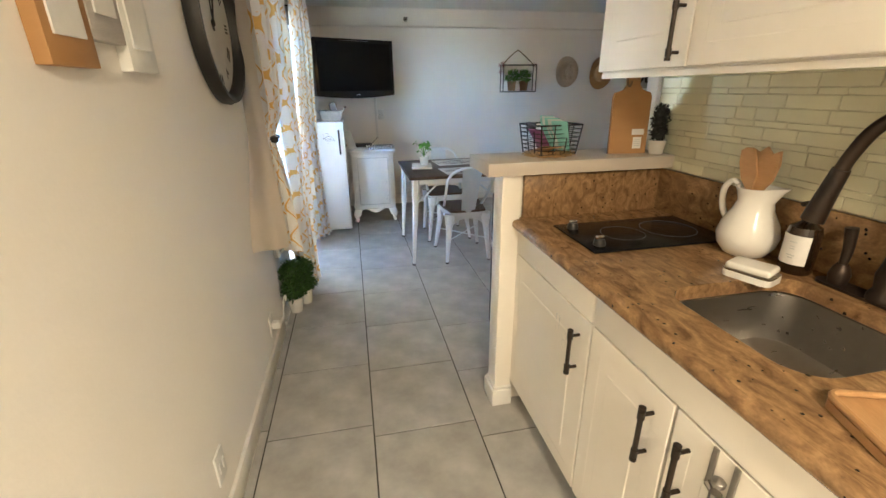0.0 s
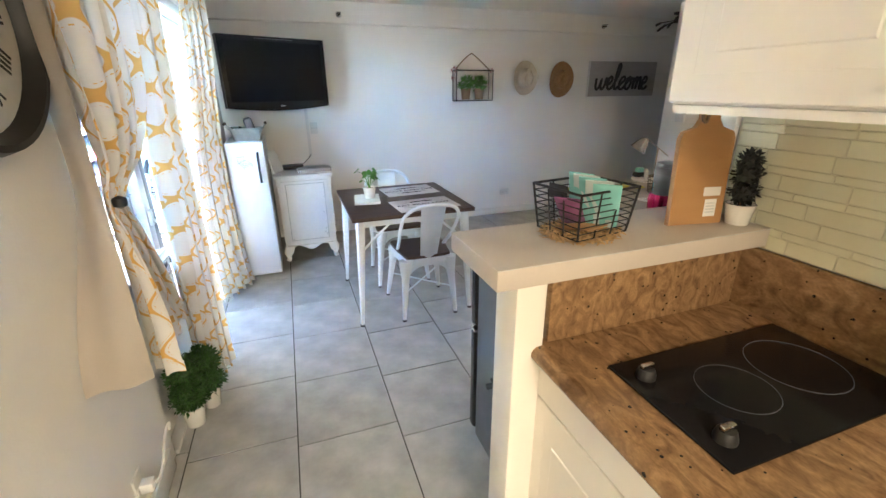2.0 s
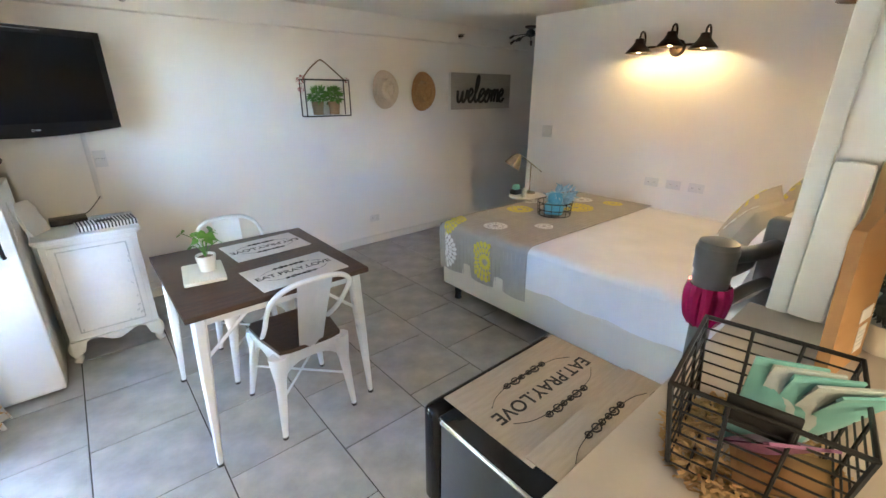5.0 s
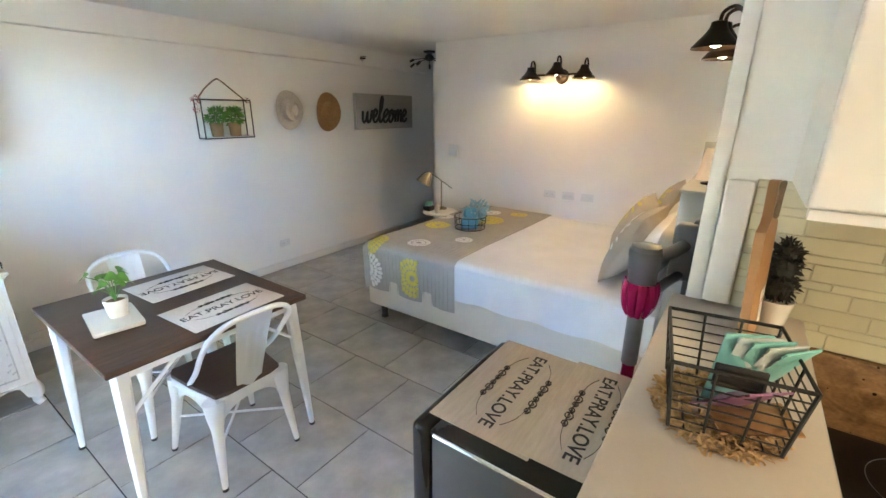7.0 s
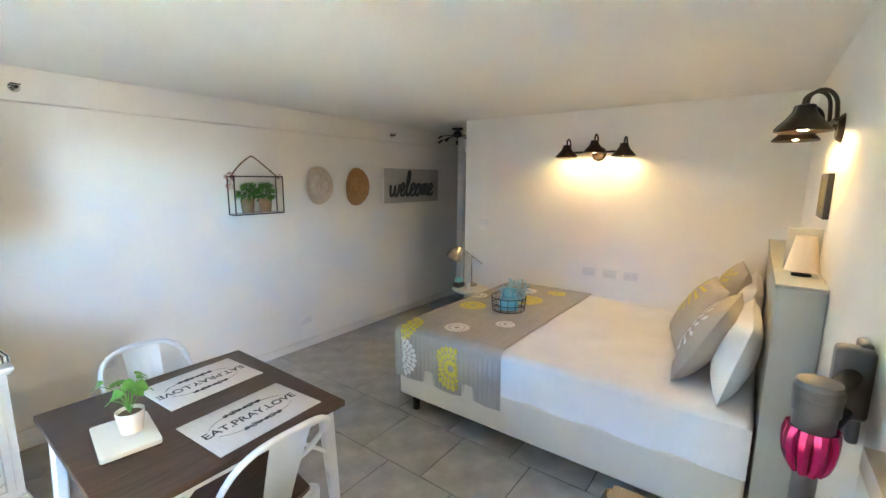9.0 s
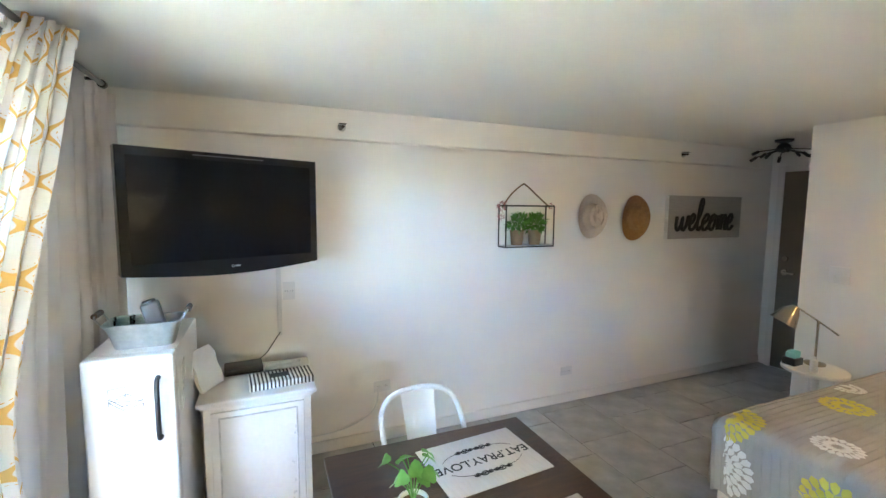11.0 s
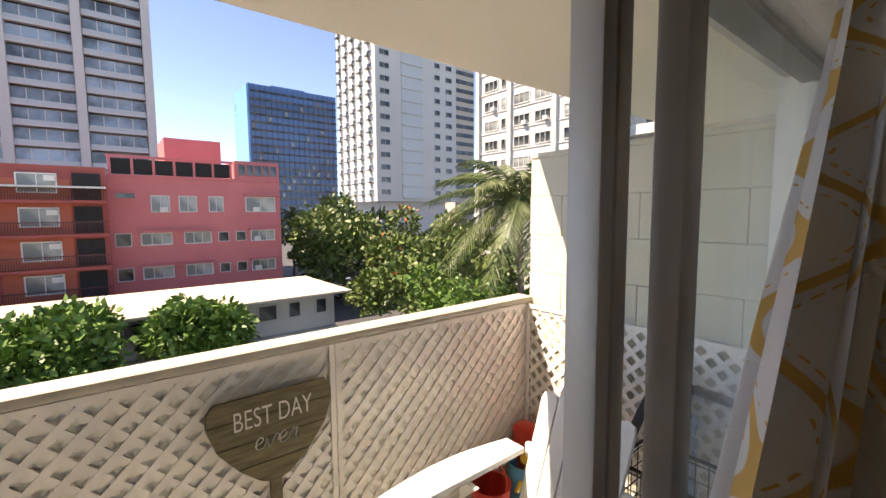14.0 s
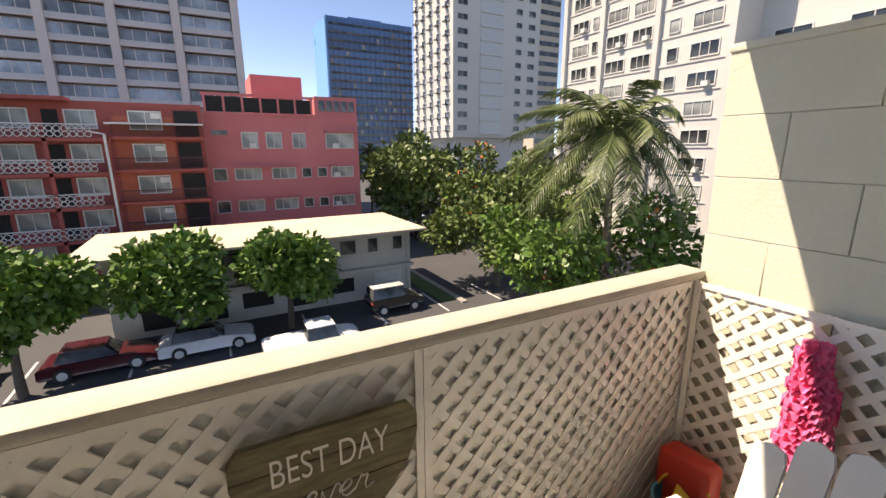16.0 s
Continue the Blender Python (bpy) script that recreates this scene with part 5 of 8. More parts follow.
def hat(x, z, mat, label, rz, wide, tall, turn):
    h = thing("straw_hat", Matrix.Translation((x, BACK - .004, z)) @ Matrix.Rotation(radians(90), 4, "X") @ Matrix.Rotation(radians(turn), 4, "Z"), label, "hat")
    def brim(bm):
        g = []
        for i in range(5):
            t = i / 4
            g.append([bm.verts.new(((.085 + (wide - .085) * t) * math.cos(a), (.105 + (tall - .105) * t) * math.sin(a), .012 + .028 * t ** 2 * math.cos(a) ** 2)) for a in [k * math.tau / 36 for k in range(36)]])
        for a, b in zip(g, g[1:]):
            for k in range(36):
                bm.faces.new((a[k], a[(k + 1) % 36], b[(k + 1) % 36], b[k]))
    add(h, "brim", mat, brim)
    def crown(bm):
        g = []
        for s, zz in ((1, .012), (.97, .05), (.88, .085), (.62, .098), (.25, .082), (.02, .076)):
            g.append([bm.verts.new((.086 * s * math.cos(a) * (1 - .14 * (zz > .06) * max(0, math.sin(a)) ** 2), .106 * s * math.sin(a), zz - (.02 if abs(math.cos(a)) < .35 and zz > .09 else 0))) for a in [k * math.tau / 36 for k in range(36)]])
        for a, b in zip(g, g[1:]):
            for k in range(36):
                bm.faces.new((a[k], a[(k + 1) % 36], b[(k + 1) % 36], b[k]))
        bm.faces.new(g[-1])
    add(h, "crown", mat, crown)
    add(h, "band", mat, lambda bm: tube(bm, [(.0885 * math.cos(a), .1085 * math.sin(a), .022) for a in [k * math.tau / 30 for k in range(30)]], .006, 6, True))
hat(2.815, 1.59, "straw_pale", "pale woven straw hat hung on the wall", 0, .155, .185, 0)
hat(3.30, 1.575, "straw", "tan straw cowboy hat hung on the wall", 0, .165, .20, -8)

wl = thing("welcome_sign", (4.20, BACK - .001, 1.58), "grey wooden board sign with black cursive lettering", "sign")
add(wl, "board", "canvas_grey", lambda bm: box(bm, -.505, .505, -.038, 0, -.20, .20, .003))
add(wl, "edge", "worn_white", lambda bm: box(bm, -.5085, -.5055, -.038, 0, -.20, .20))
script("welcome", .15, .80, .0145, "ink", wl, pose(-.03, -.048, -.045, 90, 0, 0), "black raised cursive lettering", 1.0)

for x in (.752, 3.78):
    s = thing("sprinkler_head", (x, BACK - .08, 2.145), "chrome sidewall fire sprinkler head on the beam", "sprinkler", "sprinkler heads")
    add(s, "escutcheon", "chrome", lambda bm: tube(bm, [(0, 0, 0), (0, -.008, 0)], .026, 16))
    add(s, "head", "bronze", lambda bm: (tube(bm, [(0, -.008, 0), (0, -.055, -.004)], .009, 8), box(bm, -.022, .022, -.06, -.03, .012, .016, .001), tube(bm, [(-.012, -.02, 0), (-.012, -.055, 0)], .003, 5), tube(bm, [(.012, -.02, 0), (.012, -.055, 0)], .003, 5)))


def sconce(m, label):
    """Three-shade wall sconce; the wall is the local plane y = 0 and it reaches along -y."""
    s = thing("wall_sconce", m, label, "sconce", "three-shade sconces")
    add(s, "backplate", "bronze", lambda bm: tube(bm, [(0, 0, 0), (0, -.012, 0), (0, -.02, 0)], .062, 22, r1=.045))
    add(s, "crossbar", "bronze", lambda bm: (tube(bm, [(-.23, -.045, .015), (.23, -.045, .015)], .009, 8), tube(bm, [(0, -.015, 0), (0, -.045, .015)], .012, 8)))
    for x, up in ((-.235, 0), (0, .03), (.235, 0)):
        a = add(s, "arm", "bronze", lambda bm: tube(bm, smooth_path([(x, -.045, .015), (x, -.055, .09 + up), (x, -.09, .125 + up), (x, -.13, .11 + up), (x, -.14, .07 + up)], 5), .0075, 8))
        add(a, "shade", "bronze", lambda bm: lathe(bm, [(.022, .075), (.030, .072), (.034, .05), (.05, .025), (.092, -.022), (.094, -.03), (.089, -.028), (.047, .018), (.028, .045), (.020, .066)], 24, (x, -.14, up)))
        add(a, "bulb", "bulb", lambda bm: lathe(bm, [(.010, .03), (.014, .02), (.025, -.006), (.018, -.022), (.001, -.027)], 14, (x, -.14, up)))
    return s
sconce(pose(3.979, 3.12, 1.885, 0, 0, -90), "dark bronze three-shade barn sconce, lit, above the bed")
sconce(pose(2.66, 1.729, 1.885, 0, 0, 180), "dark bronze three-shade barn sconce, lit, over the headboard")
for y in (2.885, 3.12, 3.355):
    lamp("sconce_light", "SPOT", look((3.839, y, 1.86), (3.86, y, 0)), SCONCE, (1.0, .60, .26), radius=.03, spot=radians(150))
for x in (2.425, 2.66, 2.895):
    lamp("sconce_light", "SPOT", look((x, 1.869, 1.86), (x, 1.86, 0)), SCONCE, (1.0, .60, .26), radius=.03, spot=radians(150))

# ceiling lamp of the passage, and entry door
cl = thing("sputnik_ceiling_light", (4.45, 4.93, CEIL), "black sputnik ceiling light with bare arms, unlit", "ceiling light")
add(cl, "canopy", "black", lambda bm: lathe(bm, [(.03, -.03), (.065, -.018), (.07, -.001)], 18))
add(cl, "hub", "black", lambda bm: lathe(bm, [(.001, -.115), (.045, -.10), (.055, -.075), (.045, -.05), (.02, -.03)], 16))
for k in range(10):
    a = k * math.tau / 10
    e = Vector((.19 * math.cos(a), .19 * math.sin(a), -.10 - .035 * (k % 2)))
    r = add(cl, "arm", "black", lambda bm: tube(bm, [(0, 0, -.075), e], .005, 6))
    add(r, "socket", "black", lambda bm: tube(bm, [e, e * 1.24], .013, 10))
block("door_entry", "taupe", 5.195, 5.218, 4.56, 5.31, 0.01, 2.04, "taupe painted flush entry door", "door", .003)
dk = thing("door_hardware", (5.193, 5.24, 1.02), "nickel lever handle and deadbolt on the entry door", "door handle")
add(dk, "rose", "brass", lambda bm: tube(bm, [(0, 0, 0), (-.012, 0, 0)], .03, 16))
add(dk, "lever", "brass", lambda bm: tube(bm, [(-.01, 0, 0), (-.05, 0, 0), (-.05, -.11, -.005)], .009, 8))
add(dk, "deadbolt", "brass", lambda bm: tube(bm, [(0, 0, .14), (-.02, 0, .14)], .026, 14))
add(dk, "peephole", "brass", lambda bm: tube(bm, [(0.001, -.28, .52), (-.01, -.28, .52)], .012, 10))
for a in ((5.31, 5.37, 0, 2.10), (4.50, 4.56, 0, 2.10), (4.56, 5.31, 2.04, 2.10)):
    block("door_casing", "white", 5.188, 5.2185, a[0], a[1], a[2], a[3], "white painted door casing", "trim", .004)

# ---- bed ----
bed = thing("bed", (0, 0, 0), "queen bed with white sheets on a cream base", "bed")
add(bed, "base", "boxspring", lambda bm: box(bm, 2.31, 3.968, 1.90, 3.925, .135, .385, .02, 3))
def mattress(bm):
    box(bm, 2.325, 3.968, 1.895, 3.915, .386, .645, .05, 4)
    for v in bm.verts:
        v.co.z += .006 * noise.noise(v.co * 3)
add(bed, "mattress", "sheet", mattress)
def side(u, v):
    return Vector((2.318 - .006 * math.sin(u * 21) * (1 - v) - .004 * (1 - v), 1.9 + 1.23 * u, .375 + .235 * v))
bm = fresh(); sheet(bm, side, 60, 6); part("sheet_drop", bm, "sheet", bed)
for x in (2.40, 3.87):
    for y in (2.0, 3.84):
        add(bed, "leg", "black", lambda bm: lathe(bm, [(.026, 0), (.03, .004), (.024, .03), (.032, .13), (.034, .136)], 14, (x, y, 0)))
hb = thing("headboard", (0, 0, 0), "deep sage-grey headboard with a shelf top", "headboard")
add(hb, "panel", "headboard", lambda bm: box(bm, 2.31, 3.97, 1.731, 1.885, 0.0, 1.245, .006))
add(hb, "top_board", "headboard", lambda bm: box(bm, 2.302, 3.972, 1.7305, 1.893, 1.246, 1.262, .003))
sl = thing("table_lamp", (2.56, 1.80, 1.2625), "small table lamp with a cream tapered shade", "lamp")
add(sl, "base", "bronze", lambda bm: lathe(bm, [(.035, 0), (.035, .008), (.008, .014), (.007, .05)], 16))
add(sl, "shade", "shade", lambda bm: lathe(bm, [(.062, .022), (.060, .026), (.036, .17), (.034, .17), (.057, .026)], 22))
cn = thing("leaning_canvas", (2.72, 1.757, 1.2625), "small grey canvas leaning on the headboard shelf", "picture")
add(cn, "canvas", "headboard", lambda bm: box(bm, -.012, .012, -.024, .10, 0, .19, .002))
pf = thing("picture_frame", (2.80, 1.7285, 1.60), "narrow black framed picture on the headboard wall", "picture")
add(pf, "frame", "black", lambda bm: box(bm, -.13, .13, 0, .022, -.10, .10, .003))
add(pf, "print", "wood_grey", lambda bm: box(bm, -.11, .11, .0222, .0235, -.08, .08))

R0, R1, RX0, RX1, RTOP = 3.10, 3.955, 2.318, 3.966, .652
def throw(u, v):
    """u across the bed from the hanging edge to the wall, v along the bed; rounded over the edges."""
    s = u * 2.02 - .37
    y = R0 + (R1 - R0) * v * 1.0
    r = .05
    if s < -r:
        x, z = RX0 - .014 - .012 * math.sin(v * 17) * min(1, -s * 2.5), RTOP - r + s + r
    elif s < r:
        a = (s + r) / (2 * r) * math.pi / 2
        x, z = RX0 - .014 + (r + .014) * (1 - math.cos(a)), RTOP - r + r * math.sin(a)
    else:
        x, z = min(RX1, RX0 + s), RTOP
    if v > .93:
        k = (v - .93) / .07
        z -= .03 * k ** 2
    return Vector((x, y + .01 * math.sin(u * 5), z + .004 * noise.noise(Vector((u * 9, v * 9, 3)))))
run = thing("bed_throw", (0, 0, 0), "grey bed throw printed with white and yellow chrysanthemums", "throw")
bm = fresh(); sheet(bm, throw, 70, 28); part("cloth", bm, "runner", run)
bm = fresh(); sheet(bm, lambda u, v: Vector((RX0 + (RX1 - RX0) * u, R1 + .008 + .01 * v, RTOP - .03 - .35 * v)), 20, 6); part("foot_drop", bm, "runner", run)
for k in range(24):
    v = (k + .5) / 24
    add(run, "quilt_line", "runner", lambda bm: tube(bm, [throw(q / 40, v) + Vector((-.001, 0, .001)) for q in range(41)], .0022, 4))
rng = random.Random(21)
def flower(cu, cv, size, mat, layers, arc=(0, math.tau)):
    def make(bm):
        for rank in range(layers):
            n = 13 + 5 * rank
            r0, r1 = size * (.12 + .26 * rank), size * (.42 + .29 * rank)
            for k in range(n):
                a = arc[0] + (arc[1] - arc[0]) * (k + .5 * (rank % 2)) / n
                w = .5 * math.tau / n * r1
                pts = []
                for t, q in ((0, 0), (.35, .8), (.75, 1), (1, 0), (.75, -1), (.35, -.8)):
                    r = r0 + (r1 - r0) * t
                    du, dv = r * math.cos(a) - q * w * .8 * math.sin(a), r * math.sin(a) + q * w * .8 * math.cos(a)
                    u_, v_ = cu + du / 2.02, cv + dv / (R1 - R0)
                    if not (0.005 < u_ < .97 and .01 < v_ < .95):
                        break
                    p, e1, e2 = throw(u_, v_), throw(min(1, u_ + .004), v_), throw(u_, min(1, v_ + .004))
                    nn = (e1 - p).cross(e2 - p).normalized()
                    if nn.z < 0 or (abs(nn.z) < .2 and nn.x > 0):
                        nn = -nn
                    pts.append(p + nn * (.0045 + .0006 * rank))
                else:
                    bm.faces.new([bm.verts.new(p) for p in pts])
    bm = fresh()
    make(bm)
    if len(bm.faces):
        part("printed_flower", bm, mat, run, smooth=False)
for cu, cv, s, m_, l_ in ((.085, .42, .15, "petal_yellow", 3), (.075, .93, .15, "petal_white", 3), (.27, .52, .13, "petal_white", 2), (.20, .93, .14, "petal_yellow", 3), (.52, .75, .16, "petal_yellow", 2), (.40, .25, .10, "petal_white", 2), (.72, .45, .15, "petal_yellow", 3), (.66, .9, .12, "petal_white", 2), (.86, .6, .14, "petal_white", 2), (.9, .3, .12, "petal_yellow", 2)):
    flower(cu, cv, s, m_, l_)


def pillow(m, w, h, d, mat, label, print_=None):
    p = thing("pillow", m, label, "pillow", "bed pillows")
    def make(bm):
        def f(s):
            def g(u, v):
                a, b = u * 2 - 1, v * 2 - 1
                pin = 1 - .07 * (1 - abs(a)) * abs(b) ** 3 - 0
                pin2 = 1 - .07 * (1 - abs(b)) * abs(a) ** 3
                t = max(0, (1 - abs(a) ** 2.4)) ** .5 * max(0, (1 - abs(b) ** 2.4)) ** .5
                return Vector((a * w / 2 * pin2, s * d / 2 * t + .006 * noise.noise(Vector((a * 2, b * 2, s * 3 + w))) * t, b * h / 2 * pin))
            return g
        sheet(bm, f(1), 18, 18), sheet(bm, f(-1), 18, 18)
        bmesh.ops.remove_doubles(bm, verts=bm.verts, dist=.0005)
    add(p, "cushion", mat, make)
    if print_:
        def blossom(bm):
            for rank in range(3):
                n = 11 + 4 * rank
                for k in range(n):
                    a = k * math.tau / n
                    pts = []
                    for t, q in ((0, 0), (.4, .8), (.8, 1), (1, 0), (.8, -1), (.4, -.8)):
                        r = .04 + .05 * rank + .06 * t
                        x, z = r * math.cos(a) - q * .012 * math.sin(a) + print_[1], r * math.sin(a) + q * .012 * math.cos(a) + print_[2]
                        uu, vv = 2 * x / w, 2 * z / h
                        if abs(uu) > .9 or abs(vv) > .9:
                            break
                        tt = (1 - abs(uu) ** 2.4) ** .5 * (1 - abs(vv) ** 2.4) ** .5
                        pts.append(bm.verts.new((x, d / 2 * tt + .0035, z)))
                    else:
                        bm.faces.new(pts)
        add(p, "printed_flower", print_[0], blossom, smooth=False)
    return p
pillow(Matrix.Translation((3.15, 2.21, .86)) @ pose(0, 0, 0, 30, 0, 12), .46, .46, .17, "pillow", "tan patterned throw pillow", ("petal_yellow", .1, .12))
pillow(Matrix.Translation((2.72, 2.12, .865)) @ pose(0, 0, 0, 26, 0, -6), .46, .46, .17, "pillow", "grey throw pillow with a white flower and yellow edge", ("petal_white", -.05, 0.0))
pillow(Matrix.Translation((3.55, 2.08, .90)) @ pose(0, 0, 0, 20, 0, 4), .5, .46, .18, "pillow", "tan throw pillow with yellow print", ("petal_yellow", -.05, .05))
pillow(Matrix.Translation((2.70, 1.99, .84)) @ pose(0, 0, 0, 14, 0, 0), .64, .40, .17, "sheet", "white bed pillow against the headboard")
pillow(Matrix.Translation((3.45, 1.985, .85)) @ pose(0, 0, 0, 14, 0, 0), .64, .42, .17, "sheet", "white bed pillow against the headboard")

gb = thing("round_wire_basket", (3.08, 3.47, .658), "round black wire basket holding blue gifts", "basket")
for z, r in ((.004, .125), (.05, .13), (.105, .135)):
    add(gb, "wire_ring", "black", lambda bm: tube(bm, ring(r, 28, (0, 0, z)), .0035, 6, True))
for k in range(14):
    a = k * math.tau / 14
    add(gb, "upright", "black", lambda bm: tube(bm, [(.125 * math.cos(a), .125 * math.sin(a), .004), (.135 * math.cos(a), .135 * math.sin(a), .105)], .002, 5))
gf = thing("gift_bag", (3.06, 3.46, .664, 0, 8, 30), "bright blue folded gift towel", "gift")
add(gf, "towel", "bag_blue", lambda bm: (box(bm, -.09, .09, -.07, .07, 0, .09, .02, 3), box(bm, -.07, .05, -.06, .05, .08, .17, .03, 3)))
ts = thing("tissue_wrap", (3.12, 3.45, .74), "crinkled pale blue cellophane wrap", "gift wrap")
rng = random.Random(8)
add(ts, "wrap", "bag_pale", lambda bm: (foliage(bm, (0, 0, .05), .075, 80, .07, rng, .8, .5), foliage(bm, (.05, -.04, .08), .05, 40, .055, rng, .8, .5)), smooth=False)

st = thing("side_table", (3.66, 4.20, 0), "small round white side table by the bed foot", "table")
add(st, "tabletop", "white", lambda bm: lathe(bm, [(.17, .575), (.18, .58), (.18, .595), (.175, .60)], 30))
add(st, "column", "white", lambda bm: lathe(bm, [(.14, 0), (.14, .015), (.03, .03), (.022, .3), (.03, .575)], 18))
dl = thing("desk_lamp", (3.74, 4.24, .6005), "nickel adjustable task lamp with a metal shade", "lamp")
add(dl, "base", "brass", lambda bm: lathe(bm, [(.06, 0), (.06, .012), (.02, .022), (.009, .03)], 20))
add(dl, "stem", "brass", lambda bm: tube(bm, [(0, 0, .02), (0, .0, .30)], .008, 8))
add(dl, "arm", "brass", lambda bm: tube(bm, [(.06, -.09, .22), (0, 0, .30), (-.07, .10, .385)], .006, 8))
add(dl, "shade", "brass", lambda bm: tube(bm, [(-.07, .10, .385), (-.085, .12, .35), (-.12, .15, .27)], .022, 18, r1=.085))
bt2 = thing("lotion_bottle", (3.56, 4.16, .6005), "small white pump bottle on the side table", "bottle")
add(bt2, "bottle", "ceramic", lambda bm: lathe(bm, [(.02, 0), (.022, .003), (.022, .08), (.008, .09), (.008, .105)], 14))
cd = thing("snack_caddy", (3.60, 4.30, .6005), "dark caddy with teal and white sachets on the side table", "caddy")
add(cd, "tray", "black", lambda bm: box(bm, -.05, .05, -.04, .04, 0, .05, .006))
add(cd, "sachets", "teal_foil", lambda bm: [box(bm, -.03 + .018 * k, -.024 + .018 * k, -.03, .03, .02, .085 + .01 * (k % 2), .002) for k in range(4)])

# ---- passage wall ----
clk = thing("wall_clock", Matrix.Translation((-.4695, 2.04, 1.66)) @ Matrix.Rotation(radians(90), 4, "Z") @ Matrix.Rotation(radians(90), 4, "X"), "large round wall clock with black rim and roman numerals", "clock")
def rim(bm):
    prof = [(.29, .0), (.306, .006), (.31, .03), (.30, .056), (.284, .056), (.272, .04), (.268, .012)]
    rings = [[bm.verts.new((r * math.cos(k * math.tau / 48), r * math.sin(k * math.tau / 48), z)) for k in range(48)] for r, z in prof]
    for a, b in zip(rings, rings[1:]):
        for k in range(48):
            bm.faces.new((a[k], a[(k + 1) % 48], b[(k + 1) % 48], b[k]))
add(clk, "rim", "black", rim)
add(clk, "face", "clock_face", lambda bm: lathe(bm, [(.29, .002), (.29, .011), (.001, .0112)], 48))
for k, s in enumerate(("XII", "I", "II", "III", "IIII", "V", "VI", "VII", "VIII", "IX", "X", "XI")):
    a = math.pi / 2 - k * math.tau / 12
    words("numeral", s, .055, "ink", clk, pose(.205 * math.cos(a), .205 * math.sin(a), .0122, 0, 0, math.degrees(a) - 90), .0004, bold=.001)
for a, l, w in ((62, .12, .008), (88, .19, .006)):
    add(clk, "hand", "ink", lambda bm: box(bm, -.03, l, -w, w, .016, .018, .002, 1, Matrix.Rotation(radians(a), 4, "Z")))
add(clk, "hub", "ink", lambda bm: lathe(bm, [(.012, .012), (.012, .022), (.001, .023)], 14))


def plaque(y0, y1, z0, z1, mat, label):
    p = thing("wall_plaque", (-.4695, (y0 + y1) / 2, (z0 + z1) / 2), label, "wall art", "welcome plaques")
    add(p, "board", mat, lambda bm: box(bm, 0, .028, (y0 - y1) / 2, (y1 - y0) / 2, (z0 - z1) / 2, (z1 - z0) / 2, .002))
    rng = random.Random(int(y0 * 100))
    add(p, "inlay", "worn_white", lambda bm: prism(bm, [(((.3 + .05 * rng.random()) * (y1 - y0) * (1 if k in (0, 1, 2) else -1)), (z1 - z0) * (-.33 + .3 * (k if k < 3 else 5 - k))) for k in range(6)], 0, .004, Matrix.Translation((.028, 0, 0)) @ Matrix.Rotation(radians(90), 4, "Z") @ Matrix.Rotation(radians(90), 4, "X")))
plaque(0.915, 1.07, 1.45, 1.75, "cutting_wood", "tan wooden wall plaque with white script")
plaque(1.075, 1.21, 1.505, 1.81, "canvas_grey", "grey wooden wall plaque with white script")
plaque(1.215, 1.362, 1.45, 1.75, "worn_white", "off-white wooden wall plaque with carved script")

# ---- window side ----
rod = thing("curtain_rod", (-.36, 0, 2.19), "dark metal double curtain rod on brackets", "curtain rod")
add(rod, "rod", "grey_plastic", lambda bm: tube(bm, [(0, 1.95, 0), (0, 5.03, 0)], .011, 10))
add(rod, "back_rod", "grey_plastic", lambda bm: tube(bm, [(-.06, 1.98, -.02), (-.06, 5.0, -.02)], .009, 10))
for y in (1.95, 5.03):
    add(rod, "finial", "black", lambda bm: tube(bm, [(0, y - .012, 0), (0, y + .012, 0)], .018, 12))
for y in (2.6, 3.72, 4.95):
    add(rod, "bracket", "black", lambda bm: (tube(bm, [(0, y, 0), (-.145, y, .0)], .007, 8), box(bm, -.148, -.14, y - .02, y + .02, -.04, .03, .002)))


def drape(name, top0, top1, bot0, bot1, folds, amp, mat, label, mid=None, z1=2.185, z0=.03, width=1.3, amp0=None, seed=0, lean=0.0):
    """A hanging cloth between two upper and two lower (x, y) corners; mid = (height share, x, y, width share) pinches it."""
    c = thing(name, (0, 0, 0), label, "curtain")
    def fn(u, v):
        h = 1 - v
        a, b = Vector(top0).lerp(Vector(bot0), h), Vector(top1).lerp(Vector(bot1), h)
        am = (amp0 if amp0 is not None else amp * .55) * (1 - h) + amp * h
        p = a.lerp(b, u)
        if mid:
            k = math.exp(-((h - mid[0]) / mid[4]) ** 2)
            q = Vector((mid[1], mid[2])) + (b - a) * (u - .5) * mid[3]
            p = p.lerp(q, k)
            am *= 1 - .65 * k * (mid[3] < .5)
        d = (b - a).normalized()
        n = Vector((d.y, -d.x))
        wob = math.sin(u * folds * math.tau + seed + .7 * math.sin(h * 2.3 + seed)) + .35 * math.sin(u * folds * 2.3 * math.tau + 2 * h + seed)
        p = p + n * am * wob + d * am * .5 * math.sin(u * folds * 2 * math.tau + seed)
        return Vector((p.x + lean * h * h, p.y, z0 + (z1 - z0) * v + .012 * math.sin(u * folds * math.tau + 1) * h))
    cloth("cloth", fn, 110, 40, mat, c, width, z1 - z0)
    cloth("heading", lambda u, v: fn(u, .97 + .032 * v) + Vector((.004, 0, 0)), 110, 2, mat, c, width, .07)
    cloth("hem", lambda u, v: fn(u, .03 * v) + Vector((.004, 0, 0)), 110, 2, mat, c, width, .065)
    return c


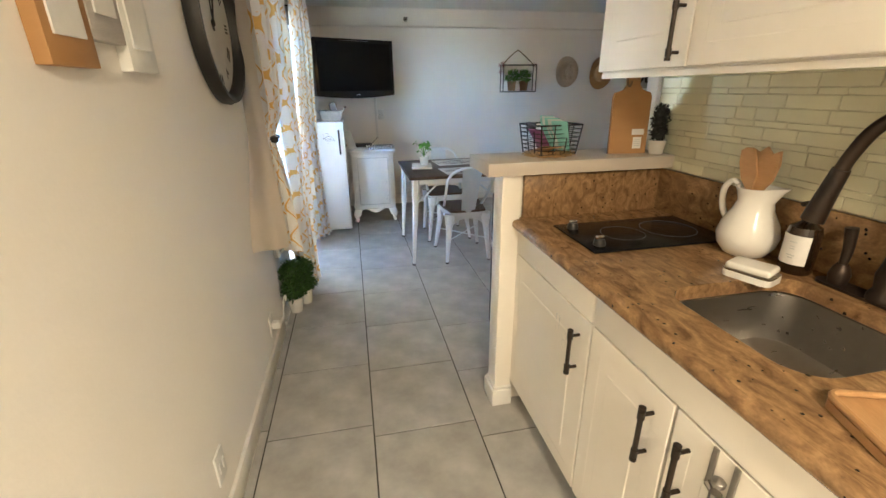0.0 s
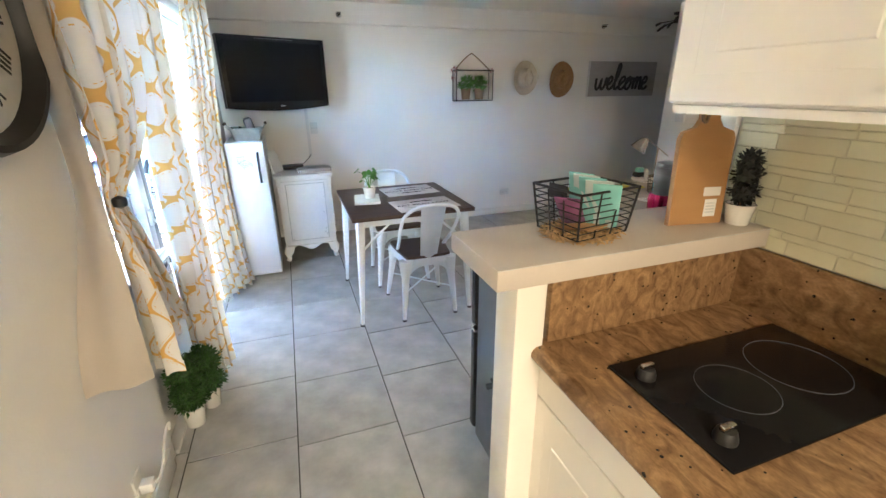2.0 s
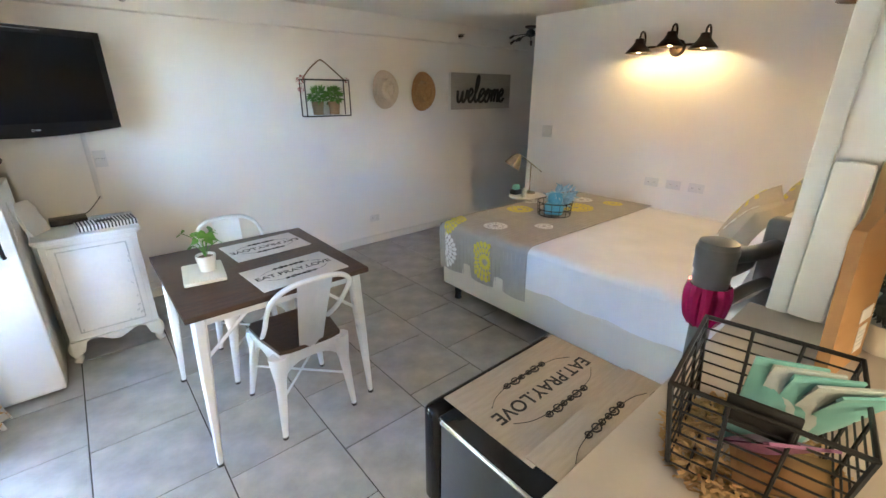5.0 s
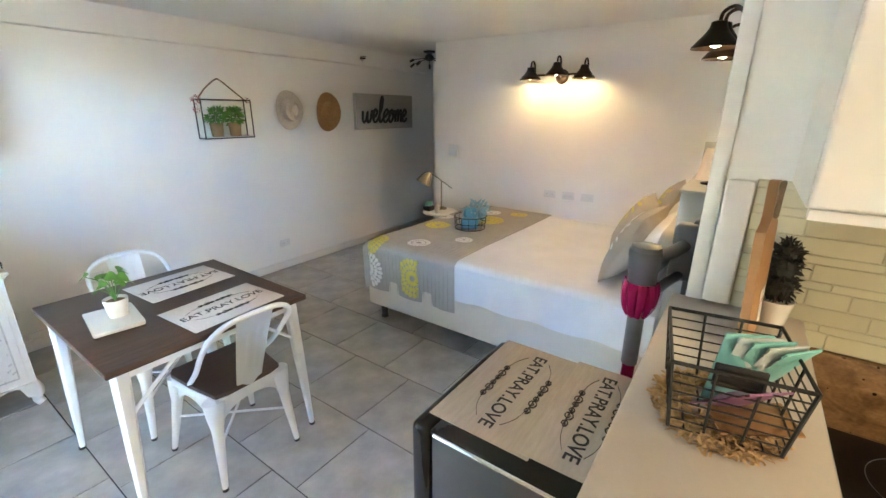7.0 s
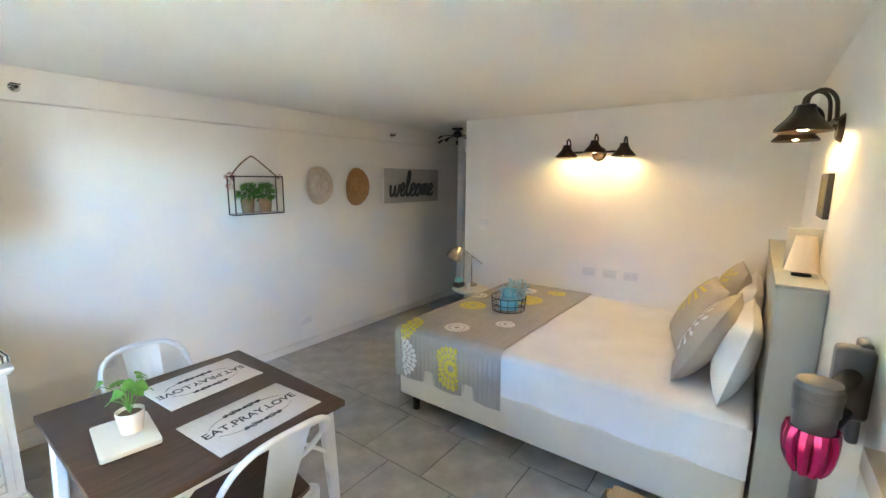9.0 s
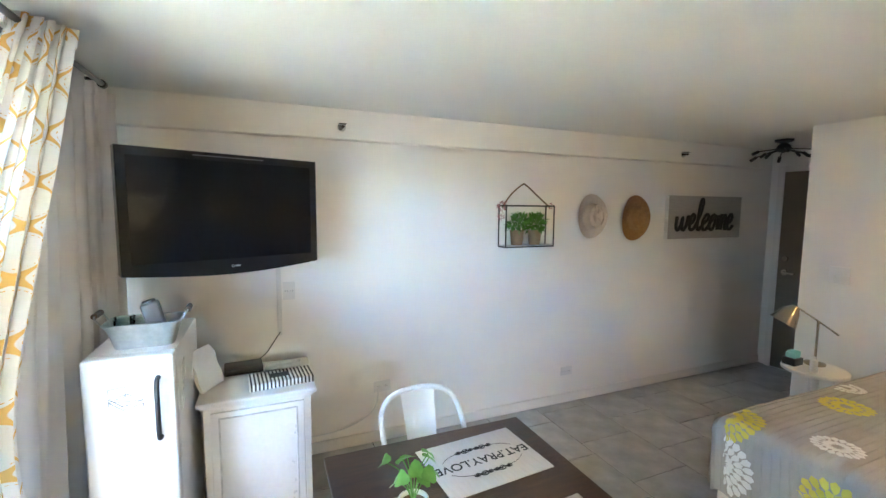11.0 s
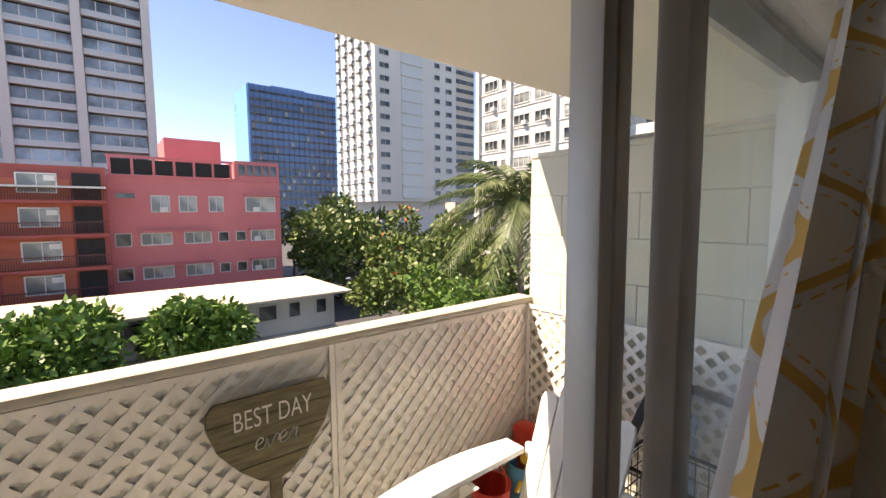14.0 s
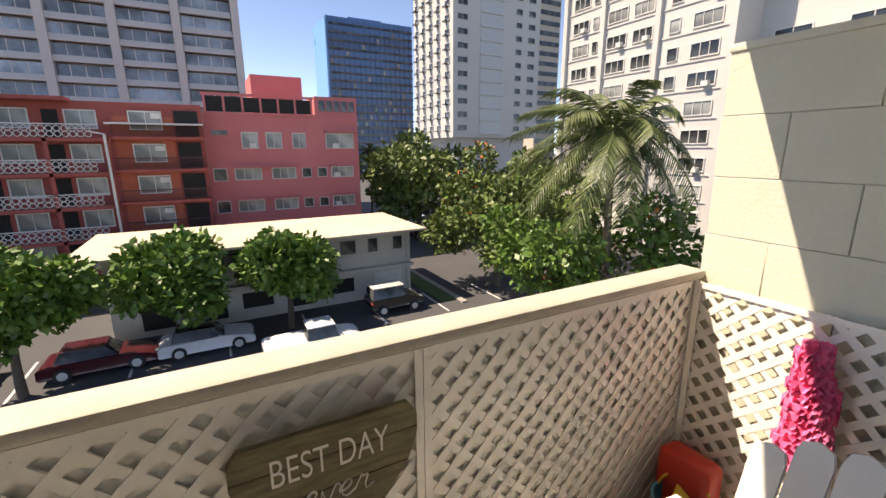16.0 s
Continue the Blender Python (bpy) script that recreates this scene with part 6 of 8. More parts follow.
def hang(name, rows, folds, label, width, seed=0.0, mat="curtain", deep=1.0):
    """A gathered cloth; rows from top to hem: height, left (x, y), right (x, y), fold depth. Folds keep their place across the cloth."""
    c = thing(name, (0, 0, 0), label, "curtain")
    path_l = smooth_path([(*r[1], r[0]) for r in rows], 10)
    path_r = smooth_path([(*r[2], r[0]) for r in rows], 10)
    depth = smooth_path([(r[3], 0, 0) for r in rows], 10)
    n = len(path_l) - 1

    def fn(u, v):
        h = (1 - v) * n
        k = min(n - 1, int(h))
        f = h - k
        a, b = path_l[k].lerp(path_l[k + 1], f), path_r[k].lerp(path_r[k + 1], f)
        am = (depth[k].x + (depth[k + 1].x - depth[k].x) * f) * deep
        d = Vector((b.x - a.x, b.y - a.y, 0)).normalized()
        q = Vector((d.y, -d.x, 0))
        t = 1 - v
        uu = u + .035 * math.sin(u * 5.1 + seed * 3) + .012 * math.sin(t * 4 + u * 9 + seed)
        ph = uu * folds * math.tau + seed
        w = math.sin(ph + .35 * math.sin(t * 3.1 + seed)) + .28 * math.sin(1.7 * ph + 1.4 * t + 2 * seed) + .10 * math.sin(3.3 * ph - 5 * t)
        return a.lerp(b, u) + q * am * w + d * am * .42 * math.sin(2 * ph) + Vector((0, 0, .008 * t * math.sin(ph + 1)))
    high = sum((path_l[k] - path_l[k + 1]).length for k in range(n))
    cloth("cloth", fn, 150, 64, mat, c, width, high)
    cloth("heading", lambda u, v: fn(u, .97 + .03 * v) + Vector((.004, 0, 0)), 150, 2, mat, c, width, .07)
    cloth("hem", lambda u, v: fn(u, .025 * v) + Vector((.004, 0, 0)), 150, 2, mat, c, width, .05)
    return c


hang("patterned_curtain", [(2.225, (-.37, 3.00), (-.34, 3.40), .022), (1.4, (-.375, 2.83), (-.315, 3.18), .026), (.75, (-.38, 2.82), (-.31, 3.14), .028), (.04, (-.40, 2.90), (-.30, 3.12), .03)], 4, "white curtain with ochre trellis print, hanging straight", .62, .4)
hang("tied_curtain", [(2.225, (-.36, 2.14), (-.35, 2.92), .03), (1.85, (-.36, 2.18), (-.36, 2.90), .035), (1.5, (-.36, 2.25), (-.35, 2.80), .034), (1.3, (-.35, 2.28), (-.34, 2.60), .022), (1.18, (-.36, 2.27), (-.34, 2.35), .012), (1.05, (-.34, 2.26), (-.35, 2.43), .02), (.82, (-.31, 2.22), (-.38, 2.62), .032), (.60, (-.30, 2.18), (-.40, 2.76), .035)], 4, "white curtain with ochre trellis print, tied back", .95, 1.3)
tie = thing("curtain_tieback", (-.325, 2.27, 1.18), "dark curtain tieback knob", "tieback")
add(tie, "knob", "black", lambda bm: lathe(bm, [(.001, -.02), (.018, -.012), (.02, .0), (.018, .012), (.001, .02)], 14))
tie_arm = add(tie, "hook", "black", lambda bm: tube(bm, [(0, 0, 0), (-.03, .03, 0), (-.03, .06, 0)], .007, 8))
ln = thing("curtain_liner", (0, 0, 0), "plain cream curtain lining turned against the wall", "curtain")
def lining(u, v):
    z = .67 + 1.50 * v
    k = min(1, v / .40)
    k = k * k * (3 - 2 * k)
    a = Vector((-.466, 2.06 + .31 * k, z))
    b = Vector((-.30 - .055 * k, 2.075 + .16 * k, z + .015))
    return a.lerp(b, u) + Vector((0, .012 * math.sin(u * 7 + v * 2) * (1 - v), 0))
bm = fresh(); sheet(bm, lining, 16, 30, .004); part("panel", bm, "liner_cream", ln)
bm = fresh(); sheet(bm, lambda u, v: lining(u, .028 * v) + Vector((0, -.004, -.002)), 16, 2, .005); part("hem", bm, "liner_cream", ln)
bm = fresh(); sheet(bm, lambda u, v: lining(.94 + .06 * u, v) + Vector((.002, -.004, 0)), 2, 30, .004); part("side_hem", bm, "liner_cream", ln)
hang("patterned_curtain", [(2.225, (-.38, 4.35), (-.28, 4.46), .026), (1.8, (-.36, 4.04), (-.25, 4.17), .027), (1.5, (-.36, 3.83), (-.25, 4.0), .03), (1.15, (-.37, 3.65), (-.25, 3.84), .034), (.8, (-.40, 3.70), (-.26, 3.92), .035), (.4, (-.42, 3.80), (-.26, 4.06), .035), (.06, (-.42, 3.90), (-.25, 4.20), .034)], 5, "white curtain with ochre trellis print, swept aside", .95, 2.2)
drape("sheer_liner", (-.385, 4.30), (-.41, 5.30), (-.42, 4.02), (-.42, 5.29), 7, .028, "liner", "plain white liner curtain hanging straight", z1=2.2, z0=.06, width=1.0, seed=.9)


# ---- balcony ----
M.update({
    "toy_red": material("red_plastic", (0.55, 0.04, 0.025), 0.4, scale=6, bump=0.05),
    "toy_blue": material("blue_plastic", (0.08, 0.35, 0.55), 0.4, scale=6, bump=0.05),
    "toy_yellow": material("yellow_plastic", (0.75, 0.50, 0.04), 0.4, scale=6, bump=0.05),
    "lei_pink": material("pink_silk_petals", (0.85, 0.07, 0.24), 0.6, second=(0.90, 0.22, 0.42), scale=25, bump=0.1, island=0.2),
    "lei_blue": material("blue_grey_silk_petals", (0.30, 0.42, 0.58), 0.6, second=(0.50, 0.60, 0.70), scale=25, bump=0.1, island=0.2),
    "sign_white": material("white_sign_paint", (0.78, 0.77, 0.72), 0.7, scale=30, bump=0.1),
    "asphalt": material("asphalt", (0.055, 0.055, 0.058), 0.9, second=(0.075, 0.074, 0.075), scale=.4, fine=6, grain=.2, bump=.3),
    "verge": material("grass_verge", (0.06, 0.10, 0.025), 0.9, second=(0.09, 0.13, 0.04), scale=.8, fine=14, grain=.3, bump=.5, depth=.03),
    "pavement": material("pale_pavement", (0.34, 0.32, 0.29), 0.9, second=(0.28, 0.265, 0.24), scale=.6, fine=9, grain=.1, bump=.2),
    "pink_stucco": material("pink_stucco", (0.57, 0.18, 0.18), 0.85, second=(0.49, 0.15, 0.155), scale=.35, fine=8, grain=.05, bump=.2, depth=.02),
    "red_stucco": material("brick_red_stucco", (0.36, 0.085, 0.07), 0.85, second=(0.30, 0.07, 0.06), scale=.35, fine=8, grain=.06, bump=.2, depth=.02),
    "brick_orange": material("orange_brick", (0.45, 0.115, 0.07), 0.85, second=(0.38, 0.10, 0.06), scale=.5, fine=5, grain=.1, bump=.2, depth=.02, stretch=(1, 1, 5)),
    "tower_white": material("white_tower_concrete", (0.55, 0.535, 0.51), 0.8, second=(0.48, 0.465, 0.44), scale=.08, fine=3, grain=.04, bump=.1),
    "house_white": material("weathered_white_stucco", (0.52, 0.50, 0.46), 0.85, second=(0.44, 0.42, 0.38), scale=.5, fine=6, grain=.08, bump=.2, depth=.02),
    "roof_tan": material("pale_tan_roofing", (0.62, 0.52, 0.40), 0.9, second=(0.50, 0.41, 0.31), scale=.3, fine=5, grain=.12, bump=.2),
    # brighter copy of the facade blue; sunlight on the tower's side put into colour
    "sunlit_side_blue": material("painted_sunlit_blue", (0.12, 0.30, 0.55), 0.3, second=(0.16, 0.38, 0.66), scale=.1, fine=1.5, grain=.1, bump=0),
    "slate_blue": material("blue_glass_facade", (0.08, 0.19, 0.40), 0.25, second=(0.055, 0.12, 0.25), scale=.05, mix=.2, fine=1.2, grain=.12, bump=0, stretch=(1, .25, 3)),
    "tower_beige": material("beige_tower", (0.52, 0.45, 0.38), 0.8, scale=.1, fine=2, grain=.05, bump=.1),
    "pane_far": material("tinted_window_pane", (0.022, 0.027, 0.031), 0.16, second=(0.08, 0.085, 0.085), scale=.35, mix=.12, fine=2, grain=.2, bump=0, vary=.3),
    "pane_pale": material("curtained_window_pane", (0.34, 0.35, 0.33), 0.2, second=(0.14, 0.15, 0.15), scale=.5, mix=.2, fine=2, grain=.2, bump=0, vary=.3),
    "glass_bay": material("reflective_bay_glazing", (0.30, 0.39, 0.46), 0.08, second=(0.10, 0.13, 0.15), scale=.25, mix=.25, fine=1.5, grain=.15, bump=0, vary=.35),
    "frame_white": material("white_window_frame", (0.62, 0.61, 0.58), 0.6, scale=2, bump=0.05),
    "rail_glass": material("pale_railing_infill", (0.46, 0.48, 0.48), 0.3, scale=2, bump=0.05),
    # near-black that paints the shade inside openings; nothing is hollowed out
    "opening_shade": material("painted_opening_shade", (0.02, 0.02, 0.02), 0.9, scale=2, bump=0),
    "rail_dark": material("dark_red_railing", (0.10, 0.035, 0.035), 0.7, scale=3, bump=0.05),
    "tree_leaf": material("broad_tree_leaves", (0.06, 0.125, 0.016), 0.5, second=(0.12, 0.21, 0.03), scale=.6, fine=9, grain=.2, bump=.1, island=.3),
    "tree_dark": material("mango_tree_leaves", (0.07, 0.115, 0.02), 0.55, second=(0.12, 0.16, 0.035), scale=.5, fine=9, grain=.25, bump=.1, island=.35),
    "palm_leaf": material("palm_fronds", (0.075, 0.11, 0.028), 0.5, second=(0.13, 0.155, 0.05), scale=.6, fine=9, grain=.2, bump=.1, island=.3),
    "bark": material("grey_bark", (0.13, 0.10, 0.075), 0.95, second=(0.09, 0.07, 0.05), scale=2, fine=14, grain=.3, bump=.6, depth=.03),
    "blossom": material("red_orange_blossom", (0.55, 0.10, 0.03), 0.7, second=(0.60, 0.22, 0.05), scale=3, bump=.1, island=.2),
    "car_white": material("white_car_paint", (0.70, 0.70, 0.70), 0.25, scale=2, bump=0, coat=.5),
    "car_red": material("dark_red_car_paint", (0.07, 0.012, 0.016), 0.22, scale=2, bump=0, coat=.5),
    "car_black": material("black_car_paint", (0.015, 0.015, 0.016), 0.22, scale=2, bump=0, coat=.5),
    "tyre": material("tyre_rubber", (0.02, 0.02, 0.02), 0.8, scale=8, bump=.1),
})


def lattice_panel(plane, fixed, a0, a1, z0, z1, label):
    """Diagonal strips, each a piece of its own, in two layers between a0 and a1; plane 'x' or 'y' names the fixed axis."""
    p = thing("lattice_panel", (0, 0, 0), label, "lattice", "balcony lattice", "structure")
    out = 1 if plane == "x" else -1
    def put(name, a, b, w, depth, t):
        """A strip from a to b, both (along, z), clipped by cutting its ends level."""
        da, dz = b[0] - a[0], b[1] - a[1]
        l = math.hypot(da, dz)
        n = (-dz / l * w / 2, da / l * w / 2)
        pts = [(a[0] - n[0], a[1] - n[1]), (b[0] - n[0], b[1] - n[1]), (b[0] + n[0], b[1] + n[1]), (a[0] + n[0], a[1] + n[1])]
        pts = [(min(a1, max(a0, q)), min(z1, max(z0, z))) for q, z in pts]
        bm = fresh()
        vs = []
        for d in (depth, depth + t):
            vs.append([bm.verts.new((fixed + out * d, q, z) if plane == "x" else (q, fixed + out * d, z)) for q, z in pts])
        bm.faces.new(vs[0]), bm.faces.new(vs[1])
        for k in range(4):
            bm.faces.new((vs[0][k], vs[0][(k + 1) % 4], vs[1][(k + 1) % 4], vs[1][k]))
        bmesh.ops.dissolve_degenerate(bm, dist=.0004, edges=bm.edges)
        if len(bm.faces) > 3:
            part(name, bm, "lattice", p, smooth=False)
        else:
            bm.free()
    step, h = .0805, z1 - z0
    for sgn, depth in ((1, .0058), (-1, .004)):
        k = -int(h / step) - 2
        while True:
            s = a0 + k * step
            k += 1
            if s > a1 + h:
                break
            lo, hi = (s, z0), (s + sgn * h, z1)
            if sgn < 0:
                lo, hi = (s, z0), (s - h, z1)
            def clip(a, b):
                t0, t1 = 0.0, 1.0
                for lim, s_ in ((a0, 1), (a1, -1)):
                    da = (b[0] - a[0]) * s_
                    v = (a[0] - lim) * s_
                    if v + da * t0 < 0 and v + da * t1 < 0:
                        return None
                    if v + da * t0 < 0:
                        t0 = -v / da
                    if v + da * t1 < 0:
                        t1 = -v / da
                return [(a[0] + (b[0] - a[0]) * t, a[1] + (b[1] - a[1]) * t) for t in (t0, t1)]
            c = clip(lo, hi)
            if c and math.dist(*c) > .03:
                put("lattice_strip", c[0], c[1], .0315, depth, .0042)
    for nm, q in (("edge_strip", ((a0, z1 - .012), (a1, z1 - .012))), ("edge_strip", ((a0 + .011, z0), (a0 + .011, z1))), ("edge_strip", ((a1 - .011, z0), (a1 - .011, z1)))):
        put(nm, q[0], q[1], .022, .0128 if q[0][1] == q[1][1] else .0172, .004)
    return p


lattice_panel("x", -1.834, 1.75, 2.97, -.03, 1.098, "cream plastic diagonal lattice on the parapet")
lattice_panel("x", -1.834, 2.972, 4.188, -.03, 1.098, "cream plastic diagonal lattice on the parapet behind the sign")
lattice_panel("x", -1.834, 4.19, 5.365, -.03, 1.098, "cream plastic diagonal lattice on the parapet by the corner")
lattice_panel("y", 5.352, -1.812, -.66, -.03, 1.098, "cream plastic diagonal lattice on the block wall")

sg = thing("garden_sign", (-1.795, 3.94, 0), "weathered grey plank sign on a pole with white lettering", "sign")
half = [(.0, .655), (.05, .672), (.12, .735), (.185, .82), (.213, .90), (.212, .955), (.19, .985), (.10, .978)]
def plank(z0, z1):
    """One board of the shield-shaped sign between two heights."""
    def width(z):
        for (a, za), (b, zb) in zip(half, half[1:]):
            if za <= z <= zb:
                return a + (b - a) * (z - za) / (zb - za)
        return half[-2][0]
    n = 8
    zs = [z0 + (z1 - z0) * i / n for i in range(n + 1)]
    pts = [(width(z), z) for z in zs] + [(-width(z), z) for z in zs[::-1]]
    bm = fresh()
    prism(bm, pts, 0, .016, Matrix.Rotation(radians(90), 4, "Z") @ Matrix.Rotation(radians(90), 4, "X"))
    part("plank", bm, "wood_grey", sg, smooth=False)
for a, b in ((.66, .738), (.741, .825), (.828, .912), (.915, .985)):
    plank(a, b)
add(sg, "pole", "wood_grey", lambda bm: box(bm, -.004, .0125, -.02, .02, -.04, .70, .002))
words("lettering", "BEST DAY", .088, "sign_white", sg, pose(.0178, .0, .906, 90, 0, 90) @ Matrix.Diagonal((.70, 1.12, 1, 1)), .0006, bold=-.0006, label="white painted capital lettering", spacing=1.0)
script("ever", .042, .165, .0036, "sign_white", sg, pose(.0175, .01, .812, 90, 0, 90), "white painted cursive lettering", .4)

ad = thing("adirondack_chair", (-1.185, 4.635, -.04), "white plastic adirondack chair on the balcony", "chair")
for k in range(5):
    u = (k - 2) / 2
    top_z, lean = .975 - .075 * abs(u) ** 1.8, .30
    def slat(bm, u=u, top_z=top_z):
        pts = [(-.034, 0), (.034, 0), (.0375, .55), (.038, .62), (.030, .652), (0, .665), (-.030, .652), (-.038, .62), (-.0375, .55)]
        l = (top_z - .30) / .665
        vs = prism(bm, [(x, z * l) for x, z in pts], -.009, .009)
        m = Matrix.Translation((u * .152, .10, .33)) @ Matrix.Rotation(radians(68), 4, "X") @ Matrix.Rotation(radians(-u * 1.5), 4, "Z")
        bmesh.ops.transform(bm, matrix=m, verts=vs)
    add(ad, "back_slat", "plastic_white", slat)
for k in range(6):
    add(ad, "seat_slat", "plastic_white", lambda bm: box(bm, -.235, .235, -.44 + .092 * k, -.36 + .092 * k, .37 - .012 * k, .39 - .012 * k, .006))
for sx in (-1, 1):
    def arm(bm, sx=sx):
        n = 14
        g = []
        for i in range(n + 1):
            t = i / n
            y, z, w = .22 - .72 * t, .645 + .02 * math.sin(t * 3), .05 + .022 * math.sin(t * math.pi)
            g.append([bm.verts.new(q) for q in ((sx * .28 - w, y, z), (sx * .28 + w, y, z), (sx * .28 + w, y, z - .022), (sx * .28 - w, y, z - .022))])
        for a, b in zip(g, g[1:]):
            for k in range(4):
                bm.faces.new((a[k], a[(k + 1) % 4], b[(k + 1) % 4], b[k]))
        bm.faces.new(g[0]), bm.faces.new(g[-1][::-1])
    add(ad, "arm", "plastic_white", arm)
    add(ad, "front_leg", "plastic_white", lambda bm: box(bm, sx * .262 - .012, sx * .262 + .012, -.44, -.34, 0, .625, .006))
    add(ad, "side_rail", "plastic_white", lambda bm: tube(bm, [(sx * .243, -.42, .345), (sx * .243, .16, .27), (sx * .243, .42, .02)], .026, 8, flat=.5))
    add(ad, "arm_bracket", "plastic_white", lambda bm: prism(bm, [(0, 0), (.09, 0), (0, -.09)], -.01, .01, Matrix.Translation((sx * .27, -.10, .623)) @ Matrix.Rotation(radians(90), 4, "X")))
add(ad, "back_rail", "plastic_white", lambda bm: box(bm, -.24, .24, .235, .26, .60, .66, .005))

def lei(x, y, z0, z1, mat, label, seed, r):
    """Stacked gathered frills, wider towards the bottom."""
    l = thing("flower_lei", (x, y, 0), label, "lei", "silk leis")
    rng = random.Random(seed)
    n = 13
    for k in range(n):
        z = z0 + (z1 - z0) * k / (n - 1)
        rr, ph, ox = r * (.62 + .38 * min(1, k / 5)) * (.9 + .2 * rng.random()), rng.random() * 6.28, .012 * rng.uniform(-1, 1)
        def frill(bm):
            for lay in range(2):
                m_ = 11 + 3 * lay
                sheet(bm, lambda u, v: Vector((ox + rr * (.15 + .85 * v) * math.cos(u * math.tau), rr * .62 * (.15 + .85 * v) * math.sin(u * math.tau), z + .012 * lay - .016 * v + .013 * v * math.sin(m_ * u * math.tau + ph) + .005 * v * math.sin(2.6 * m_ * u * math.tau))), 66, 4)
        add(l, "frill", mat, frill)
lei(-1.405, 5.288, 1.015, .62, "lei_pink", "bright pink silk flower lei hanging on the lattice", 3, .07)
lei(-1.0, 5.285, .975, .50, "lei_blue", "blue-grey silk flower lei hanging on the lattice", 4, .088)

cart = thing("folding_cart", (-.88, 5.09, -.04), "black wire folding shopping cart against the lattice", "cart")
add(cart, "handle", "black", lambda bm: tube(bm, smooth_path([(-.18, -.14, .66), (-.165, .08, .90), (-.12, .13, .96), (.13, .13, .96), (.175, .08, .90), (.195, -.14, .66)], 5), .018, 10))
for z in (.12, .35, .72):
    add(cart, "hoop", "black", lambda bm: tube(bm, [(q[0], q[1], z) for q in rounded(-.18, .20, -.14, .10, .03)], .007, 8, True))
for k in range(9):
    x = -.17 + .045 * k
    for y in (-.14, .10):
        add(cart, "wire", "black", lambda bm: tube(bm, [(x, y, .12), (x, y, .72)], .0025, 5))
for k in range(5):
    y = -.11 + .05 * k
    for x in (-.18, .20):
        add(cart, "wire", "black", lambda bm: tube(bm, [(x, y, .12), (x, y, .72)], .0025, 5))
for k in range(9):
    z = .18 + .065 * k
    add(cart, "wire", "black", lambda bm: tube(bm, [(q[0], q[1], z) for q in rounded(-.18, .20, -.14, .10, .03, 4)], .0025, 5, True))
for x in (-.17, .19):
    add(cart, "wheel", "tyre", lambda bm: tube(bm, [(x - .012, .09, .08), (x + .012, .09, .08)], .08, 20))
    add(cart, "front_leg", "black", lambda bm: tube(bm, [(x, -.13, .13), (x, -.13, 0)], .008, 8))

def bucket(x, y, r, h, mat, label, m2):
    b = thing("toy_bucket", (x, y, -.04), label, "toy", "beach toys")
    add(b, "pail", mat, lambda bm: lathe(bm, [(r * .75, 0), (r * .78, .004), (r, h), (r * 1.06, h + .003), (r * .97, h), (r * .74, .012)], 22))
    add(b, "handle", m2, lambda bm: tube(bm, ring(r * .98, 14, (0, 0, h), ((1, 0, 0), (0, .5, .8)), 0, math.pi, False), .005, 6))
bucket(-1.655, 5.16, .10, .36, "toy_blue", "blue beach toy bucket", "toy_yellow")
bucket(-1.70, 4.94, .10, .30, "toy_red", "red beach toy bucket", "toy_red")
tb1 = thing("toy_shovel", (-1.64, 5.16, .31, 35, 10, 20), "yellow beach shovel in the bucket", "toy", "beach toys")
add(tb1, "blade", "toy_yellow", lambda bm: prism(bm, rounded(-.05, .05, -.02, .10, .03), -.006, .006))
add(tb1, "grip", "toy_yellow", lambda bm: tube(bm, [(0, -.02, 0), (0, -.16, 0)], .011, 8))
rb = thing("red_beach_bag", (-1.69, 5.24, -.04), "red fabric beach bag in the balcony corner", "bag")
add(rb, "bag", "toy_red", lambda bm: [setattr(v.co, "y", v.co.y * (1 - .5 * v.co.z)) for v in box(bm, -.10, .10, -.07, .07, 0, .50, .03, 3)])
for (x, y, s) in ((-.415, 2.70, 1.0), (-.36, 2.815, .92)):
    bp = thing("boxwood_topiary", (x, y, 0), "double-ball artificial boxwood in a white pot", "plant", "floor topiaries")
    add(bp, "pot", "ceramic", lambda bm: lathe(bm, [(.038 * s, 0), (.042 * s, .004), (.052 * s, .10), (.054 * s, .105), (.047 * s, .105), (.045 * s, .09)], 20))
    add(bp, "stem", "bark", lambda bm: tube(bm, [(0, 0, .08), (.004, 0, .3 * s)], .006, 6))
    rng = random.Random(int(s * 50))
    for z, r in ((.165, .085), (.285, .08)):
        add(bp, "foliage_ball", "boxwood", lambda bm: (lathe(bm, [(.001, -r * .75), (r * .6, -r * .45), (r * .78, 0), (r * .6, r * .45), (.001, r * .75)], 12, (0, 0, z * s)), foliage(bm, (0, 0, z * s), r * s, 900, .026, rng)), smooth=False)

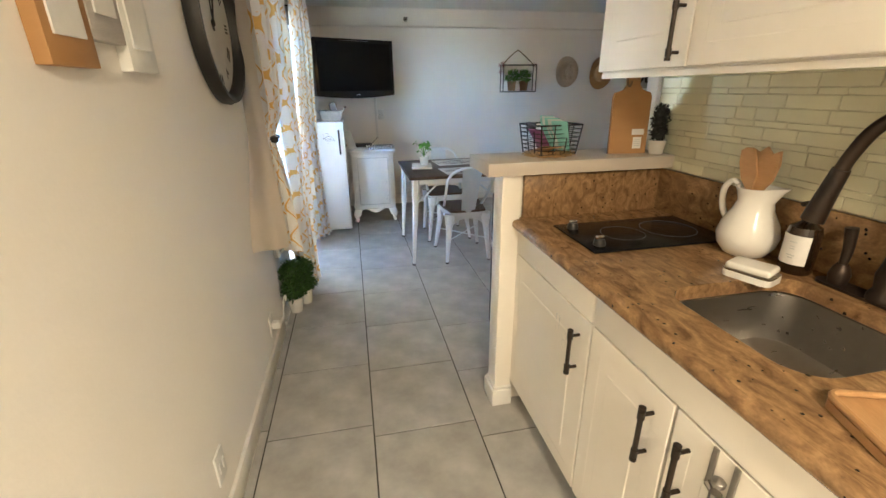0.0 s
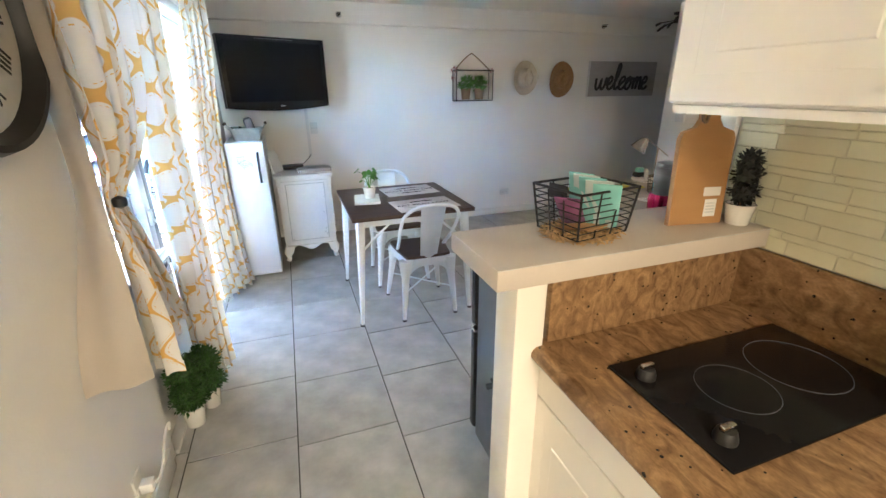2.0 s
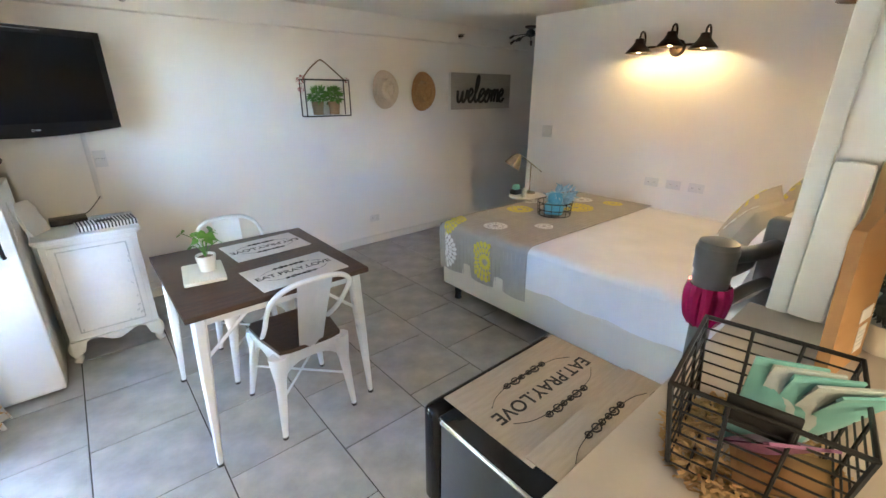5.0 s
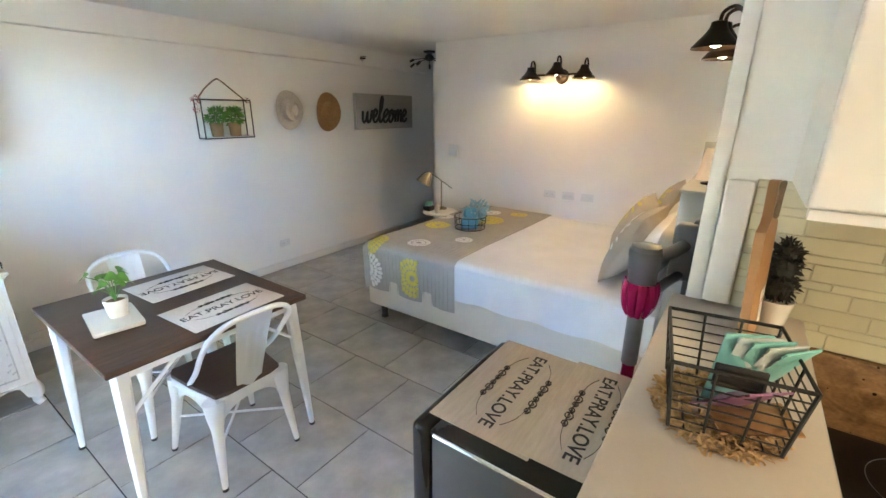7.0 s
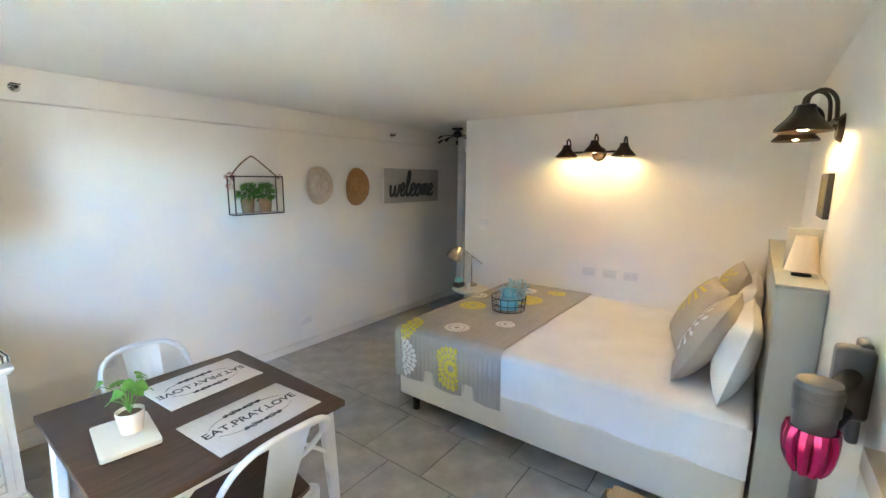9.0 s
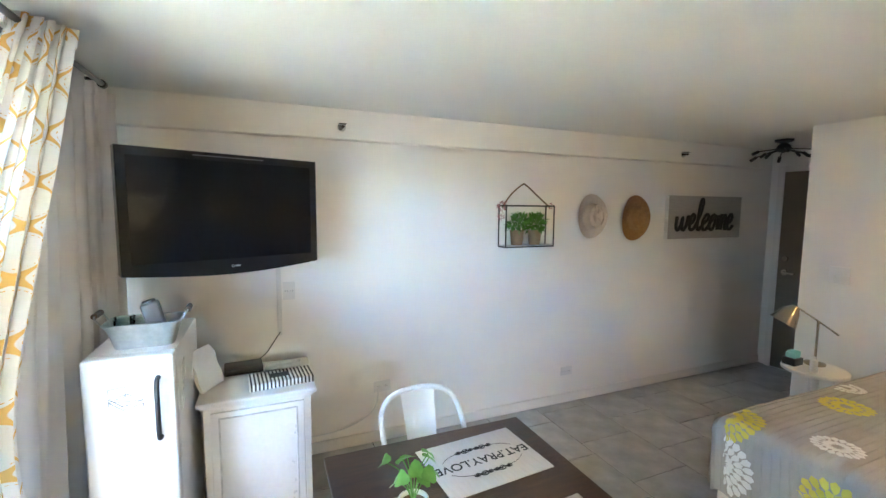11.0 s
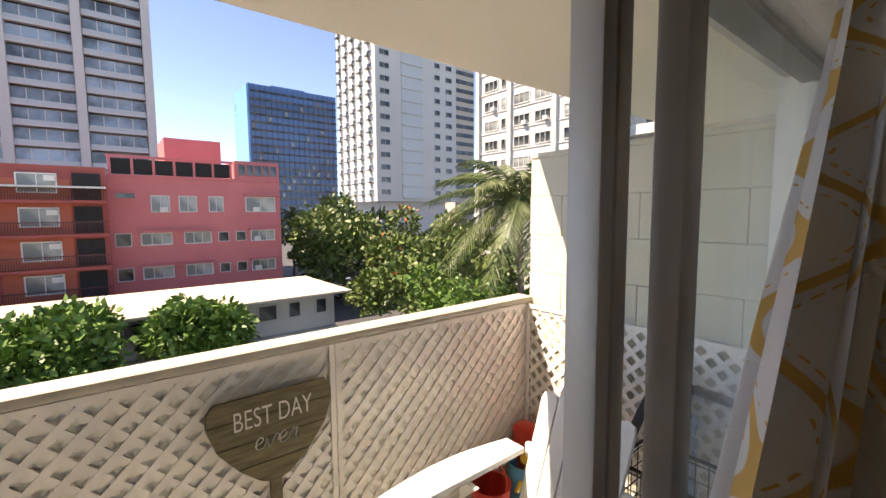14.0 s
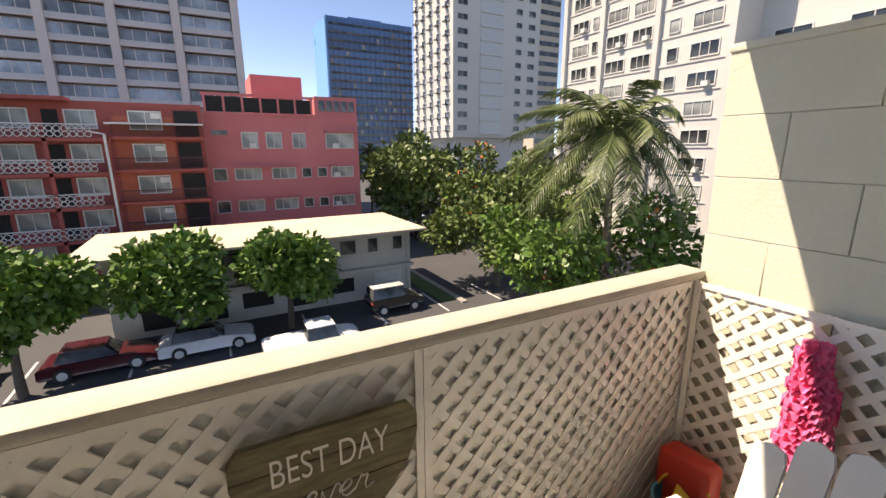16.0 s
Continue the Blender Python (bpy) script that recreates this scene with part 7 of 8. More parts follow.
# glass of the sliding door
jal = thing("window_jalousie", (0, 0, 0), "aluminium jalousie window with frosted glass louvres above the air conditioner", "window", kind="structure")
for n_, b in (("window_frame", (-.62, -.53, 3.145, 3.225, .43, 1.978)), ("window_frame", (-.62, -.53, 2.562, 2.60, .43, 1.978)), ("window_frame", (-.62, -.53, 2.602, 3.143, 1.93, 1.978)), ("inner_stop", (-.60, -.575, 3.112, 3.143, .84, 1.928))):
    add(jal, n_, "alu", lambda bm: box(bm, *b, .004))
for k in range(11):
    g_ = add(jal, "louvre", "louvre_glass", lambda bm: box(bm, -.003, .003, 2.606, 3.108, -.052, .052, .001, 1, Matrix.Translation((-.588, 0, .90 + .098 * k)) @ Matrix.Rotation(radians(38), 4, "Y")))
    add(g_, "clip", "alu", lambda bm: box(bm, -.004, .004, 3.092, 3.112, -.03, .03, .001, 1, Matrix.Translation((-.588, 0, .90 + .098 * k)) @ Matrix.Rotation(radians(38), 4, "Y")))
add(jal, "crank", "alu", lambda bm: (box(bm, -.53, -.515, 3.165, 3.195, .86, .94, .003), tube(bm, [(-.52, 3.18, .90), (-.50, 3.185, .87), (-.50, 3.185, .82)], .006, 8)))
block("wall_under_window", "wall", -.648, -.502, 2.521, 3.232, -.1, .428, "white wall below the window air conditioner", "wall")
ac = thing("window_air_conditioner", (0, 0, .429), "white window air conditioner with louvred front grille", "air conditioner")
add(ac, "case", "plastic_white", lambda bm: box(bm, -.95, -.475, 2.45 + .16, 3.03, 0, .355, .008))
fa = add(ac, "front_panel", "plastic_white", lambda bm: (box(bm, -.474, -.45, 2.603, 3.037, -.004, .358, .009, 3)))
for k in range(9):
    add(fa, "grille_slat", "plastic_white", lambda bm: box(bm, -.010, .010, 2.63, 3.01, -.0018, .0018, .0008, 1, Matrix.Translation((-.446, 0, .025 + .022 * k)) @ Matrix.Rotation(radians(25), 4, "Y")))
for k in range(7):
    add(fa, "air_vane", "grey_plastic", lambda bm: box(bm, -.4495, -.444, 2.66 + .034 * k, 2.664 + .034 * k, .235, .315, .001))
add(fa, "control_panel", "mid_plastic", lambda bm: box(bm, -.4498, -.446, 2.915, 3.015, .24, .32, .003))
add(fa, "display", "screen", lambda bm: box(bm, -.4459, -.4445, 2.935, 2.975, .285, .308, .001))
add(fa, "buttons", "plastic_white", lambda bm: [box(bm, -.4459, -.443, 2.93 + .02 * k, 2.942 + .02 * k, .252, .264, .002) for k in range(4)])
for a, b, x in ((3.947, 5.02, -.525), (4.029, 5.02, -.484)):
    g = add(door, "pane", "glass", lambda bm: bm.faces.new([bm.verts.new((x, p, q)) for p, q in ((a, .10), (b, .10), (b, 1.955), (a, 1.955))]))
    g.visible_shadow = False
add(door, "latch", "black", lambda bm: (box(bm, -.506, -.495, 3.918, 3.944, .86, 1.0, .004), box(bm, -.495, -.484, 3.926, 3.937, .88, .98, .003)))
block("wall_window_end", "wall", -0.65, -0.50, 5.03, BACK, -0.1, 2.05, "white wall beside the sliding door", "wall")

# ---- outside ----
G = -9.0


def house(name, label, boxes, mat):
    h = thing(name, (0, 0, 0), label, "building")
    for b in boxes:
        add(h, "wall", mat, lambda bm: box(bm, *b), smooth=False)
    return h


pane_cache = {}


def window(h, face, at, a, z, w, hgt, pane="pane_far", deep=.06, frame="frame_white", bars=0):
    """A framed window on a face looking along +x ('x') or -y ('y'); a is its centre along the wall, z its middle."""
    key = (face, round(w, 2), round(hgt, 2), pane, frame, bars, deep)
    if key not in pane_cache:
        def mk(name, boxes, mat):
            bm = fresh()
            for q0, q1, z0, z1, d0, d1 in boxes:
                (box(bm, d0, d1, q0, q1, z0, z1) if face == "x" else box(bm, q0, q1, -d1, -d0, z0, z1))
            return mesh_of(name, bm, mat, False)
        t = min(.09, w * .06)
        fr_ = [(-w / 2 - t, w / 2 + t, hgt / 2, hgt / 2 + t, -.05, deep), (-w / 2 - t, w / 2 + t, -hgt / 2 - t, -hgt / 2, -.05, deep * 1.6), (-w / 2 - t, -w / 2, -hgt / 2, hgt / 2, -.05, deep), (w / 2, w / 2 + t, -hgt / 2, hgt / 2, -.05, deep)]
        fr_ += [(-w / 2 + w * (k + 1) / (bars + 1) - t / 3, -w / 2 + w * (k + 1) / (bars + 1) + t / 3, -hgt / 2, hgt / 2, -.02, deep * .8) for k in range(bars)]
        pane_cache[key] = (mk("window", fr_, frame), mk("pane", [(-w / 2, w / 2, -hgt / 2, hgt / 2, -.03, .012)], pane))
    f, p = pane_cache[key]
    ob = part("window", f, None, h)
    ob.matrix_local = pose(at, a, z) if face == "x" else pose(a, at, z)
    part("pane", p, None, ob)
    return ob


def piece(h, name, mat, *b):
    return add(h, name, mat, lambda bm: box(bm, *b), smooth=False)


# pink block of flats
pk = house("pink_apartment_building", "four-storey pink stucco apartment building with roof deck", [(-58, -44, 3.75, 17.4, G, 4.85), (-54, -44.02, 13.3, 17.38, 4.85, 6.6), (-56, -50, 8.4, 13.4, 4.85, 9.1)], "pink_stucco")
for k in range(7):
    y = 4.0 + k * 1.5
    piece(pk, "deck_post", "pink_stucco", -44.3, -44.1, y - .09, y + .09, 4.85, 6.35)
# black sheets between the deck posts, painting the shade behind them
for k in range(6):
    piece(pk, "deck_screen", "opening_shade", -44.25, -44.18, 4.1 + k * 1.5, 5.4 + k * 1.5, 4.95, 6.2)
piece(pk, "deck_beam", "pink_stucco", -44.35, -44.05, 3.8, 13.2, 6.3, 6.5)
piece(pk, "parapet_ledge", "pink_stucco", -44.0, -43.88, 3.75, 17.4, 4.7, 4.9)
for k in range(5):
    window(pk, "x", -44.02, 13.95 + k * .72, 5.75, .6, 1.0, "pane_far", .05, "pink_stucco")
for y, w in ((7.3, 1.25), (9.35, 1.25), (11.6, 1.1), (15.5, 2.6)):
    window(pk, "x", -44, y, 2.5, w, 1.3, "pane_pale", .08, bars=1)
piece(pk, "awning", "pink_stucco", -44, -43.3, 14.0, 17.2, 3.3, 3.42)
window(pk, "x", -44, 4.9, 3.15, 1.3, .4, "pane_far", .06, "pink_stucco")
for z, kind in ((-.5, "pane_pale"), (-3.4, "pane_pale"), (-6.3, "pane_pale")):
    for y, w, hh in ((4.6, 1.0, 1.0), (6.9, 2.1, .9), (10.0, 2.0, .9), (12.1, .8, .8), (13.6, .8, .8), (15.6, 2.1, .9)):
        window(pk, "x", -44, y, z, w, hh, "pane_far" if w < 1.1 else kind, .08, bars=2 if w > 1.5 else 0)
    for y0, y1 in ((5.6, 11.2), (14.3, 16.9)):
        piece(pk, "awning", "pink_stucco", -44, -43.25, y0, y1, z + .62, z + .72)
for y, z in ((7.5, 2.05), (15.0, 2.05), (15.0, -.75), (15.0, -3.65)):
    piece(pk, "air_conditioner", "frame_white", -44, -43.6, y - .3, y + .3, z - .2, z + .2)

# red walk-up flats
rd = house("red_walkup_building", "red stucco walk-up apartment building with open galleries", [(-56, -42, -26, 3.72, G, 5.2)], "red_stucco")
piece(rd, "brick_bay", "brick_orange", -42, -41.9, -2.3, 1.6, G, 4.2)
for lev, z in enumerate((2.55, .1, -2.35, -4.8, -7.2)):
    piece(rd, "gallery_slab", "red_stucco", -42, -40.4, -26, -2.4, z - .25, z)
    piece(rd, "gallery_slab", "red_stucco", -42, -40.9, -2.4, 3.7, z - .1, z + .12)
    g = piece(rd, "gallery_rail", "frame_white", -40.45, -40.4, -26, -2.9, z + .88, z + .96)
    add(rd, "rail_ornament", "frame_white", lambda bm: [tube(bm, ring(.19, 8, (-40.42, -25.8 + .42 * k, z + .25 + .38 * j), ((0, 1, 0), (0, 0, 1))), .035, 4, True) for k in range(54) for j in range(2)], smooth=False)
    piece(rd, "gallery_rail", "rail_dark", -40.95, -40.9, -2.3, 3.68, z + .95, z + 1.02)
    add(rd, "rail_infill", "rail_dark", lambda bm: [box(bm, -40.94, -40.91, -2.25 + .14 * k, -2.22 + .14 * k, z + .1, z + .95) for k in range(42)], smooth=False)["kind"] = "stuff"
    # black box on the solid wall, painted as the stairwell's shade
    piece(rd, "stair_opening", "opening_shade", -42, -41.88, 1.75, 3.4, z + .15, z + 2.15)
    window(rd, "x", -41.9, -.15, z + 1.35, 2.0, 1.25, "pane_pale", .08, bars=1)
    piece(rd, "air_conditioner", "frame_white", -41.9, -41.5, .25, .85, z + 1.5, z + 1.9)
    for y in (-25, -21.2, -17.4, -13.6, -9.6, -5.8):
        # doorway shade as a flat black box; the wall is not cut
        piece(rd, "door_opening", "opening_shade", -42, -41.95, y - .45, y + .45, z + .05, z + 2.0)
        window(rd, "x", -42, y + 1.7, z + 1.35, 1.7, 1.2, "pane_pale", .07, bars=1)
for y in (-24, -18, -12, -6, -2.55):
    piece(rd, "gallery_column", "red_stucco", -40.6, -40.4, y - .12, y + .12, G, 2.5)
piece(rd, "roof_edge", "red_stucco", -42.1, -40.2, -26, -4.5, 5.05, 5.3)
piece(rd, "white_fascia", "frame_white", -42, -40.75, -2.6, 3.7, 3.55, 3.68)
dp = thing("light_pole", (-40.2, -2.6, G), "thin white pole in front of the red building", "pole")
add(dp, "pole", "frame_white", lambda bm: tube(bm, [(0, 0, 0), (0, 0, 11.8)], .09, 8))
add(dp, "arm", "frame_white", lambda bm: tube(bm, [(0, 0, 11.8), (0, -.9, 12.0)], .06, 8))

# low white building in front
lo = house("low_white_building", "low two-storey white building with pale hipped roof", [(-35.5, -29.2, -2.0, 16.3, G, -4.0)], "house_white")
def hip(bm):
    e = [(-36.6, -3.4), (-27.7, -3.4), (-27.7, 17.0), (-36.6, 17.0)]
    a = [bm.verts.new((x, y, -4.0)) for x, y in e]
    b = [bm.verts.new((x, y, -3.86)) for x, y in e]
    r = [bm.verts.new((-32.2, 1.2, -3.5)), bm.verts.new((-32.2, 12.4, -3.5))]
    bm.faces.new(a[::-1])
    for k in range(4):
        bm.faces.new((a[k], a[(k + 1) % 4], b[(k + 1) % 4], b[k]))
    bm.faces.new((b[0], b[1], r[0])), bm.faces.new((b[2], b[3], r[1]))
    bm.faces.new((b[1], b[2], r[1], r[0])), bm.faces.new((b[3], b[0], r[0], r[1]))
add(lo, "roof", "roof_tan", hip, smooth=False)
for y in (-.6, 1.9, 4.5, 6.2, 9.4, 11.6, 13.4, 15.3):
    window(lo, "x", -29.2, y, -5.0, 1.1 if y < 13 else .7, .95, "pane_far", .07, "house_white")
# ground-floor openings drawn as black boxes, their shade put into colour
for y, w in ((.2, 1.6), (3.2, 1.2), (5.6, 1.8), (8.4, 1.6), (10.9, 2.0)):
    piece(lo, "dark_opening", "opening_shade", -29.22, -29.16, y - w / 2, y + w / 2, -8.6 if w < 1.7 else -8.2, -7.2)
piece(lo, "garage_door", "frame_white", -29.22, -29.14, 13.4, 15.6, -8.9, -7.0)
piece(lo, "ledge", "house_white", -29.2, -28.6, -2.0, 16.3, -6.75, -6.55)
add(lo, "drainpipe", "house_white", lambda bm: tube(bm, [(-29.1, 16.0, -4.0), (-29.1, 16.0, G)], .06, 6))

# towers
tl = house("glass_bay_tower", "tall apartment tower with white fins and glazed bays", [(-100, -82, -30, 10.2, G, 62)], "tower_white")
for y in (10.0, 1.9, -5.9, -13.7, -21.5, -29.5):
    piece(tl, "fin", "tower_white", -82, -79.9, y - .55, y + .55, G, 62)
mesh_bay = None
for j in range(22):
    z = G + 4 + 2.68 * j
    if z < 3:
        continue
    for k in range(5):
        y0, y1 = -28.9 + 7.8 * k, -22.1 + 7.8 * k
        y0, y1 = (2.5, 9.4) if k == 4 else (y0, y1)
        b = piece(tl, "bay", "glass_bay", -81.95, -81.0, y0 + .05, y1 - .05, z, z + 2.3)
        piece(b, "slab_edge", "tower_white", -81, -80.25, y0, y1, z - .12, z + .1)
        piece(b, "rail", "rail_glass", -80.35, -80.3, y0, y1, z + .1, z + .72)
        for q in (1, 2, 3):
            piece(b, "mullion", "frame_white", -81.0, -80.93, y0 + (y1 - y0) * q / 4 - .05, y0 + (y1 - y0) * q / 4 + .05, z, z + 2.3)

bl = house("blue_glass_tower", "distant blue glass slab tower", [(-185, -165, 46, 79.5, G, 48.3)], "slate_blue")
# thin panel that paints the sunward -y face brighter than the front
piece(bl, "side_glazing", "sunlit_side_blue", -184.5, -165.5, 45.7, 46, G, 48)
piece(bl, "roof_plant", "slate_blue", -180, -168, 55, 68, 48.3, 49.6)
for j in range(19):
    piece(bl, "balcony_band", "rail_glass" if j == 0 else "pane_far", -165, -164.4, 46.8, 79.4, -4 + 2.75 * j, -3.3 + 2.75 * j)
for k in range(17):
    piece(bl, "mullion", "slate_blue", -165, -164.6, 46 + 2 * k, 46.25 + 2 * k, G, 48.3)
add(bl, "bay_pattern", "pane_pale", lambda bm: [box(bm, -165, -164.7, 47 + 2 * k, 48 + 2 * k, -3.2 + 2.75 * j, -1.6 + 2.75 * j) for k in range(16) for j in range(18) if (k * 7 + j * 5) % 13 < 1 + (j < 8) * 3], smooth=False)["kind"] = "stuff"

wt = house("white_tower", "white concrete tower with rows of small dark windows", [(-102, -83, 51, 74, 4.2, 58), (-100, -85, 53, 72, G, 4.2)], "tower_white")
piece(wt, "glazed_shaft", "rail_glass", -83.0, -82.9, 57.7, 63.6, 5.0, 58)
for j in range(19):
    z = 6.3 + 2.76 * j
    for x in (-100.2, -96.6, -93, -89.4, -85.4):
        window(wt, "y", 51, x, z, 1.9 if x > -86 else 1.5, 1.1, "pane_far", .12, "tower_white")
        piece(wt, "sunshade", "pane_far", x - .9, x + .3, 50.2, 51, z - .75, z - .5)
    window(wt, "x", -83, 53.3, z, 2.4, 1.1, "pane_far", .1, "tower_white", 1)
    window(wt, "x", -83, 68, z, 1.6, 1.1, "pane_far", .1, "tower_white")
    window(wt, "x", -83, 71.6, z, 1.9, 1.1, "pane_far", .1, "tower_white")
    piece(wt, "shaft_band", "tower_white", -82.9, -82.6, 57.7, 63.6, z - 1.4, z - 1.15)
sl2 = house("slim_tower", "slim distant beige tower with balcony bands", [(-114, -106, 93, 101.5, G, 60)], "tower_beige")
for j in range(22):
    piece(sl2, "balcony_band", "pane_far", -106, -105.7, 93.4, 101, -2 + 2.8 * j, -.8 + 2.8 * j)

wb = house("white_apartment_block", "white apartment block with lilac ribs and paired windows", [(-43, -23, 44, 62, G, 30), (-23, -4, 47.5, 62, G, 14.2)], "tower_white")
for x in (-42.9, -37.2, -30.4, -23.2):
    piece(wb, "rib", "pink_flower" if False else "tower_white", x - .28, x + .28, 43.6, 44, G, 30)
for j in range(14):
    z = -5.0 + 2.55 * j
    for x, w in ((-40.6, 2.3), (-38.4, .7), (-35.4, 2.4), (-32.2, 2.2), (-28.7, 1.0), (-25.6, 2.5)):
        wd = window(wb, "y", 44, x, z, w, 1.15, "pane_far" if (j + int(x)) % 3 else "pane_pale", .1, bars=2 if w > 2 else 0)
        if w > 2 and (j * 5 + int(x)) % 3 == 0:
            piece(wb, "air_conditioner", "frame_white", x + .3, x + .9, 43.5, 44, z - .7, z - .25)
    piece(wb, "floor_band", "tower_white", -43, -23, 43.9, 44, z - 1.0, z - .85)
for j in range(7):
    z = -5.0 + 2.55 * j
    piece(wb, "balcony_slab", "tower_white", -22.9, -4, 45.4, 47.5, z - 1.1, z - .95)
    piece(wb, "balcony_wall", "tower_white", -22.9, -4, 45.4, 45.55, z - .95, z - .1)
    for x in (-20.5, -15.5, -10.5, -6.5):
        window(wb, "y", 47.5, x, z + .25, 2.6, 1.5, "pane_far", .08, bars=1)

# ground cover
block("road", "asphalt", -300, -3, -120, 160, G + .001, G + .02, "dark asphalt parking lot and street", "road")
block("pavement", "pavement", -46, -27, 30, 37, G + .021, G + .12, "pale concrete pavement", "pavement")
block("pavement_kerb", "pavement", -60, -25, 18.4, 18.8, G + .021, G + .15, "pale concrete kerb", "kerb")
block("grass_verge", "verge", -44, -26, 17.2, 18.4, G + .021, G + .10, "narrow green grass verge", "grass")
for k in range(7):
    block("parking_line", "frame_white", -28.4, -24.2, -5.2 + 4.4 * k, -5.08 + 4.4 * k, G + .021, G + .026, "white painted parking bay line", "road marking")


def car(x, y, paint, label, length, kind_="car", top="paint"):
    """A parked car with its length along y, nose towards +y."""
    c = thing("car", (x, y, G + .02), label, "car", "parked cars")
    h = {"car": 1.38, "jeep": 1.82, "pickup": 1.75}[kind_]
    L, W = length / 2, .92
    sill, belt = (.30, .88) if kind_ == "car" else (.48, 1.12)
    def shell(bm):
        prof = [(-L, sill), (-L + .02, belt - .12), (-L + .25, belt), (L * .35, belt + .02), (L - .45, belt - .12), (L - .06, belt - .25), (L, sill + .1), (L - .1, sill - .05), (-L + .1, sill - .05)]
        rings = [[bm.verts.new((s * W * k, p, z)) for p, z in prof] for s, k in ((-1, .92), (-1, 1), (1, 1), (1, .92))]
        for v in rings[0] + rings[3]:
            v.co.z += 0.0
        n = len(prof)
        for a, b in zip(rings, rings[1:]):
            for i in range(n):
                bm.faces.new((a[i], a[(i + 1) % n], b[(i + 1) % n], b[i]))
        bm.faces.new(rings[0]), bm.faces.new(rings[-1][::-1])
        bmesh.ops.bevel(bm, geom=list(bm.edges), offset=.05, segments=2, profile=.5, affect="EDGES")
    add(c, "body", paint, shell)
    r0, r1 = {"car": (-L * .62, L * .12), "jeep": (-L * .92, L * .25), "pickup": (-L * .15, L * .4)}[kind_]
    def cabin(bm):
        s = .55 if kind_ == "car" else .14
        lo_, hi_ = [(-.80, r0 - s * .5), (.80, r0 - s * .5), (.80, r1 + s), (-.80, r1 + s)], [(-.66, r0), (.66, r0), (.66, r1), (-.66, r1)]
        a, b = [bm.verts.new((x_, y_, belt - .02)) for x_, y_ in lo_], [bm.verts.new((x_, y_, h)) for x_, y_ in hi_]
        bm.faces.new(b)
        for k in range(4):
            bm.faces.new((a[k], a[(k + 1) % 4], b[(k + 1) % 4], b[k]))
        bmesh.ops.bevel(bm, geom=list(bm.edges), offset=.04, segments=2, profile=.5, affect="EDGES")
    add(c, "glasshouse", "pane_far", cabin, "dark tinted glass")
    add(c, "roof", paint if top == "paint" else top, lambda bm: box(bm, -.68, .68, r0 - .02, r1 + .04, h - .03, h + .035, .03))
    for sx in (-1, 1):
        for yy in (-L * .60, L * .62):
            w = add(c, "wheel", "tyre", lambda bm: tube(bm, [(sx * .72, yy, .34), (sx * .945, yy, .34)], .34, 22))
            add(w, "rim", "alu", lambda bm: tube(bm, [(sx * .90, yy, .34), (sx * .952, yy, .34)], .21, 16))
        add(c, "headlight", "glass_bay", lambda bm: box(bm, sx * .62 - .2, sx * .62 + .2, L - .12, L + .004, belt - .36, belt - .22, .03))
        add(c, "tail_light", "toy_red", lambda bm: box(bm, sx * .68 - .16, sx * .68 + .16, -L - .006, -L + .06, belt - .32, belt - .2, .02))
        add(c, "mirror", paint, lambda bm: box(bm, sx * .95 - .08, sx * .95 + .08, r1 + .2, r1 + .32, belt - .02, belt + .12, .03))
    return c
car(-25.9, 2.7, "car_white", "white convertible with a black soft top, parked", 4.6, "car", "car_black")
car(-26.0, -1.95, "car_red", "dark maroon sedan, parked", 4.7)
car(-26.4, 13.8, "car_black", "black off-road vehicle with pale roof, parked", 3.6, "jeep", "house_white")
car(-22.3, 7.6, "car_white", "white pickup truck, parked", 5.0, "pickup")
car(-47.5, 27.0, "car_black", "dark sedan parked on the far street", 4.6)
car(-55.0, 30.0, "car_white", "white car parked on the far street", 4.5)
car(-27.0, -8.5, "car_black", "black sedan parked by the fence", 4.6)


def leaf_cloud(name, lumps, per, size, mat, parent, seed, droop=.2):
    """A crown of many small folded leaves round several lumps (x, y, z, radius)."""
    rs = np.random.RandomState(seed)
    V, Fc = [], []
    for (cx, cy, cz, r) in lumps:
        n = int(per * r * r)
        d = rs.normal(size=(n, 3))
        d /= np.linalg.norm(d, axis=1)[:, None]
        rad = r * (.45 + .6 * rs.rand(n) ** .6) * (1 + .28 * np.sin(d[:, 0] * 5 + cx) * np.sin(d[:, 1] * 4 + cz) * np.cos(d[:, 2] * 4))
        c = np.array([cx, cy, cz]) + d * rad[:, None] * np.array([1, 1, .8])
        t = d + rs.normal(size=(n, 3)) * .7
        t[:, 2] -= droop
        t /= np.linalg.norm(t, axis=1)[:, None]
        s = np.cross(t, rs.normal(size=(n, 3)))
        s /= np.linalg.norm(s, axis=1)[:, None] + 1e-6
        l = size * (.6 + .8 * rs.rand(n))[:, None]
        w = l * .3
        b = len(V) and sum(len(v) for v in V)
        quad = np.stack([c, c + t * l * .5 + s * w, c + t * l, c + t * l * .5 - s * w], 1).reshape(-1, 3)
        V.append(quad)
        Fc.append(np.arange(n * 4).reshape(-1, 4) + b)
    me = bpy.data.meshes.new(name)
    me.from_pydata(np.concatenate(V).tolist(), [], np.concatenate(Fc).tolist())
    me.materials.append(M[mat])
    return part(name, me, None, parent)


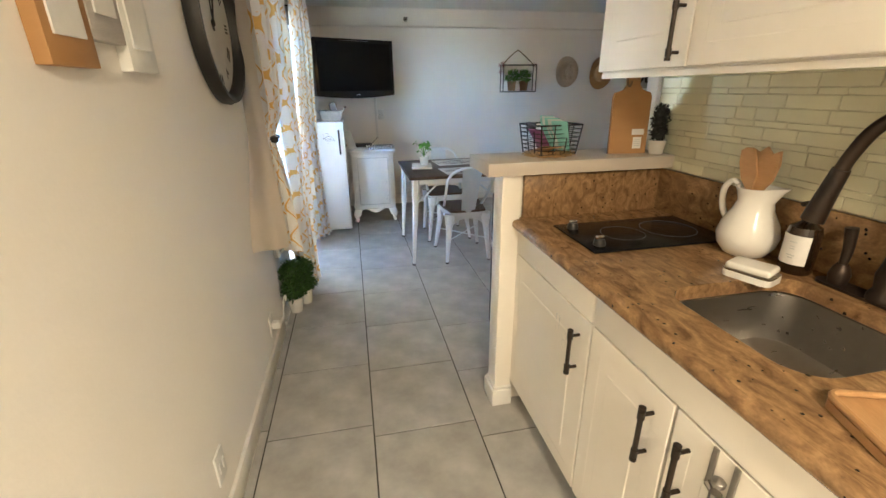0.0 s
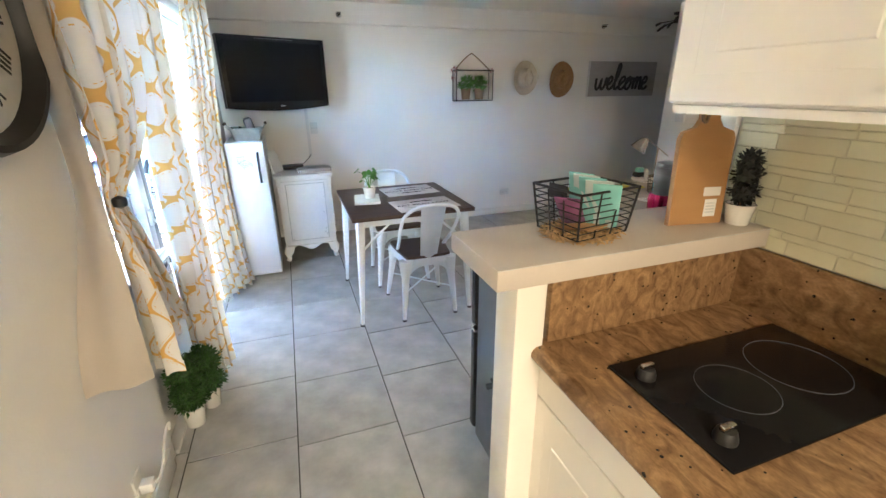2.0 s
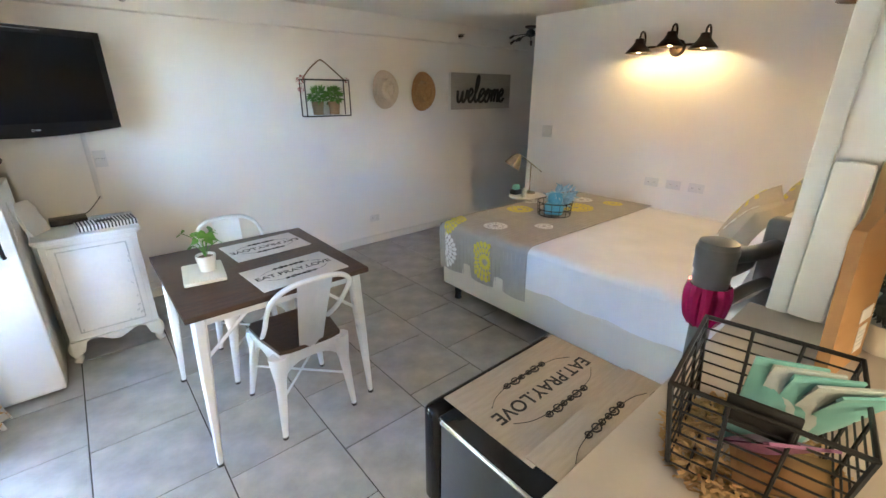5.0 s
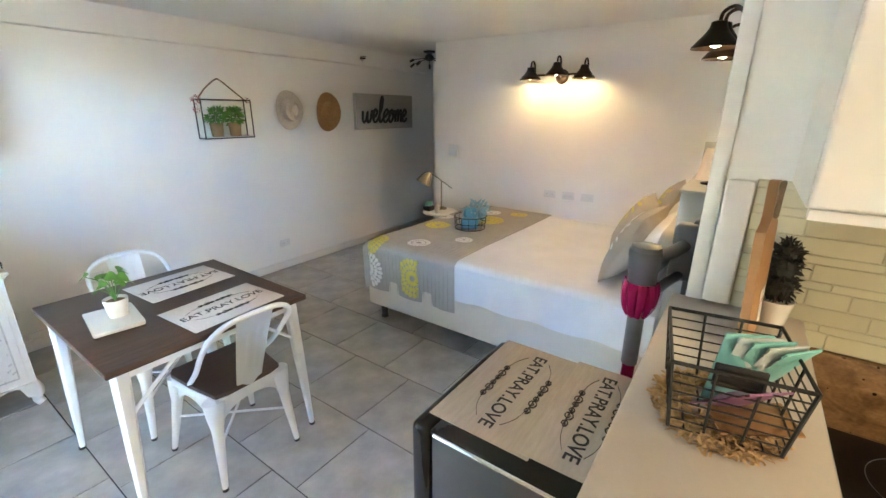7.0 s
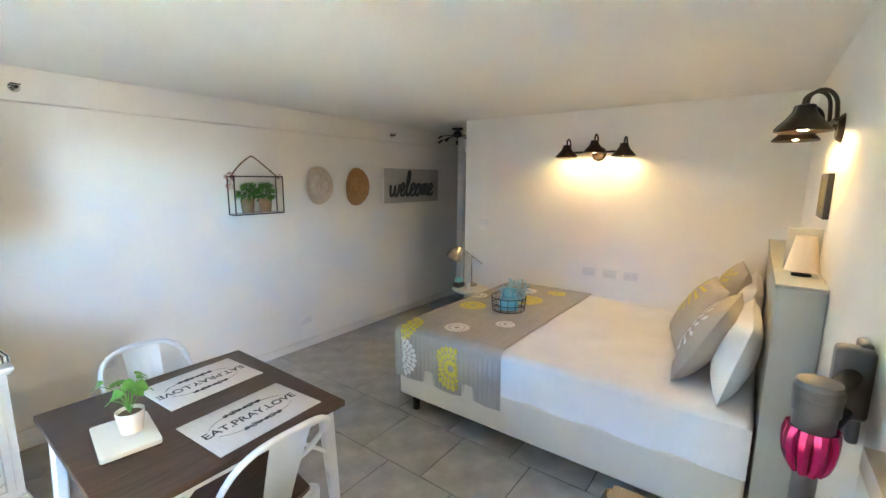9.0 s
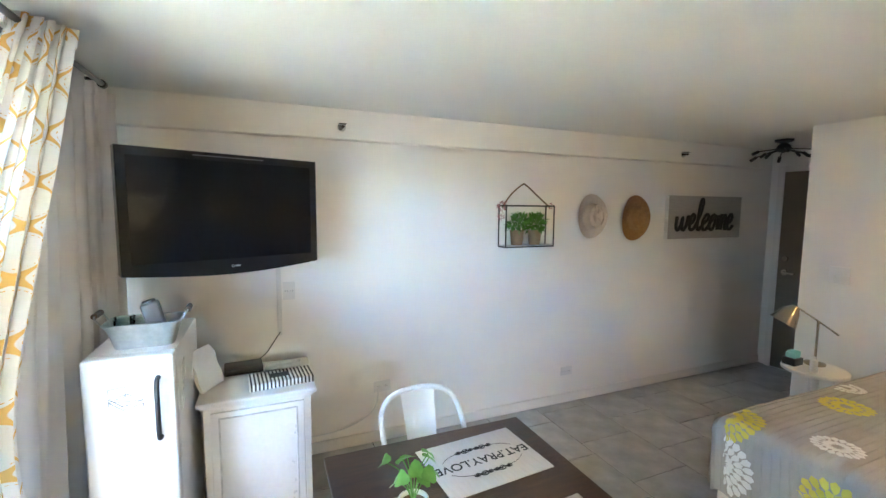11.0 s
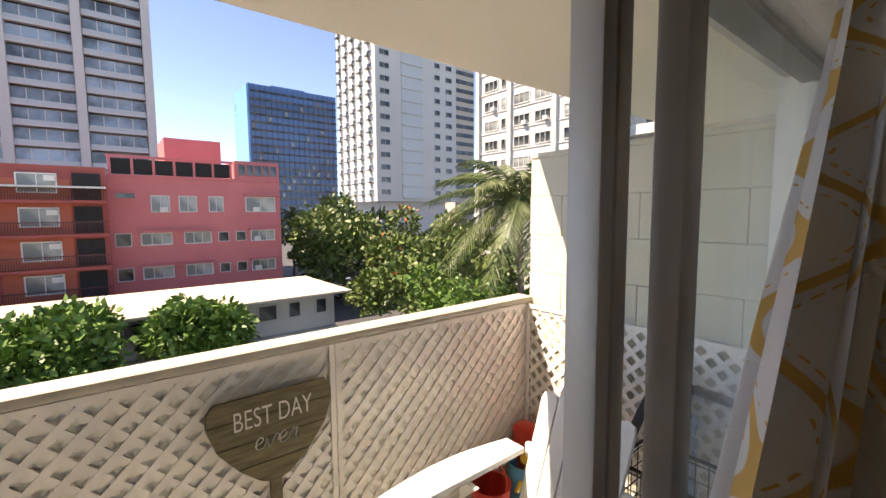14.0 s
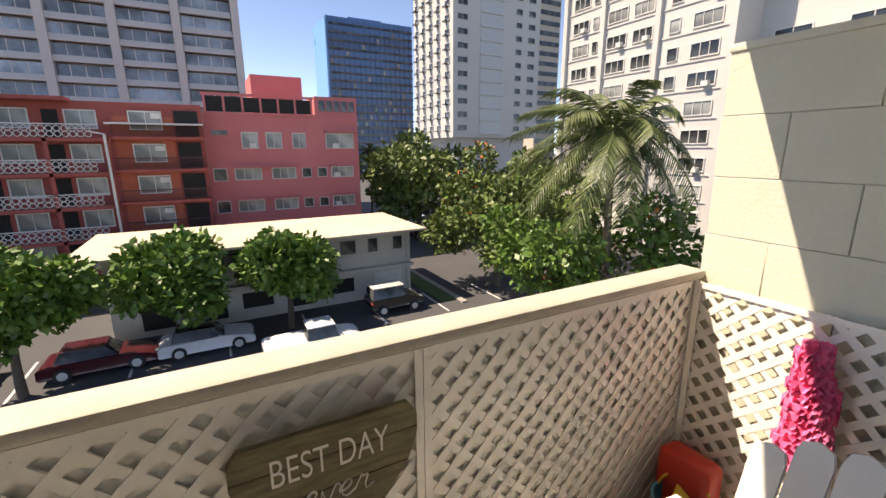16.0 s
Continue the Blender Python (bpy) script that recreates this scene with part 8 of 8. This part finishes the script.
def tree(x, y, ground, lumps, mat, label, seed, per=420, size=.3, trunk=.22, blossoms=0):
    t = thing("tree", (x, y, ground), label, "tree")
    rng = random.Random(seed)
    fork = min(l[2] - l[3] * .5 for l in lumps) - ground
    add(t, "trunk", "bark", lambda bm: tube(bm, smooth_path([(0, 0, 0), (.1, .05, fork * .5), (0, .1, fork)], 4), trunk, 9, r1=trunk * .6))
    for l in lumps:
        e = Vector((l[0] - x, l[1] - y, l[2] - ground))
        add(t, "limb", "bark", lambda bm: tube(bm, smooth_path([(0, .1, fork * .9), e * .5 + Vector((rng.gauss(0, .2), rng.gauss(0, .2), fork * .4)), e], 4), trunk * .5, 7, r1=trunk * .12))
    leaf_cloud("crown", [(l[0] - x, l[1] - y, l[2] - ground, l[3]) for l in lumps], per, size, mat, t, seed)
    if blossoms:
        leaf_cloud("blossom", [(l[0] - x, l[1] - y, l[2] - ground + .3, l[3]) for l in lumps[:3]], blossoms, size * .7, "blossom", t, seed + 1)
    return t


def lumps(x, y, z, r, n, seed, spread=.6, small=.55):
    rng = random.Random(seed)
    return [(x + rng.uniform(-1, 1) * r * spread, y + rng.uniform(-1, 1) * r * spread, z + rng.uniform(-.7, .8) * r * spread, r * rng.uniform(small * .8, small * 1.2)) for _ in range(n)]


tree(-26.6, 1.5, G, lumps(-26.4, 1.45, -5.0, 2.6, 20, 1, .6, .46), "tree_leaf", "leafy green street tree with a dense round crown", 1, 330, .42)
tree(-26.6, 7.1, G, lumps(-26.4, 7.12, -5.0, 2.6, 20, 2, .6, .46), "tree_leaf", "leafy green street tree with a dense broad crown", 2, 330, .42)
tree(-24.5, -4.6, G, lumps(-24.5, -4.0, -4.6, 2.6, 14, 3, .62, .48), "tree_leaf", "light green street tree beside the fence", 3, 330, .4)
tree(-27.0, 22.8, G, lumps(-27.6, 22.2, -3.6, 4.0, 14, 4, .75, .42), "tree_dark", "large mango tree with orange new growth", 4, 200, .45, .3, 14)
tree(-46.0, 25.0, G, lumps(-46, 25, -2.2, 4.6, 12, 5, .7, .45), "tree_dark", "broad street tree along the far road", 5, 110, .6, .3)
tree(-55.0, 24.5, G, lumps(-55, 24.5, -1.6, 4.5, 10, 6, .7, .45), "tree_dark", "broad street tree along the far road", 6, 100, .6, .3)
tree(-62.0, 34.0, G, lumps(-62, 34, -.6, 6, 12, 7, .8, .4), "tree_dark", "broad park tree in the distance", 7, 70, .75, .35)
tree(-40.0, 34.0, G, lumps(-40, 34, -2.5, 5, 12, 8, .8, .42), "tree_dark", "broad street tree in front of the towers", 8, 100, .6, .3, 8)
tree(-30.0, 33.0, G, lumps(-30, 33, -3.5, 4.5, 10, 9, .8, .42), "tree_dark", "bushy tree behind the mango tree", 9, 120, .55, .3)
tree(-15.5, 17.5, G, lumps(-15.0, 17.2, -3.2, 2.4, 10, 10, .8, .45), "tree_leaf", "bushy flowering tree beneath the palm", 10, 300, .32, .2, 10)
tree(-11.0, 19.0, G, lumps(-11.0, 18.6, -2.6, 2.6, 10, 11, .9, .42), "tree_leaf", "bushy tree beneath the palm", 11, 300, .32, .2, 12)
tree(-20.0, 20.0, G, lumps(-19.5, 19.5, -3.8, 2.6, 9, 12, .8, .45), "tree_dark", "dense dark green tree beside the drive", 12, 280, .36, .2)


def palm(x, y, z, ground, label, seed, length=4.0, count=24, wind=(-.8, -.3)):
    p = thing("palm_tree", (x, y, ground), label, "palm tree")
    h = z - ground
    rng = random.Random(seed)
    add(p, "trunk", "bark", lambda bm: tube(bm, smooth_path([(.5, -.3, 0), (.3, -.1, h * .4), (0, 0, h * .97)], 8), .20, 10, r1=.13))
    for k in range(count):
        a = k * 2.39996
        el = .95 - 1.5 * (k / count)
        l = length * rng.uniform(.8, 1.05)
        def rib(t, a=a, el=el, l=l):
            r = l * (t * math.cos(el) * (1 - .12 * t))
            up = l * (t * math.sin(el) - .55 * t * t * (1.0 if el < .3 else .8))
            return Vector((r * math.cos(a) + wind[0] * t * t * .9, r * math.sin(a) + wind[1] * t * t * .9, h + up))
        f = add(p, "frond", "palm_leaf", lambda bm: tube(bm, [rib(i / 10) for i in range(11)], .035, 5, r1=.008))
        def leaflets(bm):
            n = 44
            for i in range(4, n):
                t = i / n
                c, d = rib(t), (rib(min(1, t + .02)) - rib(t - .02)).normalized()
                s = d.cross(Vector((0, 0, 1))).normalized()
                ll = length * .22 * (1 - .6 * abs(t - .45)) * rng.uniform(.85, 1.1)
                for sd in (-1, 1):
                    e = c + s * sd * ll * .75 + d * ll * .55 + Vector((wind[0] * .12, wind[1] * .12, -ll * (.35 + .3 * rng.random())))
                    mid = c.lerp(e, .5) + Vector((0, 0, .05 * ll))
                    w = d * .035
                    q = [bm.verts.new(v) for v in (c - w * .6, c + w * .6, mid + w, e, mid - w)]
                    bm.faces.new(q)
        add(f, "leaflet_spray", "palm_leaf", leaflets, smooth=False)
    return p
palm(-12.6, 17.6, 2.3, G, "coconut palm with wind-blown fronds", 5, 4.5, 34)
palm(-58.0, 27.5, .5, G, "distant coconut palm beside the street", 6, 3.4, 18)
palm(-50.0, 29.0, .0, G, "distant coconut palm beside the street", 7, 3.2, 18)
palm(-64.0, 25.5, 1.5, G, "distant coconut palm behind the pink building", 8, 3.4, 18)

# ---- tiles and blocks, piece by piece ----
floor = bpy.data.objects["floor"]
SHIFT = {-2: 3.44, -1: 3.375, 0: 3.305, 1: 3.205, 2: 3.03, 3: 3.137, 4: 3.357}
STEP_X, STEP_Y = .4545, .462
tile_cache = {}
def tile_mesh(w, d):
    key = (round(w, 3), round(d, 3))
    if key not in tile_cache:
        bm = fresh()
        g, t = .003, .0035
        a = [(g, g), (w - g, g), (w - g, d - g), (g, d - g)]
        e = .0016
        b = [(g + e, g + e), (w - g - e, g + e), (w - g - e, d - g - e), (g + e, d - g - e)]
        lo_ = [bm.verts.new((x, y, -.0045)) for x, y in a]
        mi = [bm.verts.new((x, y, -.001)) for x, y in a]
        hi_ = [bm.verts.new((x, y, 0)) for x, y in b]
        bm.faces.new(hi_)
        for p, q in ((lo_, mi), (mi, hi_)):
            for k in range(4):
                bm.faces.new((p[k], p[(k + 1) % 4], q[(k + 1) % 4], q[k]))
        tile_cache[key] = mesh_of("tile", bm, "tile", False)
    return tile_cache[key]
for col in range(-2, 12):
    x0 = .037 + col * STEP_X
    w = STEP_X
    if x0 < -.50:
        w, x0 = STEP_X - (-.50 - x0), -.50
    if w < .05 or x0 > 5.2:
        continue
    base = SHIFT.get(col, 3.03 + .1 * ((col * 7) % 5))
    for row in range(-12, 6):
        y0 = base + row * STEP_Y
        y1 = min(y0 + STEP_Y, BACK)
        y0 = max(y0, -2.6)
        if y1 - y0 < .04 or (x0 > 1.45 and y1 < 1.6) or (x0 > 4.1 and y1 < 4.4):
            continue
        ob = part("tile", tile_mesh(w, y1 - y0), None, floor)
        ob.matrix_local = pose(x0, y0, 0)

splash = bpy.data.objects["wall_kitchen_right"]
rng = random.Random(31)
ROWS = (.039, .0195, .039, .039, .0195, .039, .0195, .039, .039, .0195, .039, .016)
def splash_mesh(l, h):
    key = ("s", round(l, 3), h)
    if key not in tile_cache:
        bm = fresh()
        box(bm, -.0045, 0, .0007, l - .0007, .0007, h - .0007, .0016, 1)
        tile_cache[key] = mesh_of("tile", bm, "splash", True)
    return tile_cache[key]
bm = fresh()
box(bm, 1.3195, 1.3245, -1.2, 1.64, 1.084, 1.452)
part("grout_bed", bm, "splash_grout", splash)
z = 1.084
for h in ROWS:
    y = -1.0 + rng.random() * .05
    while y < 1.635:
        l = min(rng.choice((.075, .11, .15, .15)), 1.64 - y)
        if l > .012:
            ob = part("tile", splash_mesh(l, h), None, splash)
            ob.matrix_local = pose(1.3215, y, z)
        y += l
    z += h

wallb = bpy.data.objects["wall_block"]
BH_, BL_ = .2085, .41
for r in range(10):
    z0, z1 = max(-.04, 1.90 - BH_ * (r + 1)), 1.90 - BH_ * r
    if z1 < 1.05:
        break
    y_off = -.205 if r % 2 else 0.0
    x = -1.822 + y_off
    while x < -.66:
        x0, x1 = max(x, -1.826), min(x + BL_, -.655)
        if x1 - x0 > .02:
            bm = fresh()
            box(bm, x0 + .0008, x1 - .0008, 5.3725, 5.381, z0 + .0008, z1 - .0008, .0022, 1)
            part("block", bm, "concrete", wallb)
        x += BL_
bm = fresh()
box(bm, -1.826, -.655, 5.366, 5.381, 1.8985, 1.925, .004)
part("coping", bm, "concrete", wallb)
